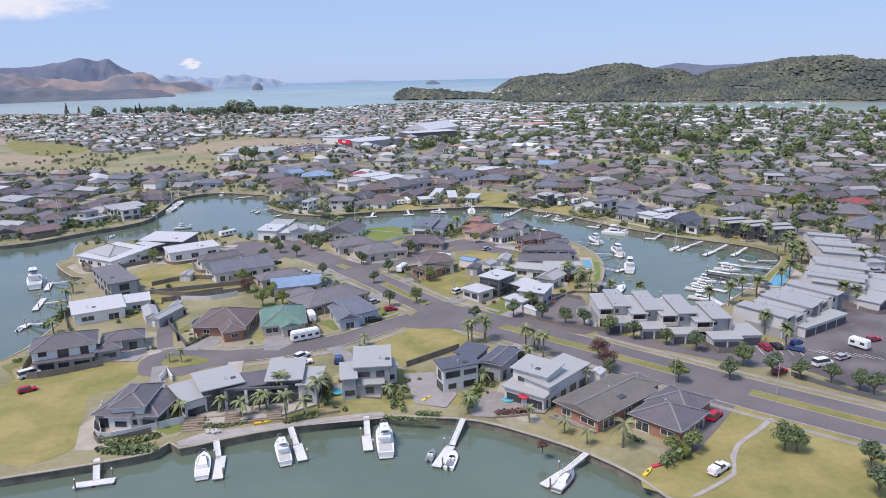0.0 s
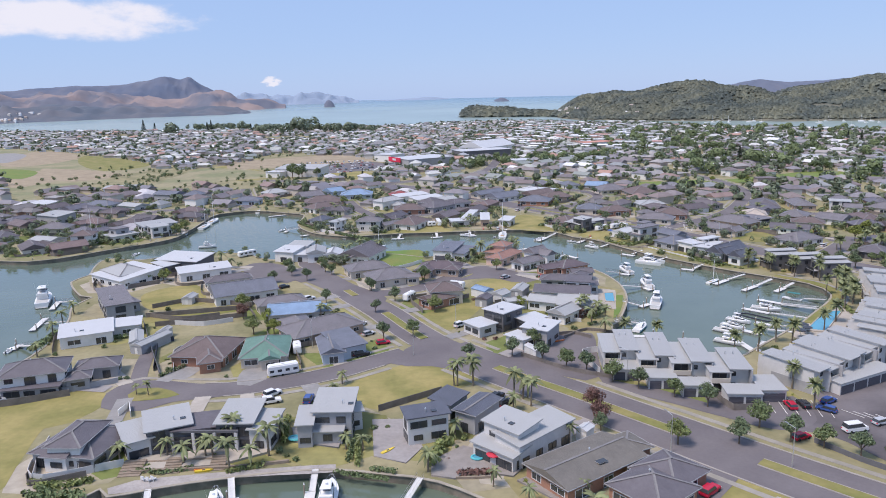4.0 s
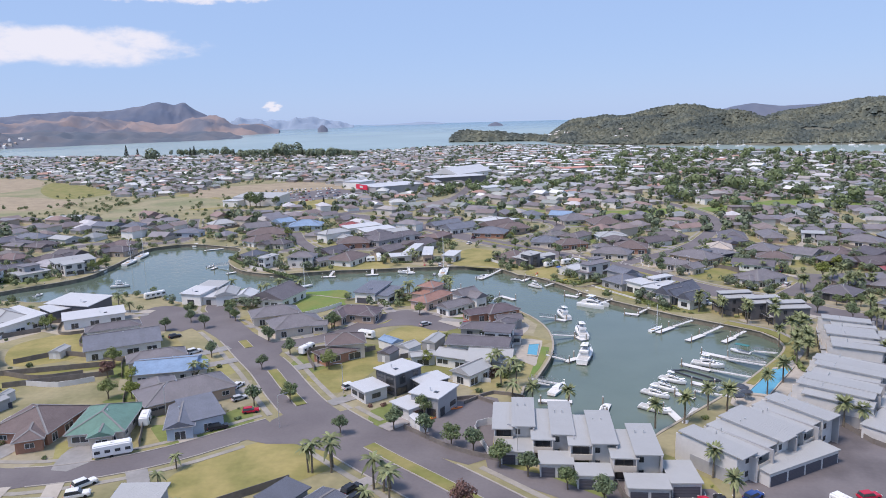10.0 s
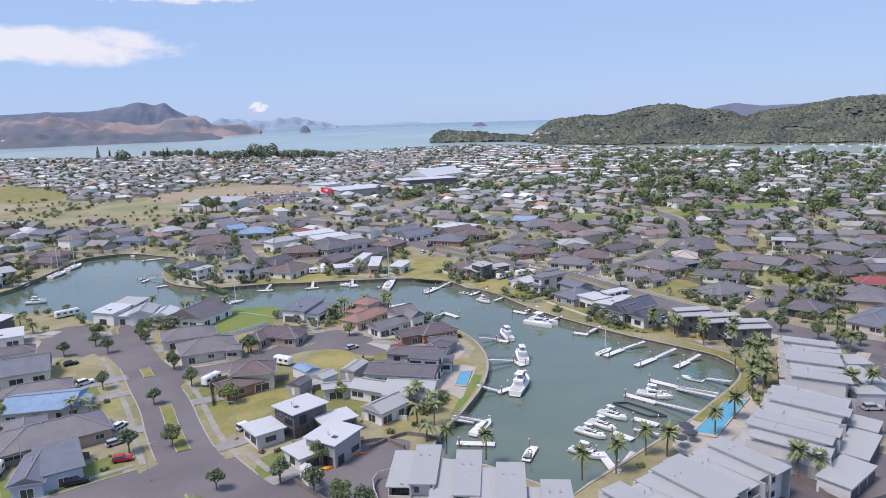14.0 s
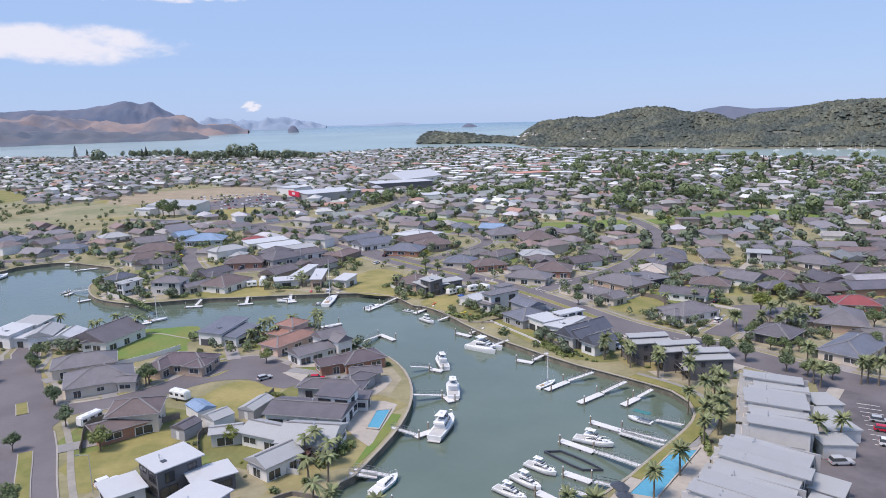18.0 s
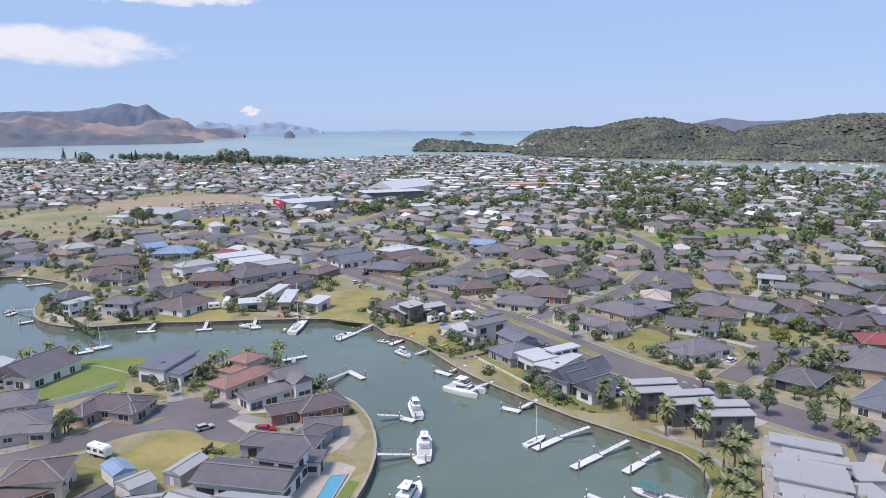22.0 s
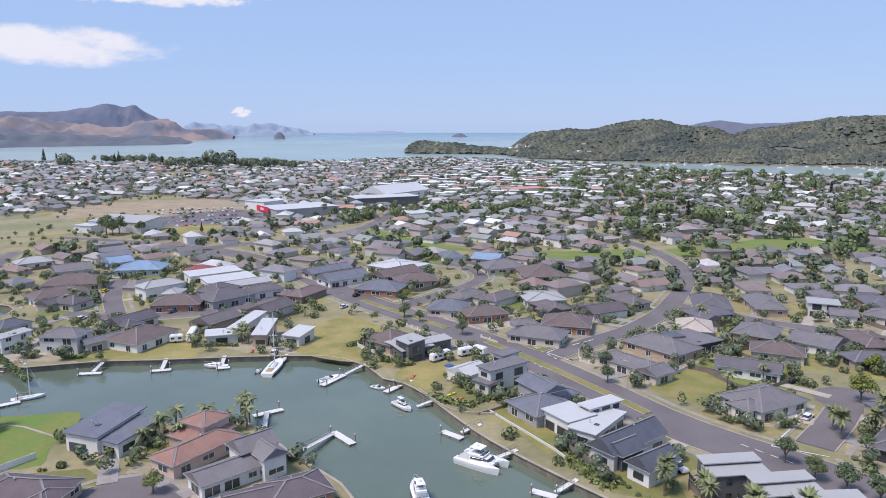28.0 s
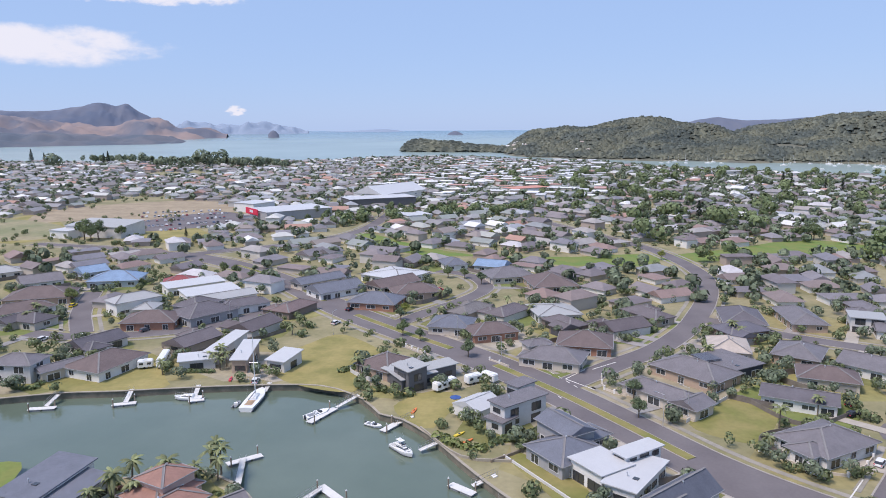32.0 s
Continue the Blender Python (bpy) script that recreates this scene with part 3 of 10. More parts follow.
def block(th, rng, bx, by, brot, w, d, h, roof, rmat, wmat, fk, pitch, garage, z0=0.0, over=0.55, wins=1.0, sides="0123", fittings=False):
    """One wing of a house: walls, roof, gutter and openings, placed in the thing's own space."""
    base = pose(bx, by, z0, 0, 0, brot)
    w, d = max(w - 2 * over, 1.5), max(d - 2 * over, 1.5)
    eave = h - z0
    rb, rise = roof_bm(w, d, eave, roof, pitch, over)
    bm = bmesh.new()
    add_box(bm, -w / 2, w / 2, -d / 2, d / 2, -0.3, eave + 0.02)
    if roof in ("mono", "gable"):
        if roof == "mono":
            for v in bm.verts:
                if v.co.z > 0 :
                    v.co.z += rise * (v.co.y + d / 2 + over) / (d + 2 * over) - 0.01
        else:
            tops = ((-w / 2, 0), (w / 2, 0)) if w >= d else ((0, -d / 2), (0, d / 2))
            tz = eave + 0.02 + rise * (min(w, d) / 2) / (min(w, d) / 2 + over)
            for px, py in tops:
                if w >= d:
                    q = [(px, -d / 2, eave), (px, d / 2, eave), (px, 0, tz)]
                else:
                    q = [(-w / 2, py, eave), (w / 2, py, eave), (0, py, tz)]
                bm.faces.new([bm.verts.new(c) for c in q])
    part("wall", bm, wmat, th, loc=base)
    part("roof", rb, [rmat, "ridge_tile"], th, loc=base)
    if fittings:
        top = eave + 0.2
        spot = Vector((rng.uniform(-0.25, 0.25) * w, -0.2 * d, 0))
        if roof in ("hip", "gable"):
            spot = Vector((rng.uniform(-0.1, 0.1) * w, rng.uniform(-0.1, 0.1) * d, 0))
            top += rise * 0.72
        elif roof == "mono":
            top += rise * 0.32
        bm = bmesh.new()
        add_tube(bm, (spot.x, spot.y, top - 0.5), (spot.x, spot.y, top + 0.75), 0.12, 0.12, 6)
        add_tube(bm, (spot.x, spot.y, top + 0.75), (spot.x, spot.y, top + 0.95), 0.22, 0.12, 6)
        part("flue", bm, "alu", th, "metal flue pipe", loc=base)
        if roof in ("mono", "flat") and w > 6:
            part("skylight", box(spot.x + 1.2, spot.x + 2.3, spot.y - 0.5, spot.y + 0.5, top - 0.25, top + 0.16), "glass", th, loc=base)
    if roof in ("hip", "gable"):
        g = bmesh.new()
        W, D = w / 2 + over, d / 2 + over
        rings = [[g.verts.new((sx * (W + o), sy * (D + o), eave + z)) for sx, sy in ((-1, -1), (1, -1), (1, 1), (-1, 1))] for o, z in ((0.02, 0.05), (0.14, 0.05), (0.14, 0.2), (0.02, 0.2))]
        for k in range(4):
            for i in range(4):
                a, b = rings[k], rings[(k + 1) % 4]
                g.faces.new((a[i], a[(i + 1) % 4], b[(i + 1) % 4], b[i]))
        part("gutter", g, "gutter", th, loc=base)
    storeys = max(1, int(round((eave + 0.2) / 2.9)))
    for side in range(4):
        if str(side) not in sides:
            continue
        L = w if side % 2 == 0 else d
        turn = (0, 90, 180, 270)[side]
        off = (d if side % 2 == 0 else w) / 2
        m = base @ pose(0, 0, 0, 0, 0, turn)
        for st in range(storeys):
            n = max(1, int(L / 5.0 * wins)) if wins else 0
            if (m.to_3x3() @ Vector((0, -1, 0)) if th.parent else (th.matrix_basis.to_3x3() @ m.to_3x3() @ Vector((0, -1, 0)))).y > 0.45:
                n = min(n, 1)
            fl = st * 2.8
            hole = None
            if st == 0 and garage == side:
                gx = (L / 2 - 3.2) * (1 if rng.random() < 0.5 else -1) if L > 8 else 0
                p = m @ Vector((gx, -off - 0.03, 1.1))
                opening(th, *p, min(4.8, L - 0.8), 2.2, turn + brot, rng, fk, rng.choice(("garage", "garage_dk")))
                hole = gx
            for i in range(n):
                x = (i + 0.5) / n * L - L / 2 + rng.uniform(-0.3, 0.3)
                if hole is not None and abs(x - hole) < 3.6:
                    continue
                tall = rng.random() < 0.5
                ww = min(L / n - 0.7, rng.choice((1.9, 2.5, 3.1, 3.7)))
                if ww < 0.5:
                    continue
                hh = 2.1 if tall else rng.choice((1.2, 1.5))
                zc = fl + (1.1 if tall else 1.6)
                if zc + hh / 2 > eave - 0.1:
                    continue
                p = m @ Vector((x, -off - 0.02, zc))
                opening(th, *p, ww, hh, turn + brot, rng, fk)
    return base


PLACED = []


def house(label, blocks, name="house", fk="white", garage=None, group="", wins=1.0):
    """blocks: (x, y, rot, w, d, eave, roof, roof material, wall material[, pitch[, base height]])."""
    x0, y0, r0 = blocks[0][:3]
    th = thing(name, x0, y0, 0, r0, label, "house", group)
    inv = pose(x0, y0, 0, 0, 0, r0).inverted()
    rng = random.Random(int(x0 * 13 + y0 * 7))
    for i, b in enumerate(blocks):
        x, y, rot, w, d, h, roof, rm, wm = b[:9]
        pitch = b[9] if len(b) > 9 else {"hip": 22, "gable": 22, "mono": 5, "flat": 0}[roof]
        p = inv @ Vector((x, y, 0))
        z0 = b[10] if len(b) > 10 else 0.0
        block(th, rng, p.x, p.y, rot - r0, w, d, h, roof, rm, wm, fk, pitch, garage if i == 0 else None, z0=z0, wins=wins, fittings=i == 0 and y < 420)
        PLACED.append((x, y, max(w, d) / 2 + 3))
    return th


# ---- plan of the shores ----
w_bank = [(-198.2, 308.9), (-186.7, 315.4), (-172.6, 334.2), (-155, 357.9), (-156.2, 387.7), (-161.9, 427.1), (-157.7, 439.3), (-142.6, 447.2), (-117.5, 437.9), (-101.8, 427.4)]
north_bank = [(-105.4, 430.3), (-101.2, 408.5), (-96.6, 391.3), (-82.3, 372.2), (-63.6, 363.7), (-51.2, 366.4), (-37.2, 370.8), (-21.9, 372.7), (-6.7, 375.5), (13.2, 378.3), (31.6, 378.5), (44.2, 369.8), (50.2, 360), (56.1, 356.9), (63.4, 348.1), (70.1, 336.5), (79.9, 321.4), (93.4, 305.7), (105.2, 293.4)]
marina_east = [(117.2, 283.4), (126.6, 274.4), (129.1, 267.4), (128.4, 259.9), (124.2, 251.9), (114.9, 239.6), (107.6, 229.8)]
marina_south = [(87.5, 207.6), (80.6, 200), (77, 195.5), (60.8, 206.8), (48.5, 210.5), (50.5, 225.5)]
point_east = [(52.9, 228.5), (56.5, 240.7), (59, 251.2), (60.2, 263), (59.5, 275), (56, 288.3), (49.9, 299.8), (42.9, 306.6), (36.5, 312.2), (26.4, 324.5), (15.2, 331.1)]
point_north = [(-18, 317.1), (-35.5, 323.8), (-42.8, 313.7), (-57.4, 312.3), (-86.2, 312.7), (-102.4, 325.1), (-116.6, 325.3)]
point_west = [(-119, 321.3), (-130.9, 324.9), (-145.4, 312.4), (-162.8, 314.2), (-159.8, 298.9), (-153.6, 284.6), (-154.5, 273.9), (-138.5, 254.6), (-132.9, 252.6), (-132.9, 241.1), (-124.8, 226.2), (-118.1, 208.6), (-115.7, 198.4), (-114.8, 189.1), (-114.4, 180.6), (-116.2, 172.9)]
far_left = [(-330, 150), (-420, 200), (-420, 330)]
near_bank = [(-82, 116.2), (-69.4, 119.9), (-57.5, 124.3), (-55.4, 128.1), (-52.5, 125.7), (-39.3, 131.2), (-18, 137), (-3.7, 136.3), (6.9, 134.1), (18.8, 126.5), (27.3, 119.5), (33.7, 111.8), (36.8, 105.8)]
near_rest = [(60, 70), (20, 45), (-60, 40), (-200, 45), (-320, 60), (-320, 100)]
coast = [(-1369, 1811.1), (-1092.2, 1689.1), (-871.5, 1638.5), (-649.1, 1609.4), (-484.6, 1598.7), (-332.1, 1616.8), (-211.3, 1676.9), (-100.1, 1780.8), (-4.4, 1836.8), (78, 1759.6), (174.6, 1647.8), (262.4, 1576.5), (332.1, 1465.5), (409.5, 1363.1), (491.4, 1269.4), (580.8, 1182.2)]


# ---- land, water and roads ----
ROADS, LINES, PATCHES, PADS = {}, {}, [], []


def build_land():
    canal = smooth_line(w_bank[:-1] + north_bank, 5)[:-1] + smooth_line(north_bank[-1:] + marina_east, 4)[:-1] + marina_east[-1:] + marina_south[:1]
    canal += marina_south[1:] + smooth_line(point_east, 5) + smooth_line(point_north, 6) + smooth_line(point_west, 4) + far_left
    near = smooth_line(near_bank, 4) + near_rest
    outer = [(-4900, -3000), (4900, -3000), (4900, 1500), (1400, 1050), (900, 1080)] + coast[::-1] + [(-2200, 2000), (-4900, 2100)]
    land = fill_mesh("ground", [outer, canal, near], 0.0, "dry_grass")
    g = setting(new("ground", land), "dry summer grass and gravel ground of the town", "ground")
    for i, lp in enumerate((canal, near)):
        bm = bmesh.new()
        line = lp + lp[:1]
        cap = bmesh.new()
        n = len(line)
        a = [bm.verts.new((x, y, -2.6)) for x, y in line]
        b = [bm.verts.new((x, y, 0.05)) for x, y in line]
        for k in range(n - 1):
            bm.faces.new((a[k], a[k + 1], b[k + 1], b[k]))
        w = new("canal_wall", mesh_of("canal_wall", bm, "bank_wall"))
        setting(w, "weathered timber and concrete canal retaining wall", "retaining wall")
        ribbon(cap, line, -0.3, 0.35, 0.0, 0.16)
        c = new("canal_coping", mesh_of("canal_coping", cap, "bank_cap"))
        setting(c, "pale concrete coping along the canal edge", "coping")
    return canal, near


def build_water(canal, near):
    for nm, lp in (("canal_water", canal), ("near_canal_water", near)):
        big = [(x, y) for x, y in lp]
        me = fill_mesh(nm, [big], WATER_Z, "canal_water")
        setting(new("water", me), "calm grey-green canal water", "water")
    bm = bmesh.new()
    rows = [(y, -0.9 + (0 if y < 1900 else 40 * ((y - 1900) / 2900) ** 1.35)) for y in (900, 1500, 1900, 2300, 2700, 3100, 3500, 3900, 4300, 4800)]
    strips = []
    for y, z in rows:
        strips.append([bm.verts.new((x, y, z)) for x in (-4800, -2400, 0, 2400, 4800)])
    for r, s in zip(strips, strips[1:]):
        for k in range(4):
            bm.faces.new((r[k], r[k + 1], s[k + 1], s[k]))
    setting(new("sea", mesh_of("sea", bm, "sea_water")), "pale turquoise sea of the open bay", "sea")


def on_road(x, y, extra, skip=""):
    return any(k != skip and near_line(x, y, l, hw + extra) for k, (hw, l) in LINES.items())


def build_roads():
    for k, (hw, p) in ROADS.items():
        LINES[k] = (hw, smooth_line(p, 4))
    for i, (k, (hw, line)) in enumerate(LINES.items()):
        bm = bmesh.new()
        strip_mesh(bm, offset_line(line, -hw), offset_line(line, hw), 0.06 + 0.004 * i)
        bmesh.ops.reverse_faces(bm, faces=bm.faces[:]) if bm.faces[:][0].normal.z < 0 else None
        setting(new("road", mesh_of(k, bm, "asphalt")), "grey asphalt street", "road")
        kb, pv = bmesh.new(), bmesh.new()
        for s in (-1, 1):
            for store, o0, o1, z in ((kb, hw, hw + 0.35, 0.17), (pv, hw + 2.0, hw + 3.4, 0.09)):
                run = []
                edge = offset_line(line, s * (o0 + o1) / 2)
                for q, e in zip(line, edge):
                    if on_road(*e, 0.3 if store is kb else 0.2, k) or any(inside(*e, lp) for lp in PADS):
                        if len(run) > 1:
                            ribbon(store, run, min(s * o0, s * o1), max(s * o0, s * o1), -0.05, z)
                        run = []
                    else:
                        run.append(q)
                if len(run) > 1:
                    ribbon(store, run, min(s * o0, s * o1), max(s * o0, s * o1), -0.05, z)
        if len(kb.faces):
            setting(new("kerb", mesh_of("kerb", kb, "kerb")), "concrete kerb along the street", "kerb")
        if len(pv.faces):
            setting(new("pavement", mesh_of("pavement", pv, "footpath")), "pale concrete footpath", "pavement")


def ground_patch(name, poly, z, material, label, category):
    lp = smooth_line(poly, 3, True)
    me = fill_mesh(name, [lp], z + 0.0009 * len(PATCHES), material)
    PATCHES.append((name, lp))
    return setting(new(name, me), label, category)


CANAL, NEAR = build_land()
build_water(CANAL, NEAR)
ROADS["quay_road"] = (7.7, [(103, 114.6), (87.2, 127.2), (74, 138.2), (65.4, 145.6), (55.9, 154.2), (45.5, 163.6), (34.1, 174), (21.2, 185.1), (9.5, 196), (1.5, 204)])
ROADS["harbour_road"] = (5.9, [(1.5, 204), (-4.1, 210.3), (-12.3, 222.3), (-21.1, 236.3), (-31.8, 251.1), (-42.8, 266.5), (-55.4, 281.2), (-65.6, 286), (-71.3, 275.3)])
ROADS["loop_road"] = (4.0, [(-8.7, 200.1), (-15.9, 193.7), (-26.2, 184.4), (-37.5, 177.9), (-50, 173.5), (-61.6, 172.7), (-72.1, 173.3), (-75.5, 170.5)])
ROADS["point_close"] = (3.8, [(-37.7, 257.7), (-26.7, 259.1), (-15.1, 265.4), (-5.9, 276.7), (0.1, 289), (8.6, 295.2), (18.7, 289.1)])
ROADS["north_close"] = (3.8, [(-54.8, 276.8), (-60.9, 294.8), (-67.8, 306.6), (-64.7, 313.8)])
ROADS["west_head"] = (4.0, [(-57.9, 276.8), (-69.9, 288.5), (-78.4, 293.9), (-84.8, 296.4)])
ROADS["shore_road"] = (7.0, [(-86.1, 574.2), (-48.1, 546), (-15, 510.5), (20.4, 462.2), (45.7, 433.1), (73.9, 403.4), (93.9, 377.9), (109.5, 354.4), (121.4, 335.4), (132.2, 322.5), (146.5, 309), (160.5, 293.5), (172.3, 283), (182.9, 274.4)])
ROADS["valley_road"] = (4.0, [(97, 380), (115.1, 398.2), (130.9, 413.6), (146.5, 436), (157, 457), (165, 475), (174, 500), (179.5, 527.1), (178.5, 562.4), (169.8, 605.8), (149.5, 653.3), (138.3, 678.7), (118.9, 722.7)])
ROADS["back_street"] = (3.6, [(1.6, 470.9), (-15.1, 440.8), (-34.7, 426.8), (-60.7, 421.4), (-80.2, 424.6)])
ROADS["back_close"] = (3.6, [(-61.8, 425.5), (-77.5, 453.3), (-91, 486.7)])
ROADS["palm_close"] = (3.4, [(43.4, 436.8), (56.1, 457.2), (70.9, 479.1), (78.1, 499.9), (70.4, 523.6), (55.2, 533.8)])
ROADS["hill_street"] = (3.6, [(155.5, 449.8), (166.5, 438.8), (177.7, 428.8), (191.7, 418.9), (213.6, 406.3)])
ROADS["court"] = (4.0, [(152, 321.7), (162.8, 334.8), (173.4, 349.6)])
ROADS["far_street"] = (4.0, [(-86.1, 574.2), (-138.6, 595.3), (-195.9, 610.6)])
ROADS["town_road"] = (4.5, [(-86.1, 574.2), (-63.8, 592.6), (-36.1, 612.9), (-4, 669.4), (4.9, 795.5), (2.3, 921.2)])
ROADS["west_street"] = (3.6, [(-207, 396), (-205.9, 449.2), (-154.7, 458.7), (-189.8, 556.5)])
PADS.append([(67.5, 181.8), (79, 170.8), (97.6, 175.7), (126.6, 191.8), (97.6, 144.5), (84.8, 156.1), (70.4, 160.3), (64.8, 169.7)])
PADS.append([(165.6, 281.7), (173.9, 277.6), (192.4, 268.8), (167.5, 228.7), (143.5, 224), (147.5, 239), (157, 250.4)])
PADS.append([(92.1, 185.1), (116.4, 203), (134, 217), (143.7, 204.1), (111.5, 164.6), (92.1, 163.5)])
PADS.append([(17.3, 197.3), (27.3, 213.2), (37.3, 217.3), (43.8, 217.6), (43.4, 200), (42.5, 185.4), (38.4, 182.6), (33.4, 185), (25.5, 190.2)])
PADS.append([(42.5, 192.4), (45.5, 182.9), (53.5, 179.3), (59.8, 174.5), (67.6, 169.6), (77.8, 172.7), (84.8, 175.3), (85.2, 163.1), (76.1, 158.1), (64.7, 164.6), (57.1, 169.9), (48.7, 175.3), (42.5, 180.8)])
PADS.append([(174.6 + 9.6 * math.cos(k * 0.5236), 350 + 9.6 * math.sin(k * 0.5236)) for k in range(12)])
PADS.append([(2.4, 298.7), (7.3, 302.2), (16.6, 298), (24.7, 287.6), (29.6, 278.3), (25.4, 274.5), (20.2, 275.9), (13.4, 281.1), (3.4, 279), (-2.6, 272.6), (-6.6, 268.2), (-10.1, 271.3), (-3.1, 278.3), (3.5, 284.4), (5.2, 291.4)])
PADS.append([(-14.2, 193.9), (-10.1, 199.2), (-8.1, 205.6), (5.2, 208.4), (14.8, 195.6), (15.3, 187.4), (10.7, 185.9), (5.2, 188), (-0.6, 190.5), (-6.9, 190.2)])
PADS.append([(-72.2, 290.8), (-63.6, 298.5), (-53.9, 290.9), (-39.4, 271.7), (-30.2, 262), (-23.5, 253.1), (-25.7, 243.7), (-33.3, 245.6), (-49.6, 265.3)])
PADS.append([(-81.7, 275.1), (-93.2, 301.3), (-84.2, 306.6), (-69.8, 294.8), (-62.7, 279.6), (-70.2, 273.9)])
PADS.append([(-75.4, 161.9), (-78.7, 170), (-77.8, 175.8), (-70.7, 178.4), (-60.5, 177.1), (-49.9, 174.5), (-48.4, 169.8), (-59.6, 165.8), (-64.6, 160.9), (-71.1, 160.3)])
PADS.append([(-185.5, 690), (-139.8, 775.1), (-89.3, 705.7), (-128.1, 676.3), (-157.7, 662.6)])
build_roads()
ground_patch("car_park", [(67.5, 181.8), (79, 170.8), (97.6, 175.7), (126.6, 191.8), (97.6, 144.5), (84.8, 156.1), (70.4, 160.3), (64.8, 169.7)], 0.05, "asphalt_lot", "asphalt car park beside the apartment blocks", "car park")
ground_patch("car_park", [(165.6, 281.7), (173.9, 277.6), (192.4, 268.8), (167.5, 228.7), (143.5, 224), (147.5, 239), (157, 250.4)], 0.05, "asphalt_lot", "asphalt car park behind the apartments", "car park")
ground_patch("car_park", [(92.1, 185.1), (116.4, 203), (134, 217), (143.7, 204.1), (111.5, 164.6), (92.1, 163.5)], 0.05, "asphalt_lot", "asphalt car park with marked bays", "car park")
ground_patch("forecourt", [(17.3, 197.3), (27.3, 213.2), (37.3, 217.3), (43.8, 217.6), (43.4, 200), (42.5, 185.4), (38.4, 182.6), (33.4, 185), (25.5, 190.2)], 0.052, "asphalt", "asphalt boat yard with parked kayaks", "yard")
ground_patch("forecourt", [(42.5, 192.4), (45.5, 182.9), (53.5, 179.3), (59.8, 174.5), (67.6, 169.6), (77.8, 172.7), (84.8, 175.3), (85.2, 163.1), (76.1, 158.1), (64.7, 164.6), (57.1, 169.9), (48.7, 175.3), (42.5, 180.8)], 0.047, "asphalt", "asphalt court before the garages", "yard")
ground_patch("court_head", [(174.6 + 9.6 * math.cos(k * 0.5236), 350 + 9.6 * math.sin(k * 0.5236)) for k in range(12)], 0.056, "asphalt", "round asphalt end of a close", "road")
ground_patch("close_head", [(2.4, 298.7), (7.3, 302.2), (16.6, 298), (24.7, 287.6), (29.6, 278.3), (25.4, 274.5), (20.2, 275.9), (13.4, 281.1), (3.4, 279), (-2.6, 272.6), (-6.6, 268.2), (-10.1, 271.3), (-3.1, 278.3), (3.5, 284.4), (5.2, 291.4)], 0.054, "asphalt", "wide asphalt end of a close", "road")
ground_patch("junction", [(-14.2, 193.9), (-10.1, 199.2), (-8.1, 205.6), (5.2, 208.4), (14.8, 195.6), (15.3, 187.4), (10.7, 185.9), (5.2, 188), (-0.6, 190.5), (-6.9, 190.2)], 0.058, "asphalt", "wide asphalt road junction", "road")
ground_patch("junction", [(-72.2, 290.8), (-63.6, 298.5), (-53.9, 290.9), (-39.4, 271.7), (-30.2, 262), (-23.5, 253.1), (-25.7, 243.7), (-33.3, 245.6), (-49.6, 265.3)], 0.058, "asphalt", "asphalt road junction by the traffic island", "road")
ground_patch("junction", [(-81.7, 275.1), (-93.2, 301.3), (-84.2, 306.6), (-69.8, 294.8), (-62.7, 279.6), (-70.2, 273.9)], 0.055, "asphalt", "asphalt turning head of a close", "road")
ground_patch("loop_head", [(-75.4, 161.9), (-78.7, 170), (-77.8, 175.8), (-70.7, 178.4), (-60.5, 177.1), (-49.9, 174.5), (-48.4, 169.8), (-59.6, 165.8), (-64.6, 160.9), (-71.1, 160.3)], 0.058, "asphalt", "asphalt turning circle", "road")
ground_patch("lawn", [(3.4, 190.7), (11.9, 181.3), (-10, 163.9), (-15.3, 165.7), (-21.8, 172.2), (-18.9, 179.9), (-11.8, 188.5), (-5.1, 192.4)], 0.02, "lawn_dry", "mown dry grass reserve by the road", "lawn")
ground_patch("lawn", [(55, 143.9), (66, 140.5), (82.9, 120.6), (72.7, 104), (38.6, 105.4), (34, 112.8), (43.4, 120.2)], 0.02, "lawn_dry", "dry grass park with a gravel path", "lawn")
ground_patch("lawn", [(-105.6, 155.2), (-96.1, 168), (-80, 170.8), (-75.5, 163.4), (-78.2, 153.8), (-82.1, 151), (-76.7, 134.6), (-74.3, 125.4), (-85.4, 121.7)], 0.02, "lawn_dry", "open dry grass section", "lawn")
ground_patch("lawn", [(12.1, 399.9), (18.5, 414.3), (28.6, 426.5), (46.4, 404.9), (37.7, 397.8), (41.6, 374.6), (20.6, 381.8)], 0.02, "lawn_dry", "dry grass section above the canal", "lawn")
ground_patch("lawn", [(-37.1, 408), (-24.1, 401.5), (-13.6, 383), (-11.3, 375.2), (-38.5, 372.3), (-48.9, 381.3), (-37.4, 387.9)], 0.02, "lawn_dry", "mown grass bank above the canal", "lawn")
ground_patch("lawn", [(124, 356.2), (139.1, 372.3), (147.2, 365.2), (143.5, 355.5), (135.4, 346.2)], 0.02, "lawn", "green mown empty section", "lawn")
ground_patch("lawn", [(80.5, 337.4), (83.4, 340.4), (95.4, 324.9), (96.5, 317.6), (92.5, 314.7)], 0.025, "lawn", "small green canal-side lawn", "lawn")
ground_patch("lawn", [(53.1, 365), (62.2, 375.6), (69.3, 370.8), (63.9, 352.1), (60.1, 351.9)], 0.02, "lawn_dry", "rough grass campsite section by the canal", "lawn")
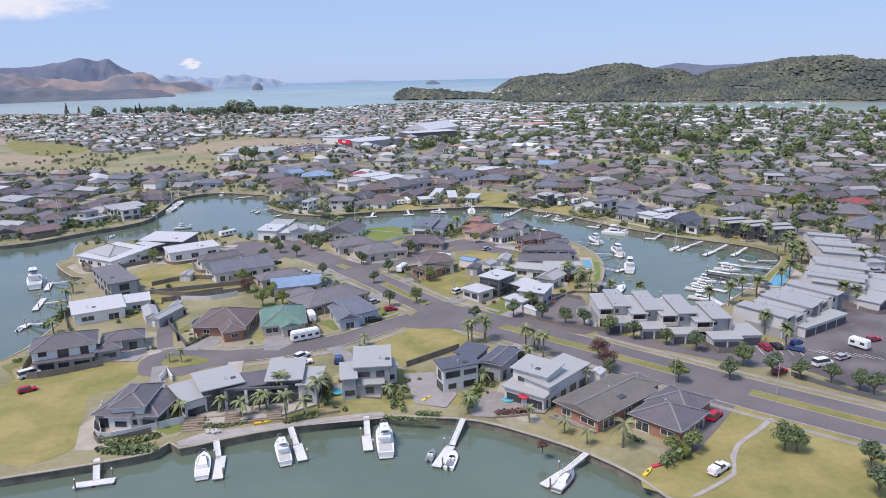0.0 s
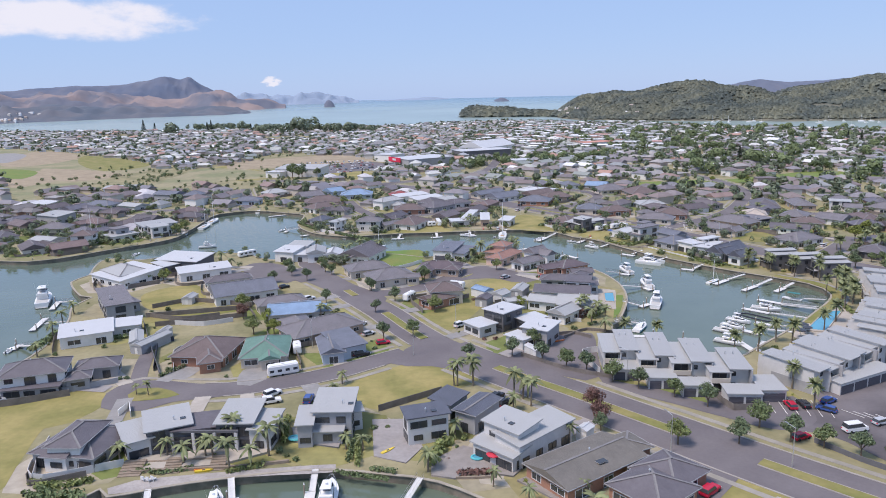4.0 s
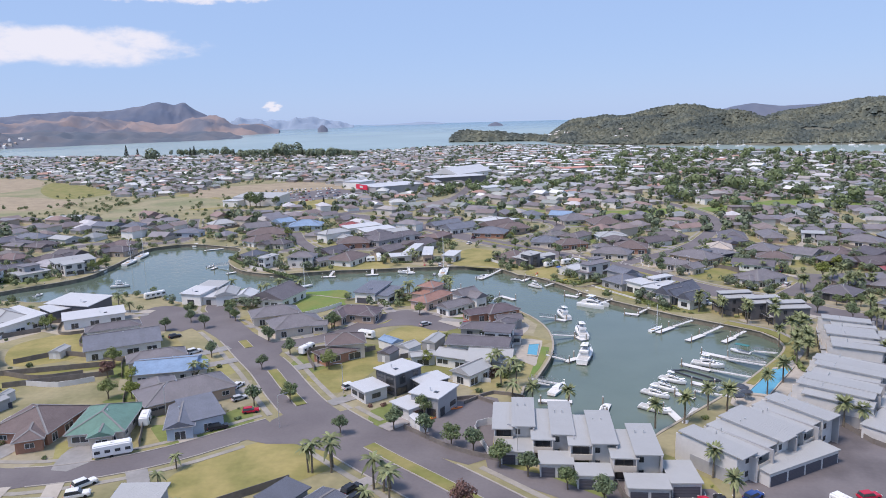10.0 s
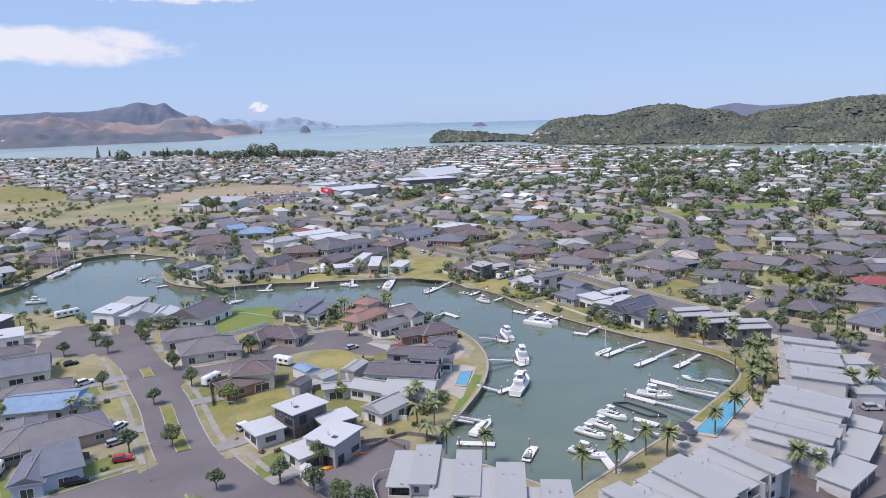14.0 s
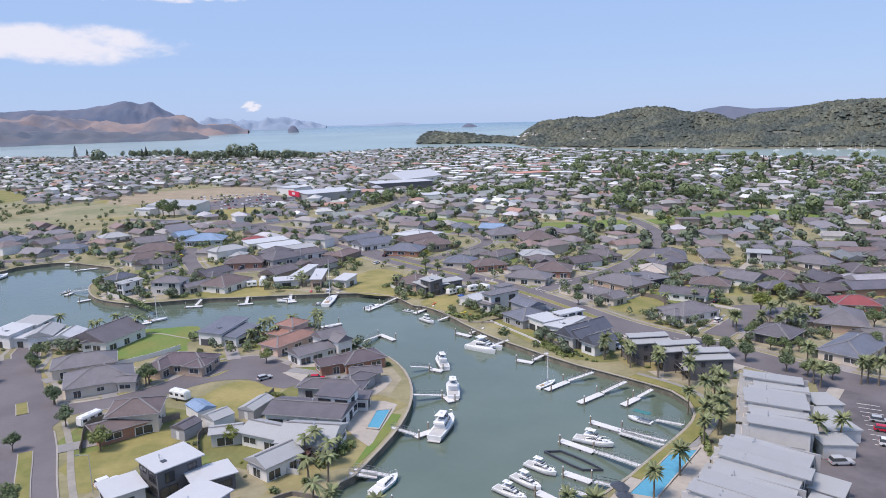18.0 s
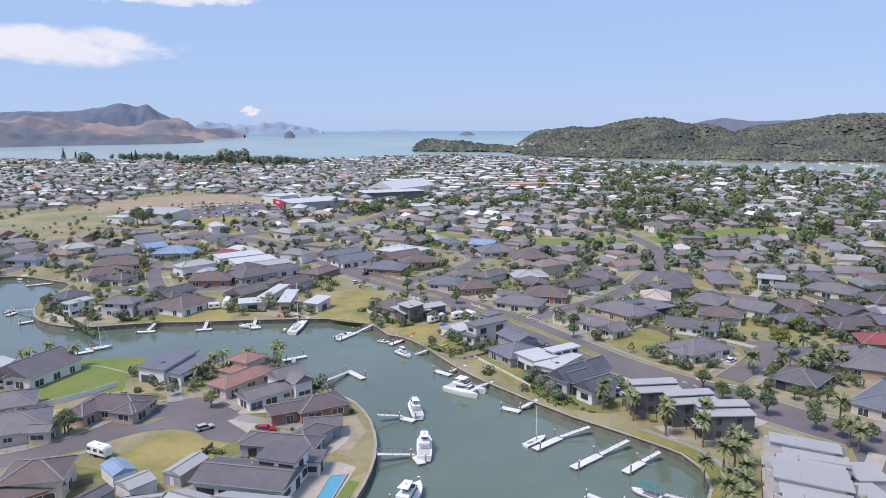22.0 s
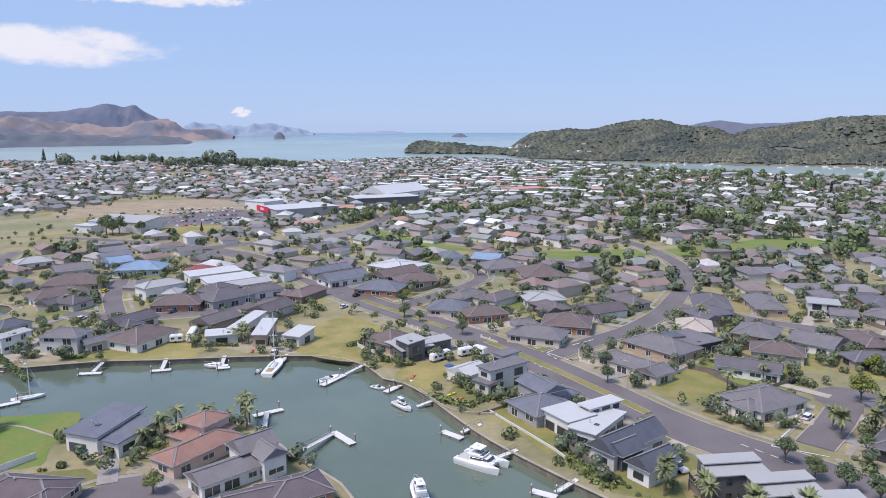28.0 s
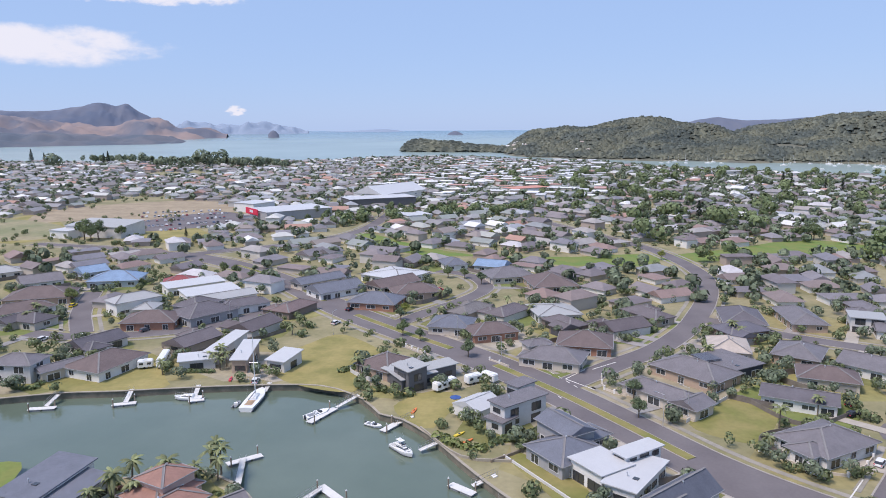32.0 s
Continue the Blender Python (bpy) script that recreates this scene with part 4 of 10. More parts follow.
ground_patch("lawn", [(-38.9, 303.8), (-41.4, 326.2), (-32.8, 329.8), (-22.2, 332), (-18.2, 320.8), (-18.1, 312.8), (-14.8, 304.3), (-24.9, 301.2), (-27.6, 295.6)], 0.02, "lawn_green", "bright green lawn between houses", "lawn")
ground_patch("lawn", [(4.9, 264.8), (9.1, 278.4), (15.5, 279.3), (24.6, 273.9), (23.4, 262), (20.3, 257), (12.9, 257.6)], 0.02, "lawn_dry", "dry lawn inside the close", "lawn")
ground_patch("lawn", [(-9.6, 233), (6.4, 251.1), (10.7, 245.9), (2.3, 220.2), (-5.4, 226.3)], 0.02, "lawn_dry", "dry grass section beside the brick house", "lawn")
ground_patch("lawn", [(-90, 235.7), (-73.8, 242.3), (-67.3, 240.4), (-96, 223.5), (-101.3, 230.4)], 0.02, "lawn", "green back lawn strip", "lawn")
ground_patch("lawn", [(-115.3, 257.5), (-102.1, 270.7), (-88.9, 252), (-87.6, 243.6), (-102.6, 237.9)], 0.02, "lawn_dry", "dry back lawn with a garden shed", "lawn")
ground_patch("lawn", [(-12.3, 651.5), (6.3, 651.7), (31.8, 618), (69.8, 580.3), (121.4, 572.7), (168.6, 581.9), (161, 550), (118.6, 549.2), (82.1, 572), (38.7, 579.8)], 0.02, "lawn_green", "green reserve with a footpath", "park")
ground_patch("lawn", [(172.6, 573.6), (220.7, 600.8), (272.2, 631.9), (305.3, 602.1), (287.9, 570.7), (241, 574.7), (208.5, 566.1), (177.1, 557.8)], 0.02, "lawn_green", "long green reserve", "park")
ground_patch("lawn", [(-281.3, 704.3), (-283, 755.5), (-233.9, 704.7), (-197.8, 637.3), (-219.9, 614.5)], 0.02, "lawn_dry", "dry grass paddock", "field")
ground_patch("lawn", [(-804.1, 1065.5), (-736.5, 1051), (-623.8, 970), (-512, 853.9), (-379.8, 768.7), (-349.7, 700.8), (-362.4, 674.2), (-346, 607.4), (-347.8, 542), (-362.7, 525.9)], 0.02, "field_dry", "dry open field with rough grass", "field")
ground_patch("lawn", [(-161.6, 662.5), (-133.8, 690.4), (-89.9, 627.2), (-117.4, 615.9)], 0.02, "lawn_dry", "dry grass section", "field")
ground_patch("dirt", [(-259.7, 704.5), (-287.6, 795.5), (-195, 866.3), (-129.5, 787.2), (-153.4, 738), (-182.5, 705), (-225.6, 720.7)], 0.02, "dirt", "bare earth building site", "earth")
ground_patch("dirt", [(-505.6, 700.7), (-481.9, 717.5), (-453, 729.3), (-418.5, 719.6), (-398.3, 652.2), (-395.9, 604.9), (-411.1, 585.1)], 0.026, "dirt", "bare earth and sand field", "earth")
ground_patch("lawn", [(-283.2, 587.3), (-292.3, 648.8), (-297.1, 724), (-232, 695.3), (-195.5, 637.9), (-224.9, 617.6), (-241.2, 590.3), (-256.1, 552.7)], 0.02, "field_dry", "mown green and dry field", "field")
ground_patch("field", [(-555, 775), (-524, 790), (-532, 875), (-605, 973), (-682, 1006), (-614, 850)], 0.03, "dirt", "ploughed tan field", "field")
ground_patch("field", [(-595, 826), (-637, 925), (-688, 979), (-720, 975), (-680, 880)], 0.034, "concrete_grey", "pale bare gravel yard beside a field", "field")
ground_patch("field", [(-457, 650), (-446, 657), (-470, 708), (-512, 740), (-560, 745), (-520, 680)], 0.034, "lawn_green", "green watered field", "field")
ground_patch("field", [(-490, 811), (-405, 716), (-376, 751), (-414, 813), (-544, 917)], 0.03, "lawn", "olive green rough paddock", "field")
ground_patch("field", [(-454, 667), (-375, 621), (-356, 671), (-405, 711), (-488, 748), (-468, 708)], 0.03, "dirt", "bare tan field", "field")
ground_patch("lawn", [(-72.8, 169.2), (-72.2, 173.1), (-67.3, 173.8), (-59.9, 169.9), (-65.6, 166.5), (-70.2, 165.5)], 0.075, "lawn", "small green island in the turning circle", "lawn")
ground_patch("drive", [(-67, 179.5), (-67.6, 187.6), (-64.9, 191.9), (-61.6, 186.3), (-63.2, 179.1)], 0.06, "concrete_grey", "pale concrete driveway apron", "driveway")
ground_patch("drive", [(-48, 176.3), (-50.1, 185.7), (-45.7, 189.9), (-41.8, 180.1), (-44.4, 175.9)], 0.06, "concrete_grey", "pale concrete driveway apron", "driveway")
ground_patch("drive", [(-75.6, 175.7), (-84.1, 196.6), (-81.1, 198.4), (-73.6, 180.3), (-69.6, 176.5)], 0.05, "asphalt", "narrow grey asphalt lane", "driveway")
ground_patch("car_park", [(-185.5, 690), (-139.8, 775.1), (-89.3, 705.7), (-128.1, 676.3), (-157.7, 662.6)], 0.03, "asphalt", "crowded car park beside the store", "car park")

# ---- houses ----
house("dark hip-roofed house above a timber jetty", [(-65.9, 140.8, -6, 14.6, 13.7, 3, "hip", "roof_dark", "wall_grey"), (-66, 139.5, 2, 7.6, 12, 5, "hip", "roof_dark", "wall_white"), (-67.3, 135.1, -4, 5.8, 4.5, 3.2, "gable", "roof_dark", "wall_white")], fk='dark', wins=1.4)
house("grey metal-roofed house of stepped skillion wings", [(-50.9, 146.5, 30, 9.6, 10.6, 5.3, "mono", "roof_grey", "wall_dark", 2), (-56.2, 143, 38, 6, 10.5, 4, "mono", "roof_grey", "wall_pale", 2), (-43.8, 147.4, 17, 11.5, 8.4, 4.6, "flat", "roof_dark", "wall_dark"), (-36.2, 149.4, 6, 8.4, 11.6, 5.7, "mono", "roof_grey", "wall_dark", 2), (-30.4, 148.2, 0, 5.4, 9.6, 4.6, "mono", "roof_grey", "wall_pale", 2)], fk="dark", wins=1.7)
house("two-storey grey house with pale flat roofs", [(-17.1, 154.2, 5, 8.9, 10.7, 6.2, "mono", "roof_grey", "wall_grey"), (-22.1, 149.2, 9, 4, 8.3, 5, "mono", "roof_grey", "wall_grey"), (-17.6, 148.7, 6, 7.3, 4.5, 3, "flat", "roof_grey", "wall_grey"), (-13.5, 155.4, 23, 4, 4.5, 4.2, "mono", "roof_grey", "wall_pale")], fk='dark', wins=1.3)
house("two-storey house with dark blue-grey roofs", [(2.6, 150.9, 22, 9.6, 5.5, 6, "mono", "roof_navy", "wall_pale"), (6.5, 161.9, 63, 8.3, 6.1, 4.4, "mono", "roof_navy", "wall_grey"), (13, 158.3, 60, 11, 6, 4.4, "gable", "roof_navy", "wall_grey", 8)], fk='dark', wins=1.4)
house("two-storey house with wide pale grey skillion roofs", [(20.3, 146.1, -39, 9.7, 7.6, 6.5, "mono", "roof_grey", "wall_pale"), (18.2, 142.6, -38, 10.9, 6, 3.3, "mono", "roof_grey", "wall_pale"), (24.8, 147, 48, 17.1, 7.4, 5, "mono", "roof_grey", "wall_pale")], fk='dark', wins=1.4)
house("long brick house with a low olive-brown roof", [(34, 138.4, -50, 11.9, 20.6, 2.9, "gable", "roof_olive", "wall_brick", 12), (39.1, 142.9, -57, 7.4, 15.2, 2.9, "hip", "roof_olive", "wall_brick", 12)])
house("brick house with dark grey tiled hip roofs", [(44.6, 130, -46, 11.5, 11.6, 2.9, "hip", "roof_dark", "wall_brick"), (48.6, 135.8, -47, 10, 10.6, 2.9, "hip", "roof_dark", "wall_brick")])
house("long dark-roofed house behind a grey wall", [(-98.3, 172.5, 24, 15.6, 11.2, 5.2, "hip", "roof_dark", "wall_white"), (-87.4, 181.7, 21, 11, 7.7, 3, "hip", "roof_dark", "wall_grey"), (-87.8, 173.4, 27, 6.4, 5.7, 3, "hip", "roof_dark", "wall_grey"), (-96, 167.4, 17, 13.9, 4.5, 2.7, "flat", "roof_dark", "wall_grey")], fk='dark', wins=1.2)
house("brown tiled hip-roofed house", [(-63.2, 195.1, -1, 15.5, 16.1, 2.8, "hip", "roof_brown", "wall_brick"), (-61.2, 190.3, 26, 6.4, 15.4, 2.8, "hip", "roof_brown", "wall_brick")])
house("house with a green metal hip roof", [(-47, 195.9, 13, 12.9, 17.1, 2.8, "hip", "roof_green", "wall_cream"), (-44, 189.3, 21, 5.6, 7.3, 2.8, "gable", "roof_green", "wall_cream")])
house("pale blue weatherboard house with grey gables", [(-29.5, 197.6, 21, 6.7, 14.5, 3, "gable", "roof_bluegrey", "wall_blue"), (-26.3, 200.5, 37, 8.8, 13, 3.4, "mono", "roof_bluegrey", "wall_blue")])
house("grey hip-roofed house behind hedges", [(-36.6, 214.4, 41, 22.9, 13.5, 2.9, "hip", "roof_midgrey", "wall_tan"), (-44.3, 215.7, 33, 9.1, 14.1, 2.9, "hip", "roof_midgrey", "wall_tan")])
house("house with a bright blue metal roof", [(-50.1, 231.9, 16, 17.1, 14.1, 2.9, "gable", "roof_blue", "wall_pale", 14), (-41.5, 231.5, 23, 6.5, 8.4, 2.9, "gable", "roof_blue", "wall_pale", 14)])
house("long grey-brown house on a garden section", [(-57.5, 240.2, 31, 16.6, 8.8, 2.9, "hip", "roof_midgrey", "wall_cream")])
house("long blue-grey gabled house with white walls", [(-75.6, 253.5, 32, 22.4, 14.7, 3.2, "gable", "roof_bluegrey", "wall_white"), (-87.2, 268.2, 34, 17.4, 7.4, 3.2, "hip", "roof_dark", "wall_white")])
house("long white flat-roofed house", [(-103.2, 283, 34, 20.7, 9.6, 3.4, "mono", "roof_white", "wall_white")])
house("dark house with folded white roofs", [(-117.5, 296.9, -12, 20.9, 13.1, 4.6, "mono", "roof_white", "wall_dark"), (-122.2, 290.3, 61, 9.4, 9.6, 3.6, "mono", "roof_white", "wall_dark")], fk='dark')
house("white house with broad pale roofs above the canal", [(-131.6, 275.4, -31, 22.4, 18.7, 3.4, "mono", "roof_white", "wall_white"), (-133.4, 277.4, 54, 12.6, 18, 4, "hip", "roof_grey", "wall_cream")])
house("boxy grey house with a green glass corner", [(-114.1, 236.3, -53, 27.1, 9.3, 5.6, "flat", "roof_midgrey", "wall_grey"), (-112.5, 239.6, 49, 6, 14.2, 3.2, "flat", "roof_midgrey", "wall_grey")], fk='dark')
house("white flat-roofed canal house", [(-106.4, 207.3, 30, 15.1, 11.8, 3.4, "mono", "roof_white", "wall_white"), (-97.6, 214.5, 24, 8.5, 7.7, 3.2, "mono", "roof_white", "wall_pale")])
house("white house with stepped white roofs", [(-77.1, 312.6, -14, 10.1, 10.4, 4.4, "mono", "roof_white", "wall_white"), (-74.1, 320.7, -10, 10.3, 8.6, 5.2, "mono", "roof_grey", "wall_white"), (-71, 311.9, -1, 9.8, 8.7, 3.2, "mono", "roof_white", "wall_pale")], fk='dark')
house("white house under two pale gabled roofs", [(-65, 312.6, 14, 8.4, 12.6, 4.2, "gable", "roof_silver", "wall_white", 18), (-57.4, 312.4, 7, 8.2, 11, 3.2, "gable", "roof_white", "wall_pale", 20)], fk='dark')
house("dark-roofed house with a white gable", [(-44.7, 313.5, 76, 18.7, 15.7, 3.2, "gable", "roof_dark", "wall_white"), (-46.7, 311.2, -28, 7.1, 5.7, 3.4, "mono", "roof_white", "wall_white"), (-46.5, 307.1, 21, 5.7, 6.5, 3, "gable", "roof_midgrey", "wall_white")])
house("grey hip-roofed bungalow on a garden section", [(-37.5, 287.8, 28, 17.3, 11.6, 2.9, "hip", "roof_midgrey", "wall_cream")])
house("dark grey hip-roofed bungalow", [(-25.9, 275.2, 30, 17.5, 14, 2.9, "hip", "roof_midgrey", "wall_cream"), (-16.9, 273.2, 11, 5.5, 4.8, 2.9, "gable", "roof_midgrey", "wall_cream")])
house("plum-roofed brick house of crossed hips", [(-8, 289.4, -5, 17.2, 10.6, 2.8, "hip", "roof_plum", "wall_tan"), (-13.2, 285.8, 75, 10.4, 7, 2.8, "hip", "roof_plum", "wall_tan"), (-2.6, 286.6, 80, 8, 6.4, 2.8, "hip", "roof_plum", "wall_tan")], garage=0, wins=1.2)
house("modern pair of dark skillion houses", [(-7.2, 317.2, -16, 9.8, 15.4, 4.2, "mono", "roof_bluegrey", "wall_white"), (-0.8, 314.6, -20, 7.2, 12.4, 3.4, "mono", "roof_bluegrey", "wall_white")], fk="dark", garage=0)
house("peach stucco house with terracotta tiled hips", [(17.2, 308.9, 60, 18.4, 8.4, 3, "hip", "roof_terra", "wall_peach"), (15.2, 316.6, 64, 11.5, 10.5, 3, "hip", "roof_terra", "wall_peach"), (15.8, 317.4, 64, 8.4, 8, 5.6, "hip", "roof_terra", "wall_peach", 22, 2.0)])
house("dark-roofed house with white upper walls", [(28.3, 300.4, 46, 17.8, 7.6, 2.9, "gable", "roof_midgrey", "wall_white"), (30.2, 306.6, 46, 9, 7, 4.9, "gable", "roof_midgrey", "wall_white", 30), (34.4, 303.4, -44, 6.5, 6, 4.6, "gable", "roof_midgrey", "wall_white", 30)], wins=1.3)
house("long brown brick house beside the shore", [(42.6, 292.2, 33, 13, 10, 2.9, "hip", "roof_plum", "wall_brick", 20), (35.2, 288.2, 30, 9, 7.2, 2.9, "gable", "roof_plum", "wall_brick", 18)], wins=1.2)
house("long dark-roofed house by the close", [(39.5, 270.2, -7, 17.6, 7.2, 2.9, "hip", "roof_dark", "wall_grey"), (44.6, 274.6, 62, 10.8, 6.4, 2.95, "hip", "roof_dark", "wall_grey"), (46.4, 280.2, 14, 8.8, 5.8, 3, "gable", "roof_dark", "wall_grey")], fk='dark')
house("long dark-roofed house with a canal pool", [(37.7, 254.3, -8, 19.4, 10.8, 3.3, "gable", "roof_dark", "wall_white", 14), (43.5, 258.5, -12, 9, 7, 5.6, "mono", "roof_dark", "wall_white"), (48.6, 262.6, 0, 4.4, 6, 3.2, "flat", "roof_dark", "wall_pale")], fk='dark', wins=1.3)
house("pale grey gabled house above the marina", [(41.6, 240.8, -6.4, 12.9, 11.8, 3.2, "gable", "roof_grey", "wall_white", 20), (31.4, 242.5, -21.5, 10.9, 7.7, 3.1, "gable", "roof_grey", "wall_white", 20), (36.4, 230.4, -36.1, 7.1, 9.6, 3.1, "gable", "roof_grey", "wall_white", 24), (21.6, 242.8, 18, 7.4, 5.1, 3, "gable", "roof_grey", "wall_pale", 14)], wins=1.5)
house("two-storey brick house with a hip roof", [(-3.9, 246.5, 45, 14.2, 7.8, 2.8, "gable", "roof_brown", "wall_brick", 18), (-2.9, 250.7, 16, 12, 10.6, 4.6, "hip", "roof_brown", "wall_cream")])
house("white modern house with floating flat roofs", [(17.7, 223.9, -39.2, 8.7, 10.1, 5.8, "flat", "roof_white", "wall_dark"), (10.9, 217.6, -47.2, 8.3, 7.5, 3.2, "flat", "roof_white", "wall_pale"), (26, 222.9, -52.1, 6.9, 8.9, 3.3, "flat", "roof_white", "wall_dark")], fk="dark", wins=1.5)
house("white-roofed grey house beside the boat yard", [(28.5, 210.5, -26.7, 8.8, 9.6, 5, "mono", "roof_white", "wall_grey", 2), (22.7, 207, -42.8, 7.5, 6.1, 3, "flat", "roof_white", "wall_pale")], fk="dark", wins=1.5)
house("white modern house with flat roofs and tall glazing", [(104.6, 325.1, -35, 7.3, 16.3, 3.8, "flat", "roof_white", "wall_white"), (98.5, 328.4, -55, 9.7, 9.1, 4.2, "flat", "roof_white", "wall_white"), (106.5, 332.3, -55, 4.5, 11.1, 5.2, "flat", "roof_white", "wall_white", 4, 2.5)], fk='dark', wins=1.5)
house("dark-gabled house with a glazed canal front", [(109.6, 315.8, -49, 7.8, 18.6, 3.5, "gable", "roof_navy", "wall_pale", 36), (108, 311.3, -51, 5.6, 7.6, 3.4, "gable", "roof_navy", "wall_dark", 36), (112.7, 305.9, -51, 6.4, 10.2, 3.4, "gable", "roof_navy", "wall_white", 36)], fk='dark')
house("grey-roofed house behind palms by a close", [(169.3, 317.2, -42, 12, 13.5, 2.8, "hip", "roof_dark", "wall_dark")], fk='dark')
house("blue-grey house with steep gables", [(92.8, 336.5, -55, 12.4, 13.4, 2.9, "hip", "roof_bluegrey", "wall_grey"), (93.4, 343.8, -57, 11.9, 8.1, 5, "gable", "roof_bluegrey", "wall_grey"), (96.3, 342.8, 37, 13.5, 7.1, 2.9, "hip", "roof_bluegrey", "wall_grey")], fk='white')
house("concrete-grey two-storey box house", [(83.9, 356.9, -50, 6.2, 14.5, 6, "flat", "roof_midgrey", "wall_pale"), (85.1, 367, -46, 4.9, 7.4, 6, "flat", "roof_midgrey", "wall_pale"), (79.6, 352.1, -41, 5.9, 5.9, 3, "flat", "roof_midgrey", "wall_pale")], fk='dark')
house("dark-clad house with white skillion roofs", [(56.2, 378, -50, 8, 7.1, 6, "mono", "roof_grey", "wall_dark"), (53.5, 382, -47, 10.5, 7.1, 3.4, "mono", "roof_grey", "wall_dark"), (56.7, 380, 37, 11.9, 7.2, 3.4, "mono", "roof_grey", "wall_dark"), (62.6, 385, 38, 12.3, 5, 3.8, "mono", "roof_grey", "wall_dark")], fk='dark')
house("low brown-roofed house in shrubs", [(48.4, 390.7, -36, 13.5, 14, 2.7, "hip", "roof_brown", "wall_tan")])
house("long white skillion-roofed canal house", [(-8, 392.4, 20, 11, 6.6, 3, "mono", "roof_white", "wall_pale"), (-3, 403.2, -13, 5.1, 18.4, 3.8, "mono", "roof_white", "wall_pale")], fk='dark')
house("white-roofed canal house with crossed skillions", [(5.7, 394.8, 3, 5.3, 15.8, 4, "mono", "roof_white", "wall_tan"), (17.6, 393.6, -19, 6.9, 10.2, 3.2, "mono", "roof_white", "wall_pale")], fk='dark')
house("dark hip-roofed house with white walls and terrace", [(-33.9, 389.6, -19, 14.7, 19.3, 2.8, "hip", "roof_brown", "wall_white")])
house("two-storey grey-roofed canal house", [(-54.9, 381.9, -2, 13.5, 10, 5.2, "hip", "roof_midgrey", "wall_pale"), (-44.5, 384.2, -34, 5.9, 13.3, 2.9, "gable", "roof_midgrey", "wall_cream")])
house("white two-storey canal house", [(-71.8, 380.5, 70, 11.5, 4.6, 5.2, "mono", "roof_grey", "wall_white"), (-85.9, 399.2, 66, 11.9, 9.3, 3, "hip", "roof_navy", "wall_pale")])
house("dark hip-roofed house with white walls", [(-97.8, 446.9, 54, 22.7, 12.6, 2.8, "hip", "roof_brown", "wall_white")])
house("wide dark hip-roofed house", [(-103.1, 469.8, 18, 25.5, 17.1, 2.8, "hip", "roof_brown", "wall_tan")])
house("dark red brick hip-roofed house", [(-41.3, 435.5, 8, 19, 13.9, 2.8, "hip", "roof_brown", "wall_brick")])
house("pale two-storey house with grey roofs", [(-57.7, 455.8, 51, 18.8, 10.5, 5, "hip", "roof_grey", "wall_white"), (-50.2, 450.9, 3, 8.3, 10.8, 2.9, "hip", "roof_grey", "wall_white")])
house("dark house of two steep hips", [(-26.4, 445, -38, 15.9, 20.3, 3.2, "hip", "roof_dark", "wall_grey"), (-30, 448.6, -22, 11.9, 14.3, 5, "hip", "roof_dark", "wall_grey")])
house("long grey-roofed house with dark wing", [(-27.4, 469.2, 43, 24, 12.8, 3, "gable", "roof_grey", "wall_white", 12), (-15.7, 456.5, 37, 19.9, 10, 3, "hip", "roof_dark", "wall_white")])
house("flat white-roofed house on a garden section", [(-48, 489.6, 41, 25.1, 10.2, 3.4, "mono", "roof_white", "wall_white")])
house("flat white-roofed house on a garden section", [(-35.6, 475.7, 41, 22.8, 11.2, 3.4, "mono", "roof_white", "wall_white")])
house("blue metal hip-roofed house", [(-88.1, 502.3, 10, 22.4, 16.9, 2.9, "hip", "roof_blue", "wall_blue"), (-108.4, 517.7, 49, 12.7, 12.5, 2.9, "gable", "roof_blue", "wall_blue")])
house("dark red roofed house", [(-56.9, 496.9, 19, 14.5, 12, 2.8, "hip", "roof_red", "wall_brick")])
house("pale hip-roofed house on a garden section", [(-151.5, 515.1, 45, 17.9, 12.7, 2.8, "hip", "roof_grey", "wall_white")])
house("grey gabled house on a garden section", [(-120.3, 496.5, 42, 17.2, 13.7, 2.9, "gable", "roof_midgrey", "wall_white")])
house("dark hip-roofed corner house", [(65.6, 432.8, -10, 14.9, 14.2, 2.8, "hip", "roof_bluegrey", "wall_cream")])
house("dark brick house with twin gables", [(78.7, 424.9, 20, 16.2, 11.8, 2.8, "hip", "roof_brown", "wall_brick")])
house("grey two-storey hip-roofed corner house", [(96.7, 398.6, -21, 18.8, 12.6, 2.8, "hip", "roof_midgrey", "wall_cream"), (92.2, 403.1, 21, 8.7, 6.3, 5, "hip", "roof_midgrey", "wall_cream")])
house("brown hip-roofed house with a carport", [(108.2, 413.3, -11, 17.2, 15.3, 2.8, "hip", "roof_brown", "wall_brick")])
house("blue-grey long house on a garden section", [(14.7, 484.7, 41, 21.7, 13.7, 2.8, "gable", "roof_bluegrey", "wall_white")])
house("grey long house on a garden section", [(3.7, 501.2, 46, 23.8, 10.3, 2.8, "gable", "roof_bluegrey", "wall_cream")])
house("dark blue hip-roofed house", [(34.9, 465, -13, 19.8, 15.4, 2.8, "hip", "roof_bluegrey", "wall_brick")])
house("brown hip-roofed house with a red car", [(48.5, 481.6, 19, 20.1, 14.2, 2.8, "hip", "roof_brown", "wall_tan")])
house("brown gabled house on a garden section", [(37.8, 495.5, 46, 22.6, 12.3, 2.8, "gable", "roof_brown", "wall_cream")])
house("white-roofed house on a garden section", [(36.8, 514.1, -33, 23.9, 22.9, 3, "hip", "roof_white", "wall_white", 8)])
house("blue-roofed house on a garden section", [(81.7, 536, -21, 15.6, 12.7, 2.8, "gable", "roof_blue", "wall_pale")])
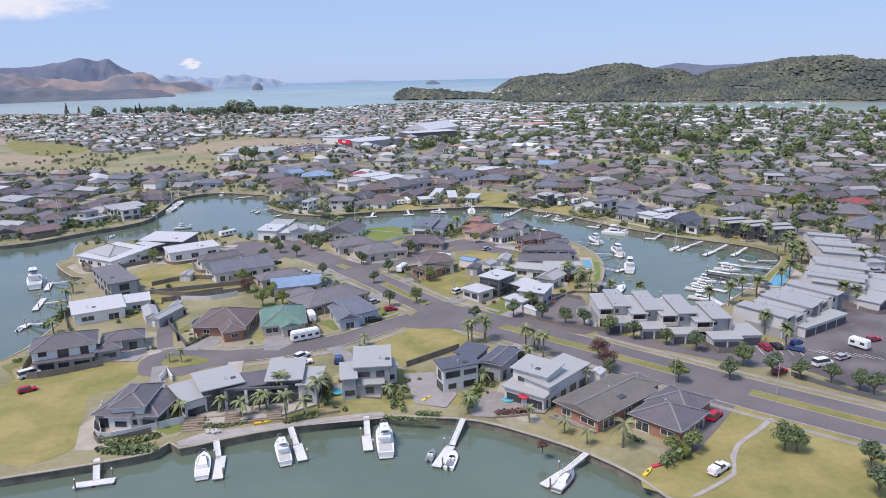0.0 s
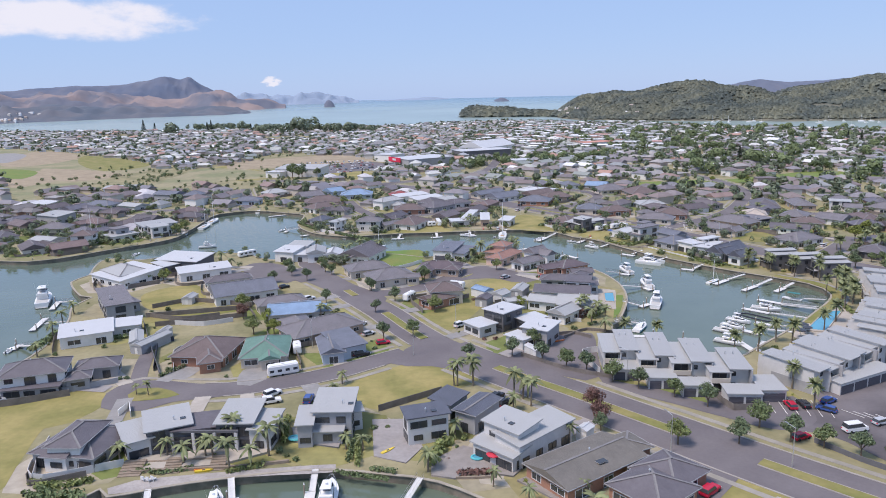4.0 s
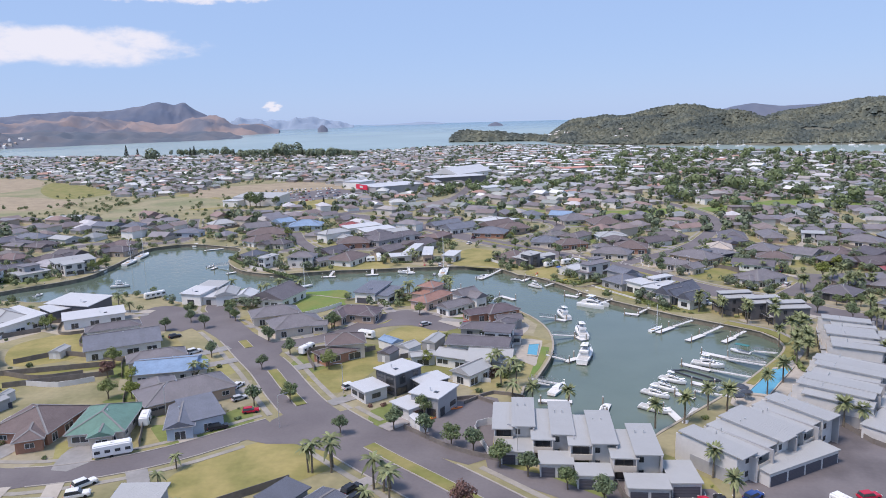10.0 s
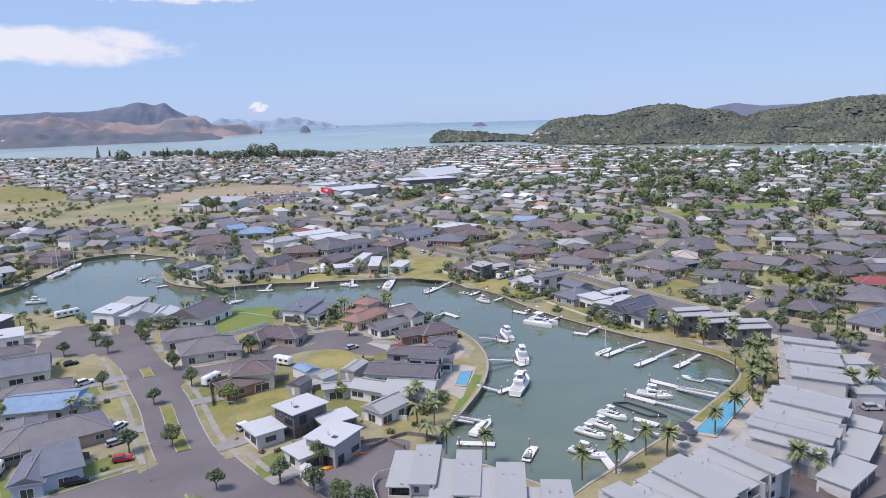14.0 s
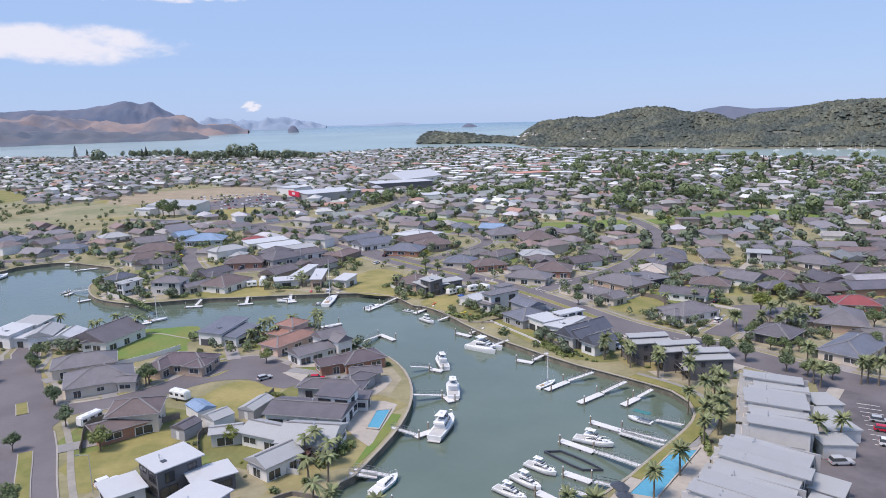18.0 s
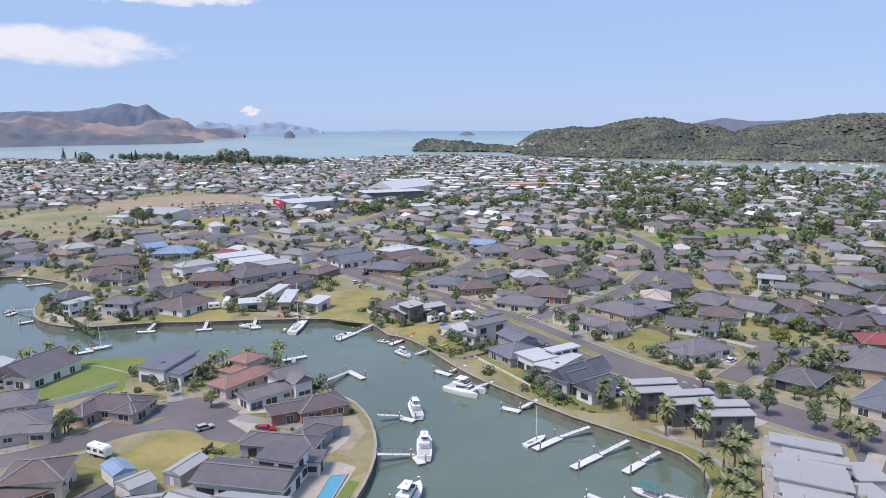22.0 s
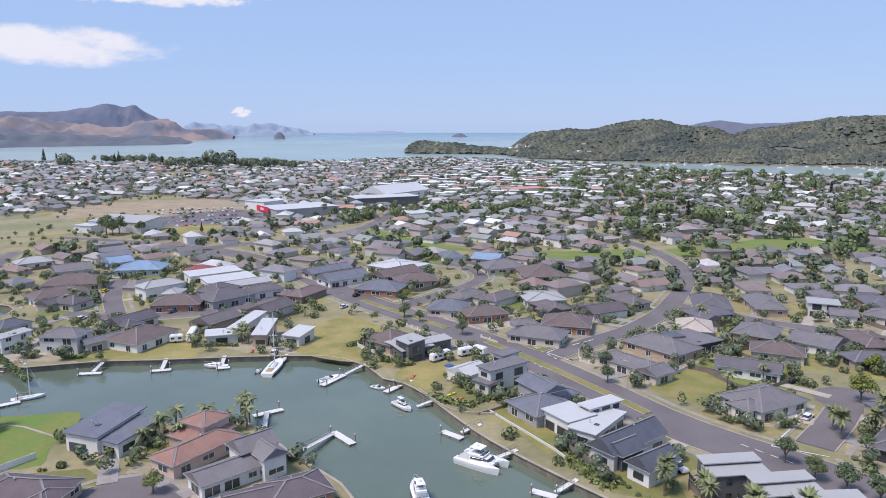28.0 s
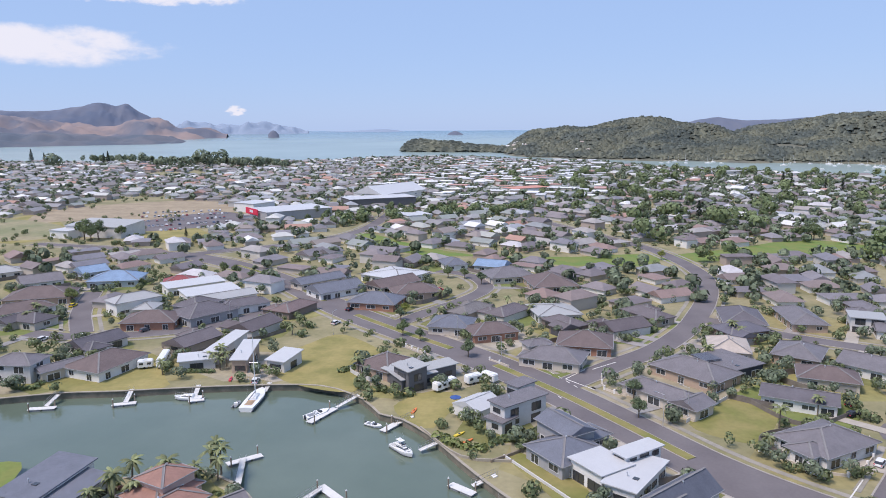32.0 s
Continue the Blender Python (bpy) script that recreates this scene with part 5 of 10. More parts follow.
house("blue-grey hip-roofed house on a garden section", [(62.2, 541.8, 19, 11.7, 16, 2.8, "hip", "roof_bluegrey", "wall_white")])
house("grey hip-roofed house on a garden section", [(88.2, 514.9, 18, 21.2, 17.1, 2.8, "hip", "roof_midgrey", "wall_cream")])
house("brown hip-roofed house in shrubs", [(105.9, 498.9, 10, 19.8, 22.6, 2.8, "hip", "roof_brown", "wall_tan")])
house("light grey roofed house", [(102.2, 451.1, 12, 16.8, 18.3, 2.8, "hip", "roof_grey", "wall_pale", 10)])
house("white and navy modern house", [(145.6, 393.8, -59, 15.4, 12.8, 3.4, "flat", "roof_midgrey", "wall_navy"), (139.6, 394.2, -71, 6.3, 5.8, 4, "flat", "roof_navy", "wall_white")], fk='white')
house("tan hip-roofed house on a garden section", [(151.2, 409.7, -14, 12, 16.1, 2.8, "hip", "roof_tan", "wall_cream")])
house("grey hip-roofed house on a garden section", [(170.3, 404.2, -33, 13.4, 15.9, 2.8, "hip", "roof_midgrey", "wall_tan")])
house("dark hip-roofed house with a garage", [(167.2, 443.3, -11, 14.4, 22.4, 2.8, "hip", "roof_dark", "wall_cream")])
house("brown hip-roofed house with twin garages", [(187.8, 444.2, -5, 12, 23.6, 2.8, "hip", "roof_midgrey", "wall_tan")])
house("brown hip-roofed house on the close", [(195.2, 333.5, -20, 16, 21.7, 2.8, "hip", "roof_midgrey", "wall_tan")])
house("dark roofed house behind trees", [(185.8, 303.4, -46, 12.1, 23.6, 2.8, "hip", "roof_bluegrey", "wall_cream")])
house("dark red roofed house", [(209.6, 352.9, -10, 15.2, 11.6, 2.8, "hip", "roof_red", "wall_brick")])
house("dark hip-roofed corner house with a low white wall", [(149, 343.4, -60, 13.5, 17.5, 2.8, "hip", "roof_midgrey", "wall_white"), (143.5, 338.5, -60, 7, 8, 2.8, "hip", "roof_midgrey", "wall_white")], garage=3)
house("long dark-roofed house with white walls", [(154.4, 368.2, -25, 17.8, 9.4, 2.9, "gable", "roof_dark", "wall_white", 20)], wins=1.3)
house("long grey-brown house behind a picket wall", [(121.5, 370.5, -50, 21, 9.2, 2.7, "hip", "roof_midgrey", "wall_cream"), (126.5, 362.8, -50, 8, 8.6, 2.7, "gable", "roof_midgrey", "wall_cream")], garage=0)
house("large grey hip-roofed house", [(134.5, 387.5, -50, 21, 14, 2.8, "hip", "roof_midgrey", "wall_tan")])
house("brown hip-roofed house on a garden section", [(168.8, 384, -21, 15.5, 11.5, 2.8, "hip", "roof_brown", "wall_cream")], garage=0)
house("grey house with a garage gable", [(185.5, 394, -45, 14.5, 14, 2.8, "gable", "roof_midgrey", "wall_white", 18)])
house("pale grey two-storey house", [(206.8, 437, -20, 11.4, 10.5, 5.2, "flat", "roof_grey", "wall_pale"), (210, 428, -20, 9.5, 8.5, 2.9, "gable", "roof_midgrey", "wall_white")], fk="dark")
house("grey hip-roofed house on a garden section", [(227.5, 425.5, -45, 19, 14, 2.8, "hip", "roof_midgrey", "wall_cream")])
house("pale gabled house beside the canal", [(-212.5, 345.5, -17, 15.5, 11, 3, "gable", "roof_grey", "wall_pale", 14)], wins=0.8)
house("dark hip-roofed house with cream walls", [(-231, 379, 10, 17, 13, 2.9, "hip", "roof_midgrey", "wall_cream")], wins=0.7)
house("two-storey dark house with a white balcony front", [(-193, 345.5, 14, 11, 10.5, 5.4, "hip", "roof_brown", "wall_white")], fk="dark")
house("modern pale grey house with a raised upper storey", [(-180.6, 357.2, 60, 15, 12, 3.2, "flat", "roof_silver", "wall_pale"), (-182.6, 359.5, 60, 8.2, 8, 6, "flat", "roof_midgrey", "wall_grey", 0, 2.5)], fk="dark", wins=1.3)
house("broad two-storey canal house under pale roofs", [(-169.5, 374, 50, 19, 12, 5.4, "mono", "roof_silver", "wall_pale"), (-164.8, 366, 50, 10, 8, 5.6, "mono", "roof_grey", "wall_pale")], fk="dark", wins=1.4)
house("white-roofed two-storey house back from the canal", [(-250, 409, -22, 20, 13, 5, "mono", "roof_silver", "wall_grey")], fk="dark", wins=0.7)
house("white flat-roofed house back from the canal", [(-297, 466, -21, 20, 11, 3.6, "mono", "roof_white", "wall_white")], wins=0.5)
house("long blue-grey roofed house", [(-253, 462, -14, 22, 13, 3, "hip", "roof_bluegrey", "wall_pale")], wins=0.5)
house("grey metal-roofed house with pale walls", [(-228, 457, -24, 18, 12, 3, "gable", "roof_grey", "wall_pale", 14)], wins=0.5)
house("long pale roofed house beside a field", [(-288, 547, 12, 24, 12, 3.5, "mono", "roof_silver", "wall_pale")], wins=0.4)
house("dark two-storey house with twin roofs", [(-222, 496, -18, 20, 13, 5, "gable", "roof_bluegrey", "wall_grey", 18)], wins=0.6)
house("dark grey two-storey house", [(-202.5, 492, 7, 13.5, 14, 5, "hip", "roof_bluegrey", "wall_grey")], wins=0.6)
house("long blue-grey house above the canal bank", [(-157.4, 476.5, 2, 18, 11, 3, "hip", "roof_bluegrey", "wall_blue")], wins=0.7)
house("large grey and white store with a red front", [(-71.7, 741.9, -51, 37.6, 54.7, 7, "flat", "roof_white", "wall_grey"), (-112.3, 780.6, -31, 24.8, 24, 7.5, "flat", "roof_white", "wall_white")], name='store', wins=0.0)
house("white metal warehouse beside a car park", [(-170, 647.4, -13, 43.7, 24, 7, "mono", "roof_grey", "wall_pale"), (-189.3, 642.1, -17, 16.5, 23.1, 5, "flat", "roof_white", "wall_white")], name='warehouse', wins=0.0)
house("long dark shop building with white roof", [(-14.5, 829.9, 27, 62.6, 30, 7, "flat", "roof_white", "wall_dark")], name='shop_building', wins=0.0)
house("white roofed hall among trees", [(-9.6, 883.8, 58, 69.8, 36, 7, "gable", "roof_white", "wall_white")], name='hall', wins=0.2)
house("white flat-roofed block in the town", [(27.1, 722.7, 29, 20.9, 24, 5, "flat", "roof_white", "wall_white")], name='shop_building')
house("red fronted shop block in the town", [(125.7, 940.4, 33, 46.4, 24, 6, "flat", "roof_pink", "wall_white")], name='shop_building', wins=0.3)
house("grey wharf shed by the estuary", [(408.3, 1191.4, 30, 86.5, 24, 6, "flat", "roof_grey", "wall_pale")], name='wharf_shed', wins=0.3)


# ---- kinds: trees and shrubs ----
def leaf_cloud(bm, rng, centre, rad, n, size):
    """n small tilted leaf clumps in and on an uneven ball."""
    c = Vector(centre)
    for _ in range(n):
        v = Vector((rng.gauss(0, 1), rng.gauss(0, 1), rng.gauss(0, 1))).normalized()
        r = rng.uniform(0.55, 1.05)
        p = c + Vector((v.x * rad[0], v.y * rad[1], v.z * rad[2])) * r
        nrm = (v + Vector((rng.uniform(-0.7, 0.7), rng.uniform(-0.7, 0.7), rng.uniform(0.0, 0.9)))).normalized()
        t = nrm.orthogonal().normalized()
        t.rotate(Matrix.Rotation(rng.uniform(0, 6.28), 3, nrm))
        b = nrm.cross(t)
        s = size * rng.uniform(0.6, 1.3)
        bm.faces.new([bm.verts.new(p + t * s * a + b * s * k + nrm * q * s) for a, k, q in ((-1, -0.2, -0.2), (0, -0.9, 0.1), (1, 0.1, -0.25), (0.1, 0.9, 0.1))])


def round_tree(rng, h, spread, leaf, name, label, category="tree", tall=1.0):
    th = thing(name, 0, 0, 0, 0, label, category)
    bm = bmesh.new()
    fork = h * 0.32
    add_tube(bm, (0, 0, -0.2), (0.05, 0, fork), h * 0.035, h * 0.026, 7)
    tips = []
    for i in range(5):
        a = i * 1.26 + rng.uniform(-0.3, 0.3)
        tip = (math.cos(a) * spread * 0.5, math.sin(a) * spread * 0.5, h * rng.uniform(0.55, 0.75))
        add_tube(bm, (0.03, 0, fork * 0.92), tip, h * 0.018, h * 0.007, 5)
        tips.append(tip)
    part("trunk", bm, "bark", th)
    bm = bmesh.new()
    lobes = tips + [(0, 0, h * 0.8), (spread * 0.2, -spread * 0.2, h * 0.6), (-spread * 0.15, spread * 0.2, h * 0.88 * tall)]
    for p in lobes:
        q = (p[0] * 1.1, p[1] * 1.1, p[2])
        r = spread * rng.uniform(0.36, 0.52)
        leaf_cloud(bm, rng, q, (r, r, r * 0.85 * tall), 125, h * 0.038)
    part("crown", bm, leaf, th)
    return th


def palm_tree(rng, h, fronds, flen, name="palm_tree", label="palm with a ringed trunk and arching fronds", droop=0.75):
    th = thing(name, 0, 0, 0, 0, label, "palm tree")
    bm = bmesh.new()
    p, lean = Vector((0, 0, -0.2)), Vector((rng.uniform(-0.06, 0.06), rng.uniform(-0.06, 0.06), 1))
    for i in range(5):
        q = p + lean * (h / 5)
        add_tube(bm, p, q, 0.24 - i * 0.022, 0.22 - i * 0.022, 7)
        p = q
    part("trunk", bm, "palm_trunk", th)
    bm = bmesh.new()
    for i in range(fronds):
        a = 6.283 * i / fronds + rng.uniform(-0.2, 0.2)
        up = rng.uniform(-0.3, 1.15) if droop > 0.5 else rng.uniform(-0.75, 1.4)
        L = flen * rng.uniform(0.8, 1.1)
        d, side = Vector((math.cos(a), math.sin(a), 0)), Vector((-math.sin(a), math.cos(a), 0))
        prev = None
        for k in range(7):
            t = k / 6
            c = p + d * (L * t * math.cos(up * 0.6)) + Vector((0, 0, L * (math.sin(up) * t - droop * t * t)))
            w = L * 0.17 * math.sin(math.pi * (0.12 + 0.86 * t)) * (0.75 if k % 2 else 1.0)
            ring = [bm.verts.new(c - side * w - Vector((0, 0, w * 0.55))), bm.verts.new(c), bm.verts.new(c + side * w - Vector((0, 0, w * 0.55)))]
            if prev:
                bm.faces.new((prev[0], prev[1], ring[1], ring[0]))
                bm.faces.new((prev[1], prev[2], ring[2], ring[1]))
            prev = ring
    part("crown", bm, "leaf_palm", th)
    return th


def conifer(rng, h, name="norfolk_pine"):
    th = thing(name, 0, 0, 0, 0, "tall dark conifer with tiered branches", "tree")
    bm = bmesh.new()
    add_tube(bm, (0, 0, -0.2), (0, 0, h * 0.97), h * 0.022, 0.05, 7)
    part("trunk", bm, "bark", th)
    bm = bmesh.new()
    for k in range(15):
        z = h * (0.14 + 0.83 * k / 14)
        r = h * 0.2 * (1 - k / 15.5)
        for i in range(7):
            a = i * 0.9 + k * 0.5
            for j in (0.35, 0.65, 0.95):
                leaf_cloud(bm, rng, (math.cos(a) * r * j, math.sin(a) * r * j, z), (0.3, 0.3, 0.2), 2, h * 0.03)
    part("crown", bm, "leaf_pine", th)
    return th


def shrub(rng, r, leaf, name="shrub", label="leafy garden shrub beside a house"):
    bm = bmesh.new()
    for i in range(4):
        leaf_cloud(bm, rng, (rng.uniform(-0.5, 0.5) * r, rng.uniform(-0.5, 0.5) * r, r * rng.uniform(0.35, 0.6)), (r * 0.6, r * 0.6, r * 0.5), 34, r * 0.2)
    return tagged(new(name, mesh_of(name, bm, leaf)), label, "shrub")


RT = random.Random(5)
KINDS = {
    "street": [round_tree(RT, 5.5, 2.3, "leaf_dark", "street_tree", "small dense dark-green street tree"), round_tree(RT, 5.0, 2.2, "leaf_dark", "street_tree", "small dense dark-green street tree"), round_tree(RT, 5.2, 2.5, "leaf_mid", "street_tree", "small dense dark-green street tree")],
    "big": [round_tree(RT, 9.0, 4.2, "leaf_mid", "tree", "large spreading green broadleaf tree"), round_tree(RT, 8.5, 3.8, "leaf_dark", "tree", "large dark spreading broadleaf tree")],
    "light": [round_tree(RT, 5.5, 2.6, "leaf_light", "tree", "light green tree in a garden"), round_tree(RT, 4.5, 2.2, "leaf_lime", "tree", "yellow-green tree in a garden")],
    "red": [round_tree(RT, 4.6, 2.3, "leaf_red", "tree", "dark reddish tree in a garden")],
    "palm": [palm_tree(RT, 5.0, 15, 2.6), palm_tree(RT, 6.2, 16, 2.8), palm_tree(RT, 4.2, 14, 2.4)],
    "phoenix": [palm_tree(RT, 5.6, 54, 2.35, "fan_palm", "stout palm with a thick round crown", 0.3), palm_tree(RT, 6.4, 52, 2.2, "fan_palm", "stout palm with a thick round crown", 0.35)],
    "pine": [conifer(RT, 14.0), conifer(RT, 11.0)],
}
SHRUBS = [shrub(RT, 1.2, "leaf_mid"), shrub(RT, 1.0, "leaf_dark"), shrub(RT, 1.4, "bush"), shrub(RT, 1.0, "leaf_light"), shrub(RT, 0.8, "leaf_lime"), shrub(RT, 0.9, "leaf_red")]
USED = set()
TREES_AT = []


def plant(kind, spots, size=1.0, group=""):
    """Set trees or palms of one kind at plan spots (x, y[, scale])."""
    for s in spots:
        src = RT.choice(KINDS[kind])
        k = (s[2] if len(s) > 2 else 1.0) * size * RT.uniform(0.9, 1.12)
        m = pose(s[0], s[1], 0, 0, 0, RT.uniform(0, 360))
        t = src if src.name not in USED else copy_thing(src, m)
        USED.add(src.name)
        t.matrix_basis = m @ Matrix.Diagonal((k, k, k, 1))
        t["group"] = group or "trees of the town"
        TREES_AT.append((s[0], s[1]))


def plant_shrub(x, y, k, i):
    src = SHRUBS[i]
    m = pose(x, y, 0, 0, 0, RT.uniform(0, 360))
    t = src if src.name not in USED else copy_thing(src, m)
    USED.add(src.name)
    t.matrix_basis = m @ Matrix.Diagonal((k, k, k * RT.uniform(0.7, 1.1), 1))
    t["group"] = "garden shrubs"


# ---- kinds: boats, jetties and vehicles ----
def hull_bm(L, beam, free, draft=0.35, bowrise=0.45, fine=0.62):
    bm = bmesh.new()
    st, prev = 11, None
    for i in range(st):
        t = i / (st - 1)
        x = -L / 2 + L * t
        w = beam / 2 * (0.9 + 0.1 * min(1, t * 3)) * (1 if t < fine else max(0.02, 1 - ((t - fine) / (1 - fine)) ** 2.1))
        sh = free + bowrise * max(0, t - 0.35) ** 1.5
        rk = 0.06 * L * t * t
        ring = [bm.verts.new(c) for c in ((x - rk, 0, -draft), (x - rk * 0.4, w * 0.78, -0.05), (x, w, sh * 0.6), (x + rk * 0.2, w * 1.02, sh), (x + rk * 0.2, w * 0.86, sh), (x + rk * 0.2, -w * 0.86, sh), (x + rk * 0.2, -w * 1.02, sh), (x, -w, sh * 0.6), (x - rk * 0.4, -w * 0.78, -0.05))]
        if prev:
            for k in range(9):
                bm.faces.new((prev[k], prev[(k + 1) % 9], ring[(k + 1) % 9], ring[k]))
        else:
            bm.faces.new(ring)
        prev = ring
    bm.faces.new(prev[::-1])
    bmesh.ops.recalc_face_normals(bm, faces=bm.faces[:])
    return bm


def wedge(x0, x1, w0, w1, z0, z1, rake_f, rake_b, inset):
    """A deckhouse: long in x, raked at both ends and narrowed upwards."""
    bm = bmesh.new()
    v = [bm.verts.new(c) for c in ((x0, -w0, z0), (x1, -w1, z0), (x1, w1, z0), (x0, w0, z0), (x0 + rake_b, -w0 + inset, z1), (x1 - rake_f, -w1 + inset, z1), (x1 - rake_f, w1 - inset, z1), (x0 + rake_b, w0 - inset, z1))]
    for q in ((3, 2, 1, 0), (4, 5, 6, 7), (0, 1, 5, 4), (1, 2, 6, 5), (2, 3, 7, 6), (3, 0, 4, 7)):
        bm.faces.new([v[i] for i in q])
    bmesh.ops.bevel(bm, geom=bm.edges[:], offset=0.07, segments=1, affect="EDGES")
    return bm


def rail(bm, pts, h, r=0.025):
    for p, q in zip(pts, pts[1:]):
        add_tube(bm, (*p[:2], p[2] + h), (*q[:2], q[2] + h), r, r, 4)
    for p in pts:
        add_tube(bm, p, (*p[:2], p[2] + h), r, r, 4)


def boat(kind, x, y, rot, L, label, hullmat="gelcoat", accent="boat_dark", name=""):
    beam = L * {"cruiser": 0.29, "launch": 0.32, "runabout": 0.36, "sail": 0.28, "cat": 0.2, "rib": 0.38, "ferry": 0.34}[kind]
    names = {"cruiser": "motor_yacht", "launch": "motor_launch", "runabout": "runabout", "sail": "sailing_yacht", "cat": "power_catamaran", "rib": "inflatable_dinghy", "ferry": "canopy_boat"}
    th = thing(name or names[kind], x, y, WATER_Z, rot, label, "boat", "boats in the marina")
    f = L * {"cruiser": 0.115, "launch": 0.105, "runabout": 0.1, "sail": 0.085, "cat": 0.12, "rib": 0.08, "ferry": 0.09}[kind]
    if kind == "cat":
        for s in (-1, 1):
            part("hull", hull_bm(L, L * 0.16, f), hullmat, th, loc=pose(0, s * L * 0.19, 0), smooth=False)
        part("bridge_deck", box(-L * 0.45, L * 0.3, -L * 0.2, L * 0.2, f * 0.6, f * 1.02), hullmat, th)
        beam = L * 0.46
    else:
        part("hull", hull_bm(L, beam, f), hullmat, th)
        part("boot_stripe", hull_bm(L * 0.985, beam * 1.012, f * 0.2, 0.3, 0.05), accent, th)
    b = beam / 2
    if kind in ("cruiser", "launch", "cat"):
        hi = L * 0.09
        part("cockpit_floor", box(-L * 0.47, -L * 0.2, -b * 0.78, b * 0.78, f * 0.9, f + 0.03), "boat_deck" if kind != "launch" else "pontoon", th)
        part("cabin", wedge(-L * 0.2, L * 0.26, b * 0.78, b * 0.5, f, f + hi, L * 0.09, 0.1, b * 0.1), "gelcoat", th)
        part("cabin_window", wedge(-L * 0.17, L * 0.235, b * 0.775, b * 0.53, f + hi * 0.42, f + hi * 0.86, L * 0.045, 0.06, b * 0.03), "glass", th, "dark tinted glass band")
        if kind != "launch":
            z = f + hi
            part("flybridge", wedge(-L * 0.24, L * 0.1, b * 0.72, b * 0.55, z, z + L * 0.05, -L * 0.02, 0, -0.02), "gelcoat", th)
            part("windscreen", wedge(L * 0.02, L * 0.1, b * 0.6, b * 0.5, z + L * 0.045, z + L * 0.085, 0.02, L * 0.06, 0.03), "glass", th, "dark raked windscreen")
            bm = bmesh.new()
            add_tube(bm, (-L * 0.1, 0, z + L * 0.16), (-L * 0.1, 0, z + L * 0.2), 0.32, 0.22, 10)
            part("radar_dome", bm, "gelcoat", th)
            part("flybridge_seat", box(-L * 0.1, 0.0, -b * 0.4, b * 0.4, z + L * 0.04, z + L * 0.068), "boat_grey", th)
            part("hardtop", wedge(-L * 0.22, L * 0.05, b * 0.62, b * 0.5, z + L * 0.15, z + L * 0.165, 0.05, 0.05, 0.05), "gelcoat", th)
            for px, py in ((-L * 0.18, -b * 0.55), (-L * 0.18, b * 0.55), (L * 0.01, -b * 0.42), (L * 0.01, b * 0.42)):
                bm = bmesh.new()
                add_tube(bm, (px, py, z), (px, py, z + L * 0.152), 0.04, 0.04, 5)
                part("hardtop_post", bm, "alu", th)
        bm = bmesh.new()
        rail(bm, [(L * 0.1, b * 0.82, f + 0.05), (L * 0.3, b * 0.66, f * 1.2), (L * 0.46, b * 0.2, f * 1.45), (L * 0.46, -b * 0.2, f * 1.45), (L * 0.3, -b * 0.66, f * 1.2), (L * 0.1, -b * 0.82, f + 0.05)], 0.6)
        part("bow_rail", bm, "alu", th)
        part("boarding_platform", box(-L * 0.54, -L * 0.49, -b * 0.8, b * 0.8, 0.2, 0.32), "boat_deck", th)
        part("fore_hatch", box(L * 0.3, L * 0.35, -0.3, 0.3, f * 1.08, f * 1.2), "boat_grey", th)
        for s in (-1, 1):
            bm = bmesh.new()
            add_tube(bm, (-L * 0.05, s * b * 0.7, f + hi), (-L * 0.16, s * b * 0.95, f + hi + L * 0.32), 0.03, 0.012, 4)
            part("outrigger", bm, "alu", th)
    elif kind in ("runabout", "rib"):
        part("cockpit", box(-L * 0.4, L * 0.12, -b * 0.66, b * 0.66, f * 0.7, f + 0.03), "boat_grey", th)
        part("windscreen", wedge(L * 0.06, L * 0.2, b * 0.6, b * 0.45, f, f + 0.5, 0.35, 0.0, 0.08), "glass", th)
        for s in (-1, 1):
            part("seat", box(-L * 0.12, -L * 0.02, s * b * 0.35 - 0.25, s * b * 0.35 + 0.25, f, f + 0.5), "gelcoat", th)
        part("outboard_motor", wedge(-L * 0.56, -L * 0.49, 0.2, 0.2, 0.1, f + 0.5, 0.05, 0.05, 0.04), "boat_dark", th)
    elif kind == "ferry":
        part("cockpit_floor", box(-L * 0.42, L * 0.25, -b * 0.8, b * 0.8, f, f + 0.05), "boat_grey", th)
        part("awning", wedge(-L * 0.4, L * 0.28, b * 0.85, b * 0.8, f + 1.9, f + 2.05, 0.1, 0.1, 0.1), "canvas_teal", th)
        for i in range(6):
            bm = bmesh.new()
            px, py = (-L * 0.37 + (i % 3) * L * 0.3), (1 if i < 3 else -1) * b * 0.75
            add_tube(bm, (px, py, f), (px, py, f + 1.95), 0.03, 0.03, 4)
            part("awning_post", bm, "alu", th)
    else:
        part("cabin", wedge(-L * 0.12, L * 0.2, b * 0.5, b * 0.3, f, f + L * 0.045, L * 0.06, 0.15, 0.1), "gelcoat", th)
        part("cockpit", box(-L * 0.38, -L * 0.14, -b * 0.5, b * 0.5, f * 0.8, f + 0.03), "teak", th)
        bm = bmesh.new()
        add_tube(bm, (L * 0.06, 0, f), (L * 0.05, 0, L * 1.25), 0.14, 0.09, 6)
        mast = part("mast", bm, "gelcoat", th)
        bm = bmesh.new()
        for s in (-1, 1):
            add_tube(bm, (L * 0.054, 0, L * 0.75), (L * 0.054, s * b * 0.6, L * 0.75), 0.03, 0.03, 4)
        part("spreader", bm, "alu", mast)
        bm = bmesh.new()
        add_tube(bm, (L * 0.05, 0, f + 1.3), (-L * 0.34, 0, f + 1.25), 0.14, 0.12, 6)
        part("boom", bm, "boat_grey", th, "boom with furled sail cover")
        bm = bmesh.new()
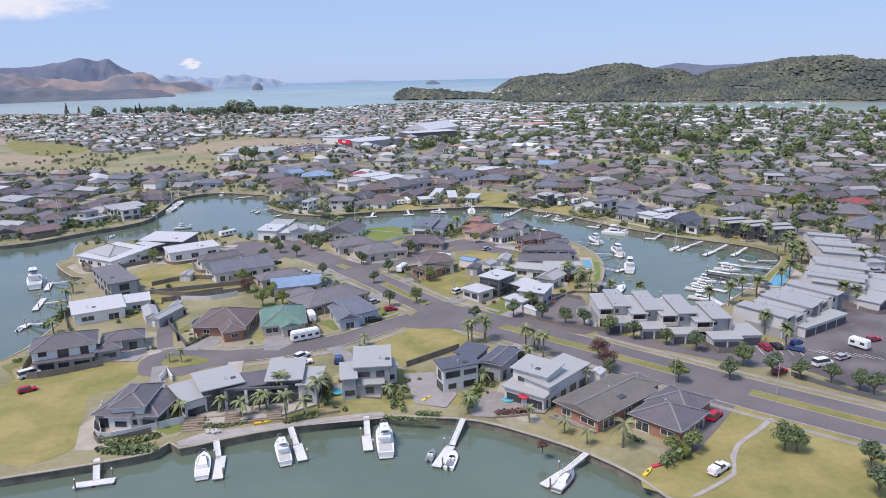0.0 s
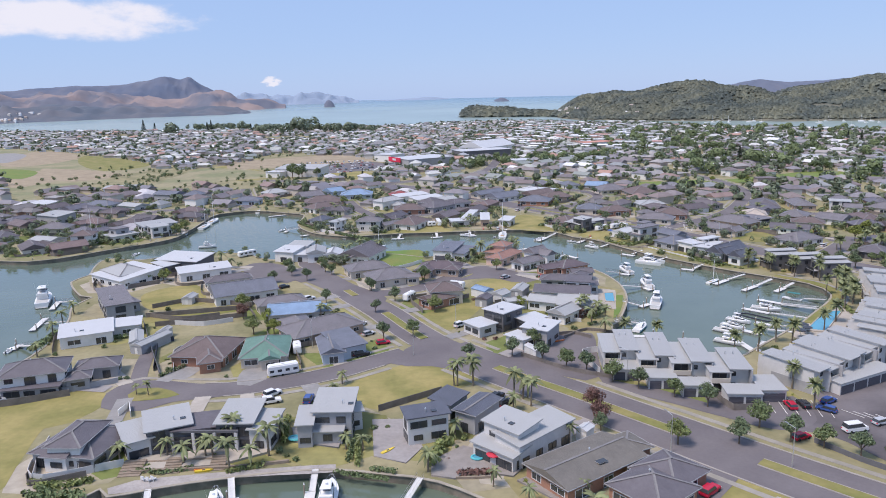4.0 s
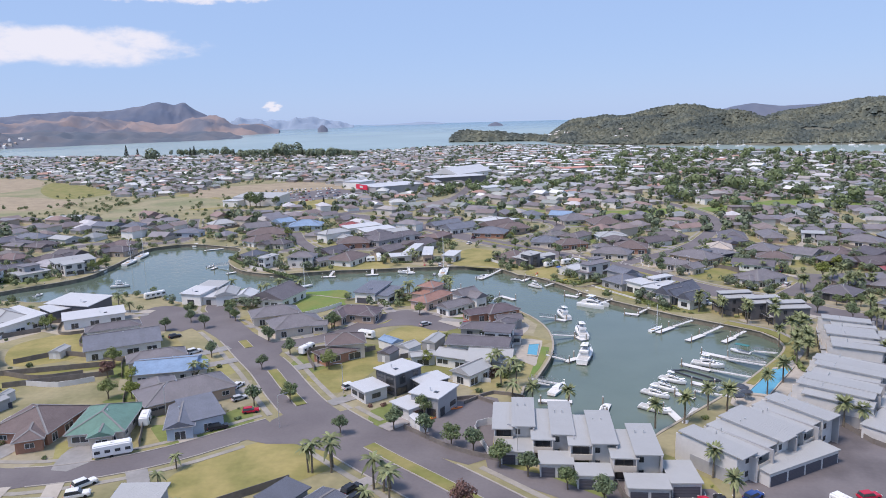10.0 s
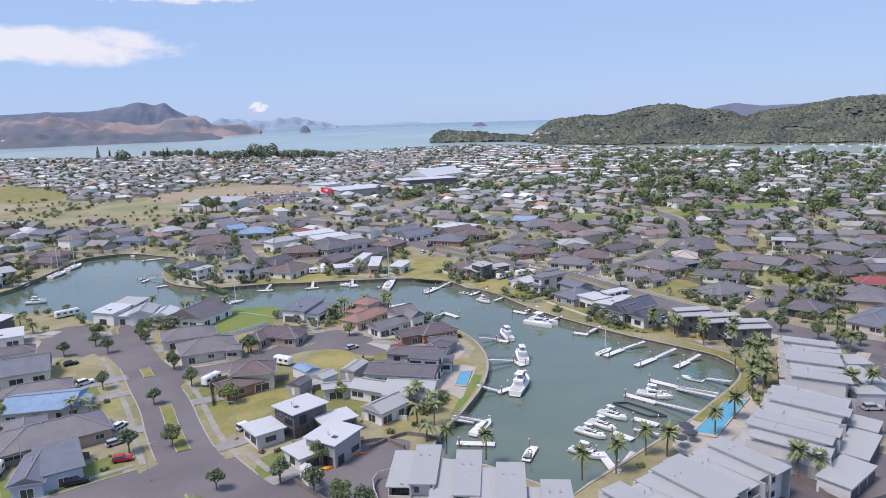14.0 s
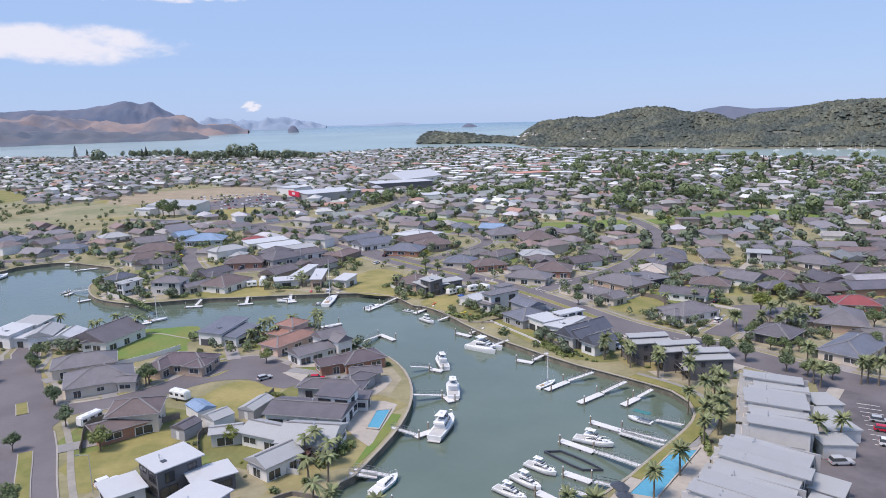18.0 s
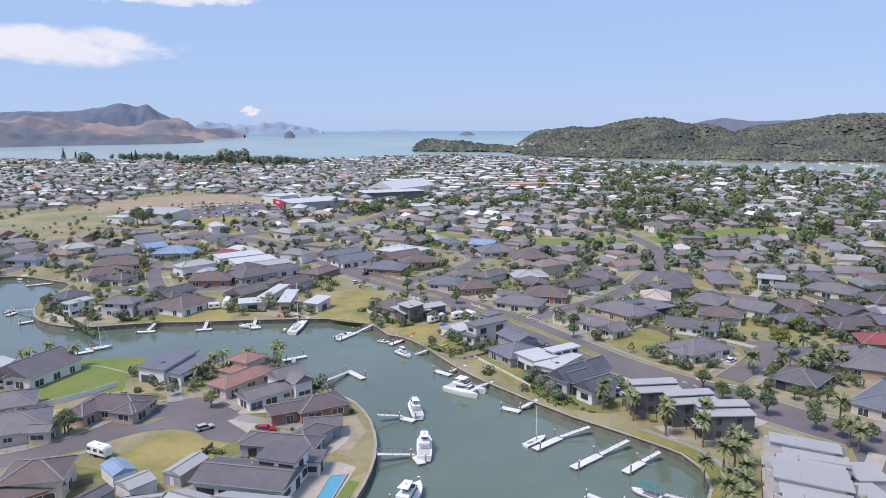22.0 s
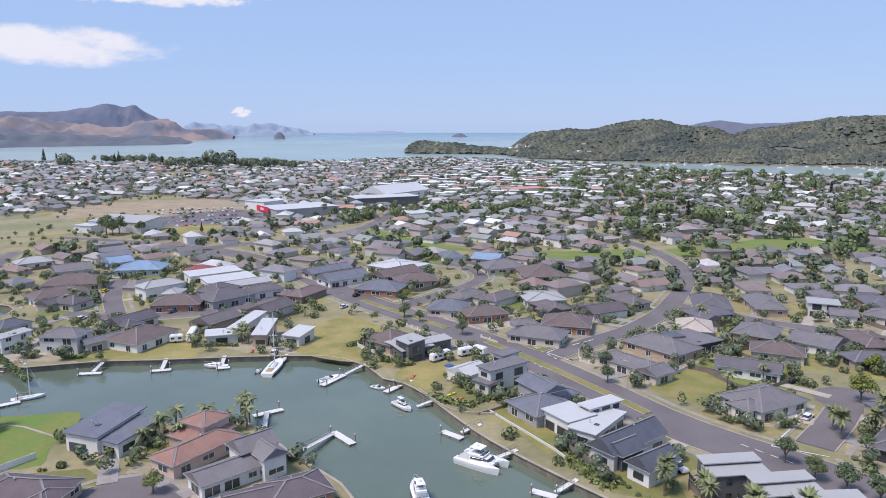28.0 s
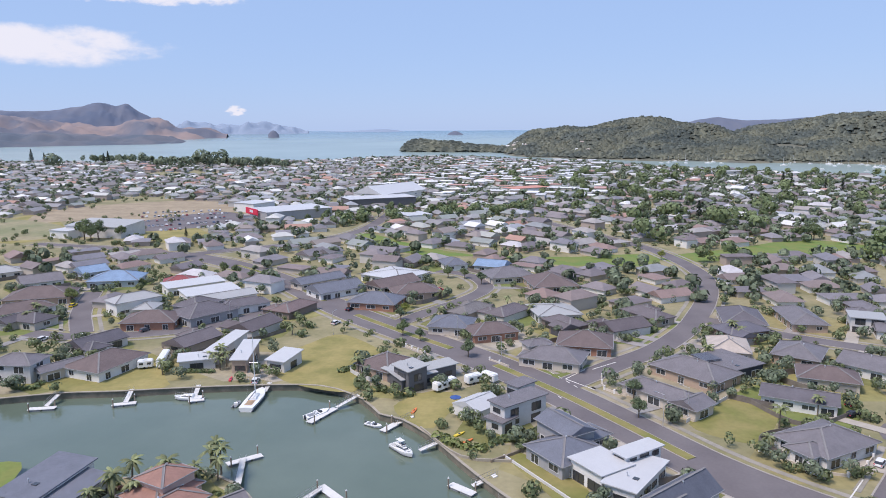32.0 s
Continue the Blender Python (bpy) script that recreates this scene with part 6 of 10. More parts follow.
        add_tube(bm, (L * 0.49, 0, f * 1.4), (L * 0.05, 0, L * 1.22), 0.035, 0.03, 4)
        part("forestay", bm, "gelcoat", th)
        bm = bmesh.new()
        add_tube(bm, (-L * 0.48, 0, f), (L * 0.05, 0, L * 1.24), 0.015, 0.015, 4)
        part("backstay", bm, "alu", th)
    return th


def pontoon(x, y, rot, L, w=1.9, label="white floating pontoon with mooring piles"):
    th = thing("pontoon", x, y, WATER_Z, rot, label, "jetty", "jetties on the canal")
    part("deck", box(-L / 2, L / 2, -w / 2, w / 2, 0.42, 0.55), "pontoon", th)
    n = max(2, int(L / 2.6))
    for i in range(n):
        c = -L / 2 + (i + 0.5) * L / n
        part("float", box(c - L / n * 0.42, c + L / n * 0.42, -w * 0.46, w * 0.46, -0.3, 0.42), "boat_grey", th)
    for s in (-1, 1):
        bm = bmesh.new()
        add_tube(bm, (s * L * 0.42, w * 0.56 * s, -1.5), (s * L * 0.42, w * 0.56 * s, 2.3), 0.16, 0.16, 8)
        pl = part("mooring_post", bm, "timber", th)
        bm = bmesh.new()
        add_tube(bm, (s * L * 0.42, w * 0.56 * s, 2.3), (s * L * 0.42, w * 0.56 * s, 2.65), 0.19, 0.03, 8)
        part("post_cap", bm, "gelcoat", pl)
    return th


def gangway(x0, y0, x1, y1, w=1.25):
    """From the shore (first end) down to a pontoon."""
    L = math.hypot(x1 - x0, y1 - y0)
    th = thing("gangway", x0, y0, 0, math.degrees(math.atan2(y1 - y0, x1 - x0)), "sloping aluminium gangway with truss handrails", "gangway", "jetties on the canal")
    z1 = WATER_Z + 0.62
    dk = bmesh.new()
    v = [dk.verts.new(c) for c in ((0, -w / 2, 0.1), (L, -w / 2, z1 - 0.06), (L, w / 2, z1 - 0.06), (0, w / 2, 0.1), (0, -w / 2, 0.22), (L, -w / 2, z1 + 0.06), (L, w / 2, z1 + 0.06), (0, w / 2, 0.22))]
    for q in ((3, 2, 1, 0), (4, 5, 6, 7), (0, 1, 5, 4), (1, 2, 6, 5), (2, 3, 7, 6), (3, 0, 4, 7)):
        dk.faces.new([v[i] for i in q])
    part("deck", dk, "pontoon", th)
    for s in (-1, 1):
        bm = bmesh.new()
        n = max(3, int(L / 1.4))
        cols = sorted([L * i / n - 0.04 for i in range(n + 1)] + [L * i / n + 0.04 for i in range(n + 1)])
        rows = (0.0, 0.1, 0.5, 0.56, 0.97, 1.07)
        g = [[bm.verts.new((c, s * w / 2, 0.22 + (z1 - 0.16) * c / L + r)) for r in rows] for c in cols]
        for i in range(len(cols) - 1):
            for k in range(5):
                if i % 2 == 0 or k % 2 == 0:
                    bm.faces.new((g[i][k], g[i + 1][k], g[i + 1][k + 1], g[i][k + 1]))
        bmesh.ops.solidify(bm, geom=bm.faces[:], thickness=0.05)
        part("handrail", bm, "alu", th)
    return th


def car_kind(colour, style):
    L, W, H = {"hatch": (4.2, 1.75, 1.45), "suv": (4.7, 1.9, 1.75), "van": (5.2, 2.0, 2.1), "ute": (5.2, 1.9, 1.75)}[style]
    th = thing("car" if style != "van" else "van", 0, 0, 0, 0, "", "car")
    bm = bmesh.new()
    add_box(bm, -L / 2, L / 2, -W / 2, W / 2, 0.3, H * 0.56, taper=0.05)
    bmesh.ops.bevel(bm, geom=bm.edges[:], offset=0.12, segments=2, affect="EDGES")
    part("body", bm, colour, th)
    x0, x1 = {"hatch": (-L * 0.46, L * 0.22), "suv": (-L * 0.48, L * 0.2), "van": (-L * 0.49, L * 0.34), "ute": (-L * 0.12, L * 0.22)}[style]
    part("glasshouse", wedge(x0, x1, W * 0.46, W * 0.46, H * 0.55, H * 0.93, L * 0.13, 0.25, 0.14), "glass", th, "dark tinted windows")
    part("roof_panel", wedge(x0 + 0.25, x1 - L * 0.12, W * 0.4, W * 0.4, H * 0.9, H, 0.1, 0.05, 0.06), colour, th)
    if style == "ute":
        part("canopy", wedge(-L * 0.48, -L * 0.13, W * 0.46, W * 0.46, H * 0.55, H * 0.9, 0.05, 0.1, 0.08), colour, th)
    for sx in (-0.31, 0.31):
        for sy in (-1, 1):
            bm = bmesh.new()
            add_tube(bm, (L * sx, sy * (W / 2 - 0.2), 0.33), (L * sx, sy * (W / 2 + 0.01), 0.33), 0.33, 0.33, 12)
            part("wheel", bm, "tyre", th)
    for sy in (-1, 1):
        part("headlight", box(L * 0.49, L * 0.502, sy * W * 0.36 - 0.18, sy * W * 0.36 + 0.18, 0.62, 0.78), "gelcoat", th)
        part("tail_light", box(-L * 0.502, -L * 0.49, sy * W * 0.38 - 0.14, sy * W * 0.38 + 0.14, 0.65, 0.85), "sign_red", th)
    return th


CARS = {}


def park(colour, style, x, y, rot):
    m = pose(x, y, 0.05, 0, 0, rot)
    key = (colour, style)
    if key not in CARS:
        CARS[key] = car_kind("car_" + colour, style)
        c = CARS[key]
        c.matrix_basis = m
        tagged(c, f"parked {colour} {dict(hatch='hatchback car', suv='sport utility car', van='delivery van', ute='pickup with canopy')[style]} on the street", group="parked cars")
        return c
    return copy_thing(CARS[key], m)


def caravan(x, y, rot, L=5.5, W=2.3, H=2.5, label="white touring caravan parked on grass", name="caravan"):
    th = thing(name, x, y, 0, rot, label, "caravan")
    bm = box(-L / 2, L / 2, -W / 2, W / 2, 0.5, H + 0.2, taper=0.04)
    bmesh.ops.bevel(bm, geom=bm.edges[:], offset=0.25, segments=3, affect="EDGES")
    part("body", bm, "gelcoat", th)
    for s in (-1, 1):
        for i in range(max(2, int(L / 1.9))):
            c = -L / 2 + (i + 0.5) * L / max(2, int(L / 1.9))
            part("window", box(c - 0.55, c + 0.55, s * (W / 2 - 0.02) - 0.03, s * (W / 2 - 0.02) + 0.03, 1.4, 2.05), "glass", th)
        bm = bmesh.new()
        add_tube(bm, (-0.3, s * (W / 2 - 0.25), 0.34), (-0.3, s * (W / 2 - 0.05), 0.34), 0.34, 0.34, 10)
        part("wheel", bm, "tyre", th)
    part("roof_vent", box(-0.4, 0.4, -0.3, 0.3, H + 0.18, H + 0.35), "pontoon", th)
    part("drawbar", box(L / 2 - 0.05, L / 2 + 1.0, -0.08, 0.08, 0.42, 0.52), "boat_dark", th)
    return th


def shed(x, y, rot, w, d, h, rm, wm, label):
    th = thing("garden_shed", x, y, 0, rot, label, "shed")
    rb, rise = roof_bm(w, d, h, "gable", 20, 0.15)
    part("wall", box(-w / 2, w / 2, -d / 2, d / 2, 0, h + 0.02), wm, th)
    part("roof", rb, rm, th)
    part("door", box(-0.45, 0.45, -d / 2 - 0.04, -d / 2 + 0.02, 0.05, 1.95), "frame_white", th)
    return th


def fence(pts, h=1.6, material="fence_wood", label="weathered timber paling fence", name="fence"):
    th = thing(name, *pts[0], 0, 0, label, "fence")
    o = Vector((*pts[0], 0))
    for (ax, ay), (bx, by) in zip(pts, pts[1:]):
        L = math.hypot(bx - ax, by - ay)
        r = math.degrees(math.atan2(by - ay, bx - ax))
        m = pose(ax - o.x, ay - o.y, 0, 0, 0, r)
        part("fence_panel", box(0, L, -0.04, 0.04, 0.06, h), material, th, loc=m)
        for i in range(max(1, int(L / 6))):
            part("fence_post", box(i * 6 - 0.07, i * 6 + 0.07, -0.09, 0.09, -0.1, h + 0.1), material, th, loc=m)
    return th


def kayak(x, y, rot, material, label, L=3.4, z=0.05):
    bm = hull_bm(L, 0.75, 0.3, 0.02, 0.1, 0.45)
    th = thing("kayak", x, y, z, rot, label, "kayak")
    part("hull", bm, material, th)
    part("seat", box(-0.35, 0.25, -0.2, 0.2, 0.28, 0.33), "boat_dark", th)
    return th


def low_wall(pts, h, w, material, label, name="garden_wall", category="wall", z=0.0):
    bm = bmesh.new()
    ribbon(bm, smooth_line(pts, 3) if len(pts) > 2 else pts, -w / 2, w / 2, z - 0.1, z + h)
    return tagged(new(name, mesh_of(name, bm, material)), label, category)


def pillar_wall(pts, label="low white plastered wall with pillars"):
    th = thing("pillar_wall", *pts[0], 0, 0, label, "wall")
    line = smooth_line(pts, 3.2)
    o = line[0]
    for i, (a, b) in enumerate(zip(line, line[1:])):
        L = math.hypot(b[0] - a[0], b[1] - a[1])
        m = pose(a[0] - o[0], a[1] - o[1], 0, 0, 0, math.degrees(math.atan2(b[1] - a[1], b[0] - a[0])))
        part("pillar", box(-0.22, 0.22, -0.22, 0.22, -0.1, 1.15), "wall_white", th, loc=m)
        part("wall_panel", box(0.22, L - 0.22, -0.09, 0.09, -0.1, 0.65), "wall_cream", th, loc=m)
    return th


def deck(pts, z, material, label, name="deck"):
    """A raised terrace on a solid skirt."""
    lp = pts
    me = fill_mesh(name, [lp], z, material, down=z + 0.1)
    return tagged(new(name, me), label, "terrace")


def pool(pts, label="blue swimming pool with a pale coping"):
    th = thing("swimming_pool", *pts[0], 0, 0, label, "pool")
    ox, oy = pts[0]
    loc = [(x - ox, y - oy) for x, y in pts]
    cx, cy = sum(p[0] for p in loc) / len(loc), sum(p[1] for p in loc) / len(loc)
    rim = [(cx + (x - cx) * 1.13, cy + (y - cy) * 1.13) for x, y in loc]
    part("coping", fill_mesh("coping", [rim, loc], 0.4, "concrete", 0.4), None, th)
    part("pool_surface", fill_mesh("pool_surface", [loc], 0.3, "pool_water"), None, th)
    return th


def umbrella(x, y, material, label, r=1.5):
    th = thing("sun_umbrella", x, y, 0.3, 0, label, "umbrella")
    bm = bmesh.new()
    add_tube(bm, (0, 0, 0), (0, 0, 2.3), 0.035, 0.03, 6)
    part("pole", bm, "alu", th)
    bm = bmesh.new()
    top = bm.verts.new((0, 0, 2.55))
    ring = [bm.verts.new((r * math.cos(k * 0.785), r * math.sin(k * 0.785), 2.0)) for k in range(8)]
    low = [bm.verts.new((r * 0.97 * math.cos(k * 0.785), r * 0.97 * math.sin(k * 0.785), 1.85)) for k in range(8)]
    for k in range(8):
        bm.faces.new((top, ring[k], ring[(k + 1) % 8]))
        bm.faces.new((ring[k], low[k], low[(k + 1) % 8], ring[(k + 1) % 8]))
    part("canopy", bm, material, th)
    return th


def garden_chair(x, y, rot):
    th = thing("garden_chair", x, y, 0.1, rot, "white slatted garden chair by the water", "chair", "garden chairs")
    part("seat", box(-0.35, 0.35, -0.35, 0.35, 0.3, 0.38), "frame_white", th)
    part("backrest", box(-0.35, 0.35, 0.3, 0.4, 0.38, 1.1), "frame_white", th)
    for sx in (-1, 1):
        part("armrest", box(sx * 0.42 - 0.07, sx * 0.42 + 0.07, -0.4, 0.35, 0.55, 0.6), "frame_white", th)
        for sy in (-1, 1):
            part("leg", box(sx * 0.38 - 0.04, sx * 0.38 + 0.04, sy * 0.33 - 0.04, sy * 0.33 + 0.04, 0, 0.56), "frame_white", th)
    return th


def colonnade(x0, y0, x1, y1, n, h, label):
    """Square columns in a row under one beam."""
    L = math.hypot(x1 - x0, y1 - y0)
    th = thing("colonnade", x0, y0, 0, math.degrees(math.atan2(y1 - y0, x1 - x0)), label, "colonnade")
    for k in range(n):
        c = L * k / (n - 1)
        part("column", box(c - 0.3, c + 0.3, -0.3, 0.3, -0.1, h), "wall_pale", th)
    part("beam", box(-0.5, L + 0.5, -0.22, 0.22, h, h + 0.5), "wall_dark", th)
    part("rail", box(0.3, L - 0.3, -0.06, 0.06, 2.5, 3.3), "glass", th, "dark glass balustrade")


def garden_steps(x, y, rot, w, n, rise, tread, label):
    th = thing("garden_steps", x, y, 0, rot, label, "steps")
    for k in range(n):
        part("step", box(-w / 2, w / 2, k * tread, (k + 1) * tread + 0.04, -0.1, rise * (k + 1)), "timber", th)


def paddling_pool(x, y, r, z=0.4):
    th = thing("paddling_pool", x, y, z, 0, "turquoise inflatable paddling pool on a terrace", "pool toy")
    bm = bmesh.new()
    ring = [[bm.verts.new((math.cos(a * 0.3927) * q * 1.3, math.sin(a * 0.3927) * q, zz)) for a in range(16)] for q, zz in ((r, 0.0), (r + 0.12, 0.2), (r, 0.42), (r - 0.18, 0.42), (r - 0.2, 0.2))]
    for a, b in zip(ring, ring[1:]):
        for k in range(16):
            bm.faces.new((a[k], a[(k + 1) % 16], b[(k + 1) % 16], b[k]))
    part("rim", bm, "toy_cyan", th)
    bm = bmesh.new()
    bm.faces.new([bm.verts.new((math.cos(a * 0.3927) * (r - 0.19) * 1.3, math.sin(a * 0.3927) * (r - 0.19), 0.25)) for a in range(16)])
    part("water_surface", bm, "pool_water", th)


def trailer_boat(x, y, rot, L=6.0):
    """A runabout on a two-wheeled road trailer."""
    th = boat("runabout", x, y, rot, L, "white runabout on a road trailer by the kerb")
    th.location.z = 0.75
    tr = part("trailer", box(-L * 0.35, L * 0.62, -0.06, 0.06, -0.3, -0.16), "alu", th, "galvanised trailer beam")
    for k in (-1, 1):
        bm = bmesh.new()
        add_tube(bm, (-L * 0.12, k * 0.85, -0.36), (-L * 0.12, k * 1.05, -0.36), 0.32, 0.32, 10)
        part("wheel", bm, "tyre", tr)


def street_lamp(x, y, rot, h=8.0):
    th = thing("street_lamp", x, y, 0, rot, "slim grey steel street lamp by the kerb", "street lamp", "street lamps")
    bm = bmesh.new()
    add_tube(bm, (0, 0, 0), (0, 0, h), 0.1, 0.06, 7)
    part("pole", bm, "alu", th)
    bm = bmesh.new()
    add_tube(bm, (0, 0, h - 0.05), (1.8, 0, h + 0.25), 0.05, 0.04, 6)
    part("arm", bm, "alu", th)
    part("lamp_head", box(1.6, 2.3, -0.15, 0.15, h + 0.2, h + 0.32), "boat_grey", th)
    return th


def hedge(pts, h, w, leaf="leaf_mid", label="dense clipped green hedge"):
    bm, rng = bmesh.new(), random.Random(int(pts[0][0] * 3))
    for (ax, ay), (bx, by) in zip(pts, pts[1:]):
        n = max(1, int(math.hypot(bx - ax, by - ay) / (w * 0.6)))
        for i in range(n):
            t = (i + 0.5) / n
            leaf_cloud(bm, rng, (ax + (bx - ax) * t, ay + (by - ay) * t, h * 0.5), (w * 0.55, w * 0.55, h * 0.5), 26, w * 0.2)
    return tagged(new("hedge", mesh_of("hedge", bm, leaf)), label, "hedge")


def solar_panel(x, y, z, rot):
    th = thing("solar_panel", x, y, z, rot, "dark glass solar panel on a roof", "solar panel")
    part("panel", box(-1.0, 1.0, -0.6, 0.6, 0, 0.06), "glass", th)
    part("rim", box(-1.05, 1.05, -0.65, 0.65, -0.06, 0.0), "alu", th)
    return th


def median(line, a, b, off, w):
    """A kerbed grass median along part of a road (fractions a to b of its length)."""
    fine = smooth_line(line, 2.0)
    seg = offset_line(fine[int(a * len(fine)):int(b * len(fine))], off)
    bm = bmesh.new()
    ribbon(bm, seg, -w / 2 - 0.25, w / 2 + 0.25, 0.0, 0.2)
    setting(new("median_kerb", mesh_of("median_kerb", bm, "kerb")), "concrete kerb round the grass median", "kerb")
    bm = bmesh.new()
    ribbon(bm, seg, -w / 2, w / 2, 0.1, 0.24)
    setting(new("median_grass", mesh_of("median_grass", bm, "lawn")), "mown grass strip between the carriageways", "median")


def white_line(x0, y0, x1, y1, w=0.14, z=0.16):
    L, r = math.hypot(x1 - x0, y1 - y0), math.degrees(math.atan2(y1 - y0, x1 - x0))
    ob = new("painted_line", mesh_of("painted_line", box(0, L, -w / 2, w / 2, -0.03, 0), "paint_line"))
    ob.matrix_basis = pose(x0, y0, z, 0, 0, r)
    return setting(ob, "white painted line on asphalt", "road marking")


# ---- kinds: apartment rows ----
def apartment_row(x, y, rot, length, depth, units, h, label, wmat="wall_pale", wmat2="wall_cream"):
    """Terrace of units under stepped skillion roofs; units stand side by side in the row's length."""
    w = length / units
    for i in range(units):
        th = thing("apartment", 0, 0, 0, 0, label, "apartment building", "terrace apartments")
        th.matrix_basis = pose(x, y, 0, 0, 0, rot) @ pose(-length / 2 + (i + 0.5) * w, 0, 0)
        rng = random.Random(i * 7 + int(x))
        j1, j2, j3 = rng.uniform(-0.8, 0.8), rng.uniform(-0.8, 0.8), rng.uniform(-0.2, 0.2)
        flip = 1 if (i + int(x)) % 2 else -1
        halves = ((-w * 0.25 * flip, w * 0.5, h - 0.6 + j3, depth * 0.84, depth * 0.02 + j1, True), (w * 0.25 * flip, w * 0.5, h + 0.2 + j3, depth * 0.94, depth * 0.03 + j2, False))
        for o, ww, hh, dd, dy, open_half in halves:
            rb, rise = roof_bm(ww - 0.14, dd + 1.0, hh, "mono", 2.2, 0.5)
            part("roof", rb, "roof_grey" if open_half else "roof_silver", th, loc=pose(o, dy - 0.4, 0))
            bm = bmesh.new()
            add_box(bm, -ww / 2, ww / 2, -dd / 2, dd / 2, -0.2, hh)
            for v in bm.verts:
                if v.co.z > 1:
                    v.co.z += rise * (v.co.y + dd / 2 + 1.3) / (dd + 2.0)
            part("wall", bm, wmat, th, loc=pose(o, dy, 0))
            for s in (0, 180):
                m = pose(o, dy, 0, 0, 0, s)
                if open_half or s:
                    for st in range(2):
                        p = m @ Vector((0, -dd / 2 - 0.03, st * 2.75 + 1.3))
                        opening(th, *p, ww * 0.74, 2.1, s, rng, "dark")
                    bal = part("balcony", box(-ww * 0.47, ww * 0.47, -dd / 2 - 1.5, -dd / 2 - 0.02, 2.55, 2.75), wmat, th, loc=m)
                    part("balustrade", box(-ww * 0.47, ww * 0.47, -dd / 2 - 1.58, -dd / 2 - 1.44, 2.5, 3.75), wmat2, bal, "solid beige balustrade")
                    for k in (-1, 1):
                        part("screen_wall", box(ww * 0.47 * k - 0.07, ww * 0.47 * k + 0.07, -dd / 2 - 1.44, -dd / 2 - 0.02, -0.1, hh - 0.05), wmat, bal)
                else:
                    for st in range(2):
                        p = m @ Vector((-ww * 0.28 * flip, -dd / 2 - 0.03, st * 2.75 + 1.6))
                        opening(th, *p, 0.95, 1.1, s, rng, "dark")
        can = part("canopy", box(-w * 0.4, w * 0.4, depth / 2 - 0.6, depth / 2 + 2.6, 2.75, 2.92), "roof_silver", th, "grey flat canopy over a terrace")
        for k in (-0.36, 0.36):
            part("post", box(w * k - 0.1, w * k + 0.1, depth / 2 + 2.3, depth / 2 + 2.5, -0.1, 2.75), "frame_dark", can)
        part("plinth", box(-w / 2 - 0.05, w / 2 + 0.05, -depth * 0.38, depth * 0.38, -0.1, 2.6), "wall_grey", th, "dark grey lower storey cladding")
        part("party_wall", box(w / 2 - 0.14, w / 2 + 0.14, -depth / 2 - 1.1, depth / 2 + 0.5, -0.1, h + 0.1), "wall_grey", th, "grey party wall")
        for k in range(2):
            bm = bmesh.new()
            add_tube(bm, (w * (0.1 + 0.2 * k), depth * 0.2, h + 0.5), (w * (0.1 + 0.2 * k), depth * 0.2, h + 1.3), 0.13, 0.13, 6)
            part("roof_vent", bm, "alu", th)
    PLACED.append((x, y, max(length, depth) / 2 + 2))


def townhouse(x, y, rot, w, d):
    """Dark two-storey house, its balconied end towards the water, under two stepped skillion roofs."""
    th = thing("townhouse", x, y, 0, rot, "dark two-storey townhouse with a pale skillion roof", "house", "dark townhouses")
    rng = random.Random(int(x * 3))
    for o, dd, hh in ((-d * 0.2, d * 0.6, 5.6), (d * 0.28, d * 0.44, 6.5)):
        rb, rise = roof_bm(w, dd, hh, "mono", 4, 0.35)
        part("roof", rb, "roof_grey", th, loc=pose(0, o, 0))
        bm = box(-w / 2, w / 2, -dd / 2, dd / 2, -0.2, hh)
        part("wall", bm, "wall_dark", th, loc=pose(0, o, 0))
    for st in range(2):
        opening(th, -w / 2 - 0.03, 0, 1.3 + 2.8 * st, d * 0.7, 2.0, -90, rng, "dark")
        for k in (-0.2, 0.2):
            opening(th, w * k, -d / 2 - 0.03, 1.5 + 2.8 * st, 1.1, 1.2, 0, rng, "dark")
    bal = part("balcony", box(-w / 2 - 1.8, -w / 2 - 0.02, -d * 0.45, d * 0.45, 2.65, 2.8), "wall_grey", th)
    part("balustrade", box(-w / 2 - 1.8, -w / 2 - 1.74, -d * 0.45, d * 0.45, 2.8, 3.7), "glass", bal, "dark glass balustrade")
    for k in (-0.43, 0.43):
        part("post", box(-w / 2 - 1.75, -w / 2 - 1.6, d * k - 0.08, d * k + 0.08, -0.1, 2.65), "frame_dark", th)
    PLACED.append((x, y, w / 2 + 1))


def garage_block(x, y, rot, w, d, h=2.8, doors=2, label="flat-roofed garage block with roller doors"):
    th = thing("garage_block", x, y, 0, rot, label, "garage", "garages of the apartments")
    rb, _ = roof_bm(w, d, h, "mono", 2, 0.3)
    part("roof", rb, "roof_grey", th)
    part("wall", box(-w / 2, w / 2, -d / 2, d / 2, -0.1, h), "wall_pale", th)
    for i in range(doors):
        c = -w / 2 + (i + 0.5) * w / doors
        opening(th, c, -d / 2 - 0.03, 1.1, w / doors - 0.55, 2.1, 0, None, "dark", "garage_dk")
    PLACED.append((x, y, max(w, d) / 2 + 1))


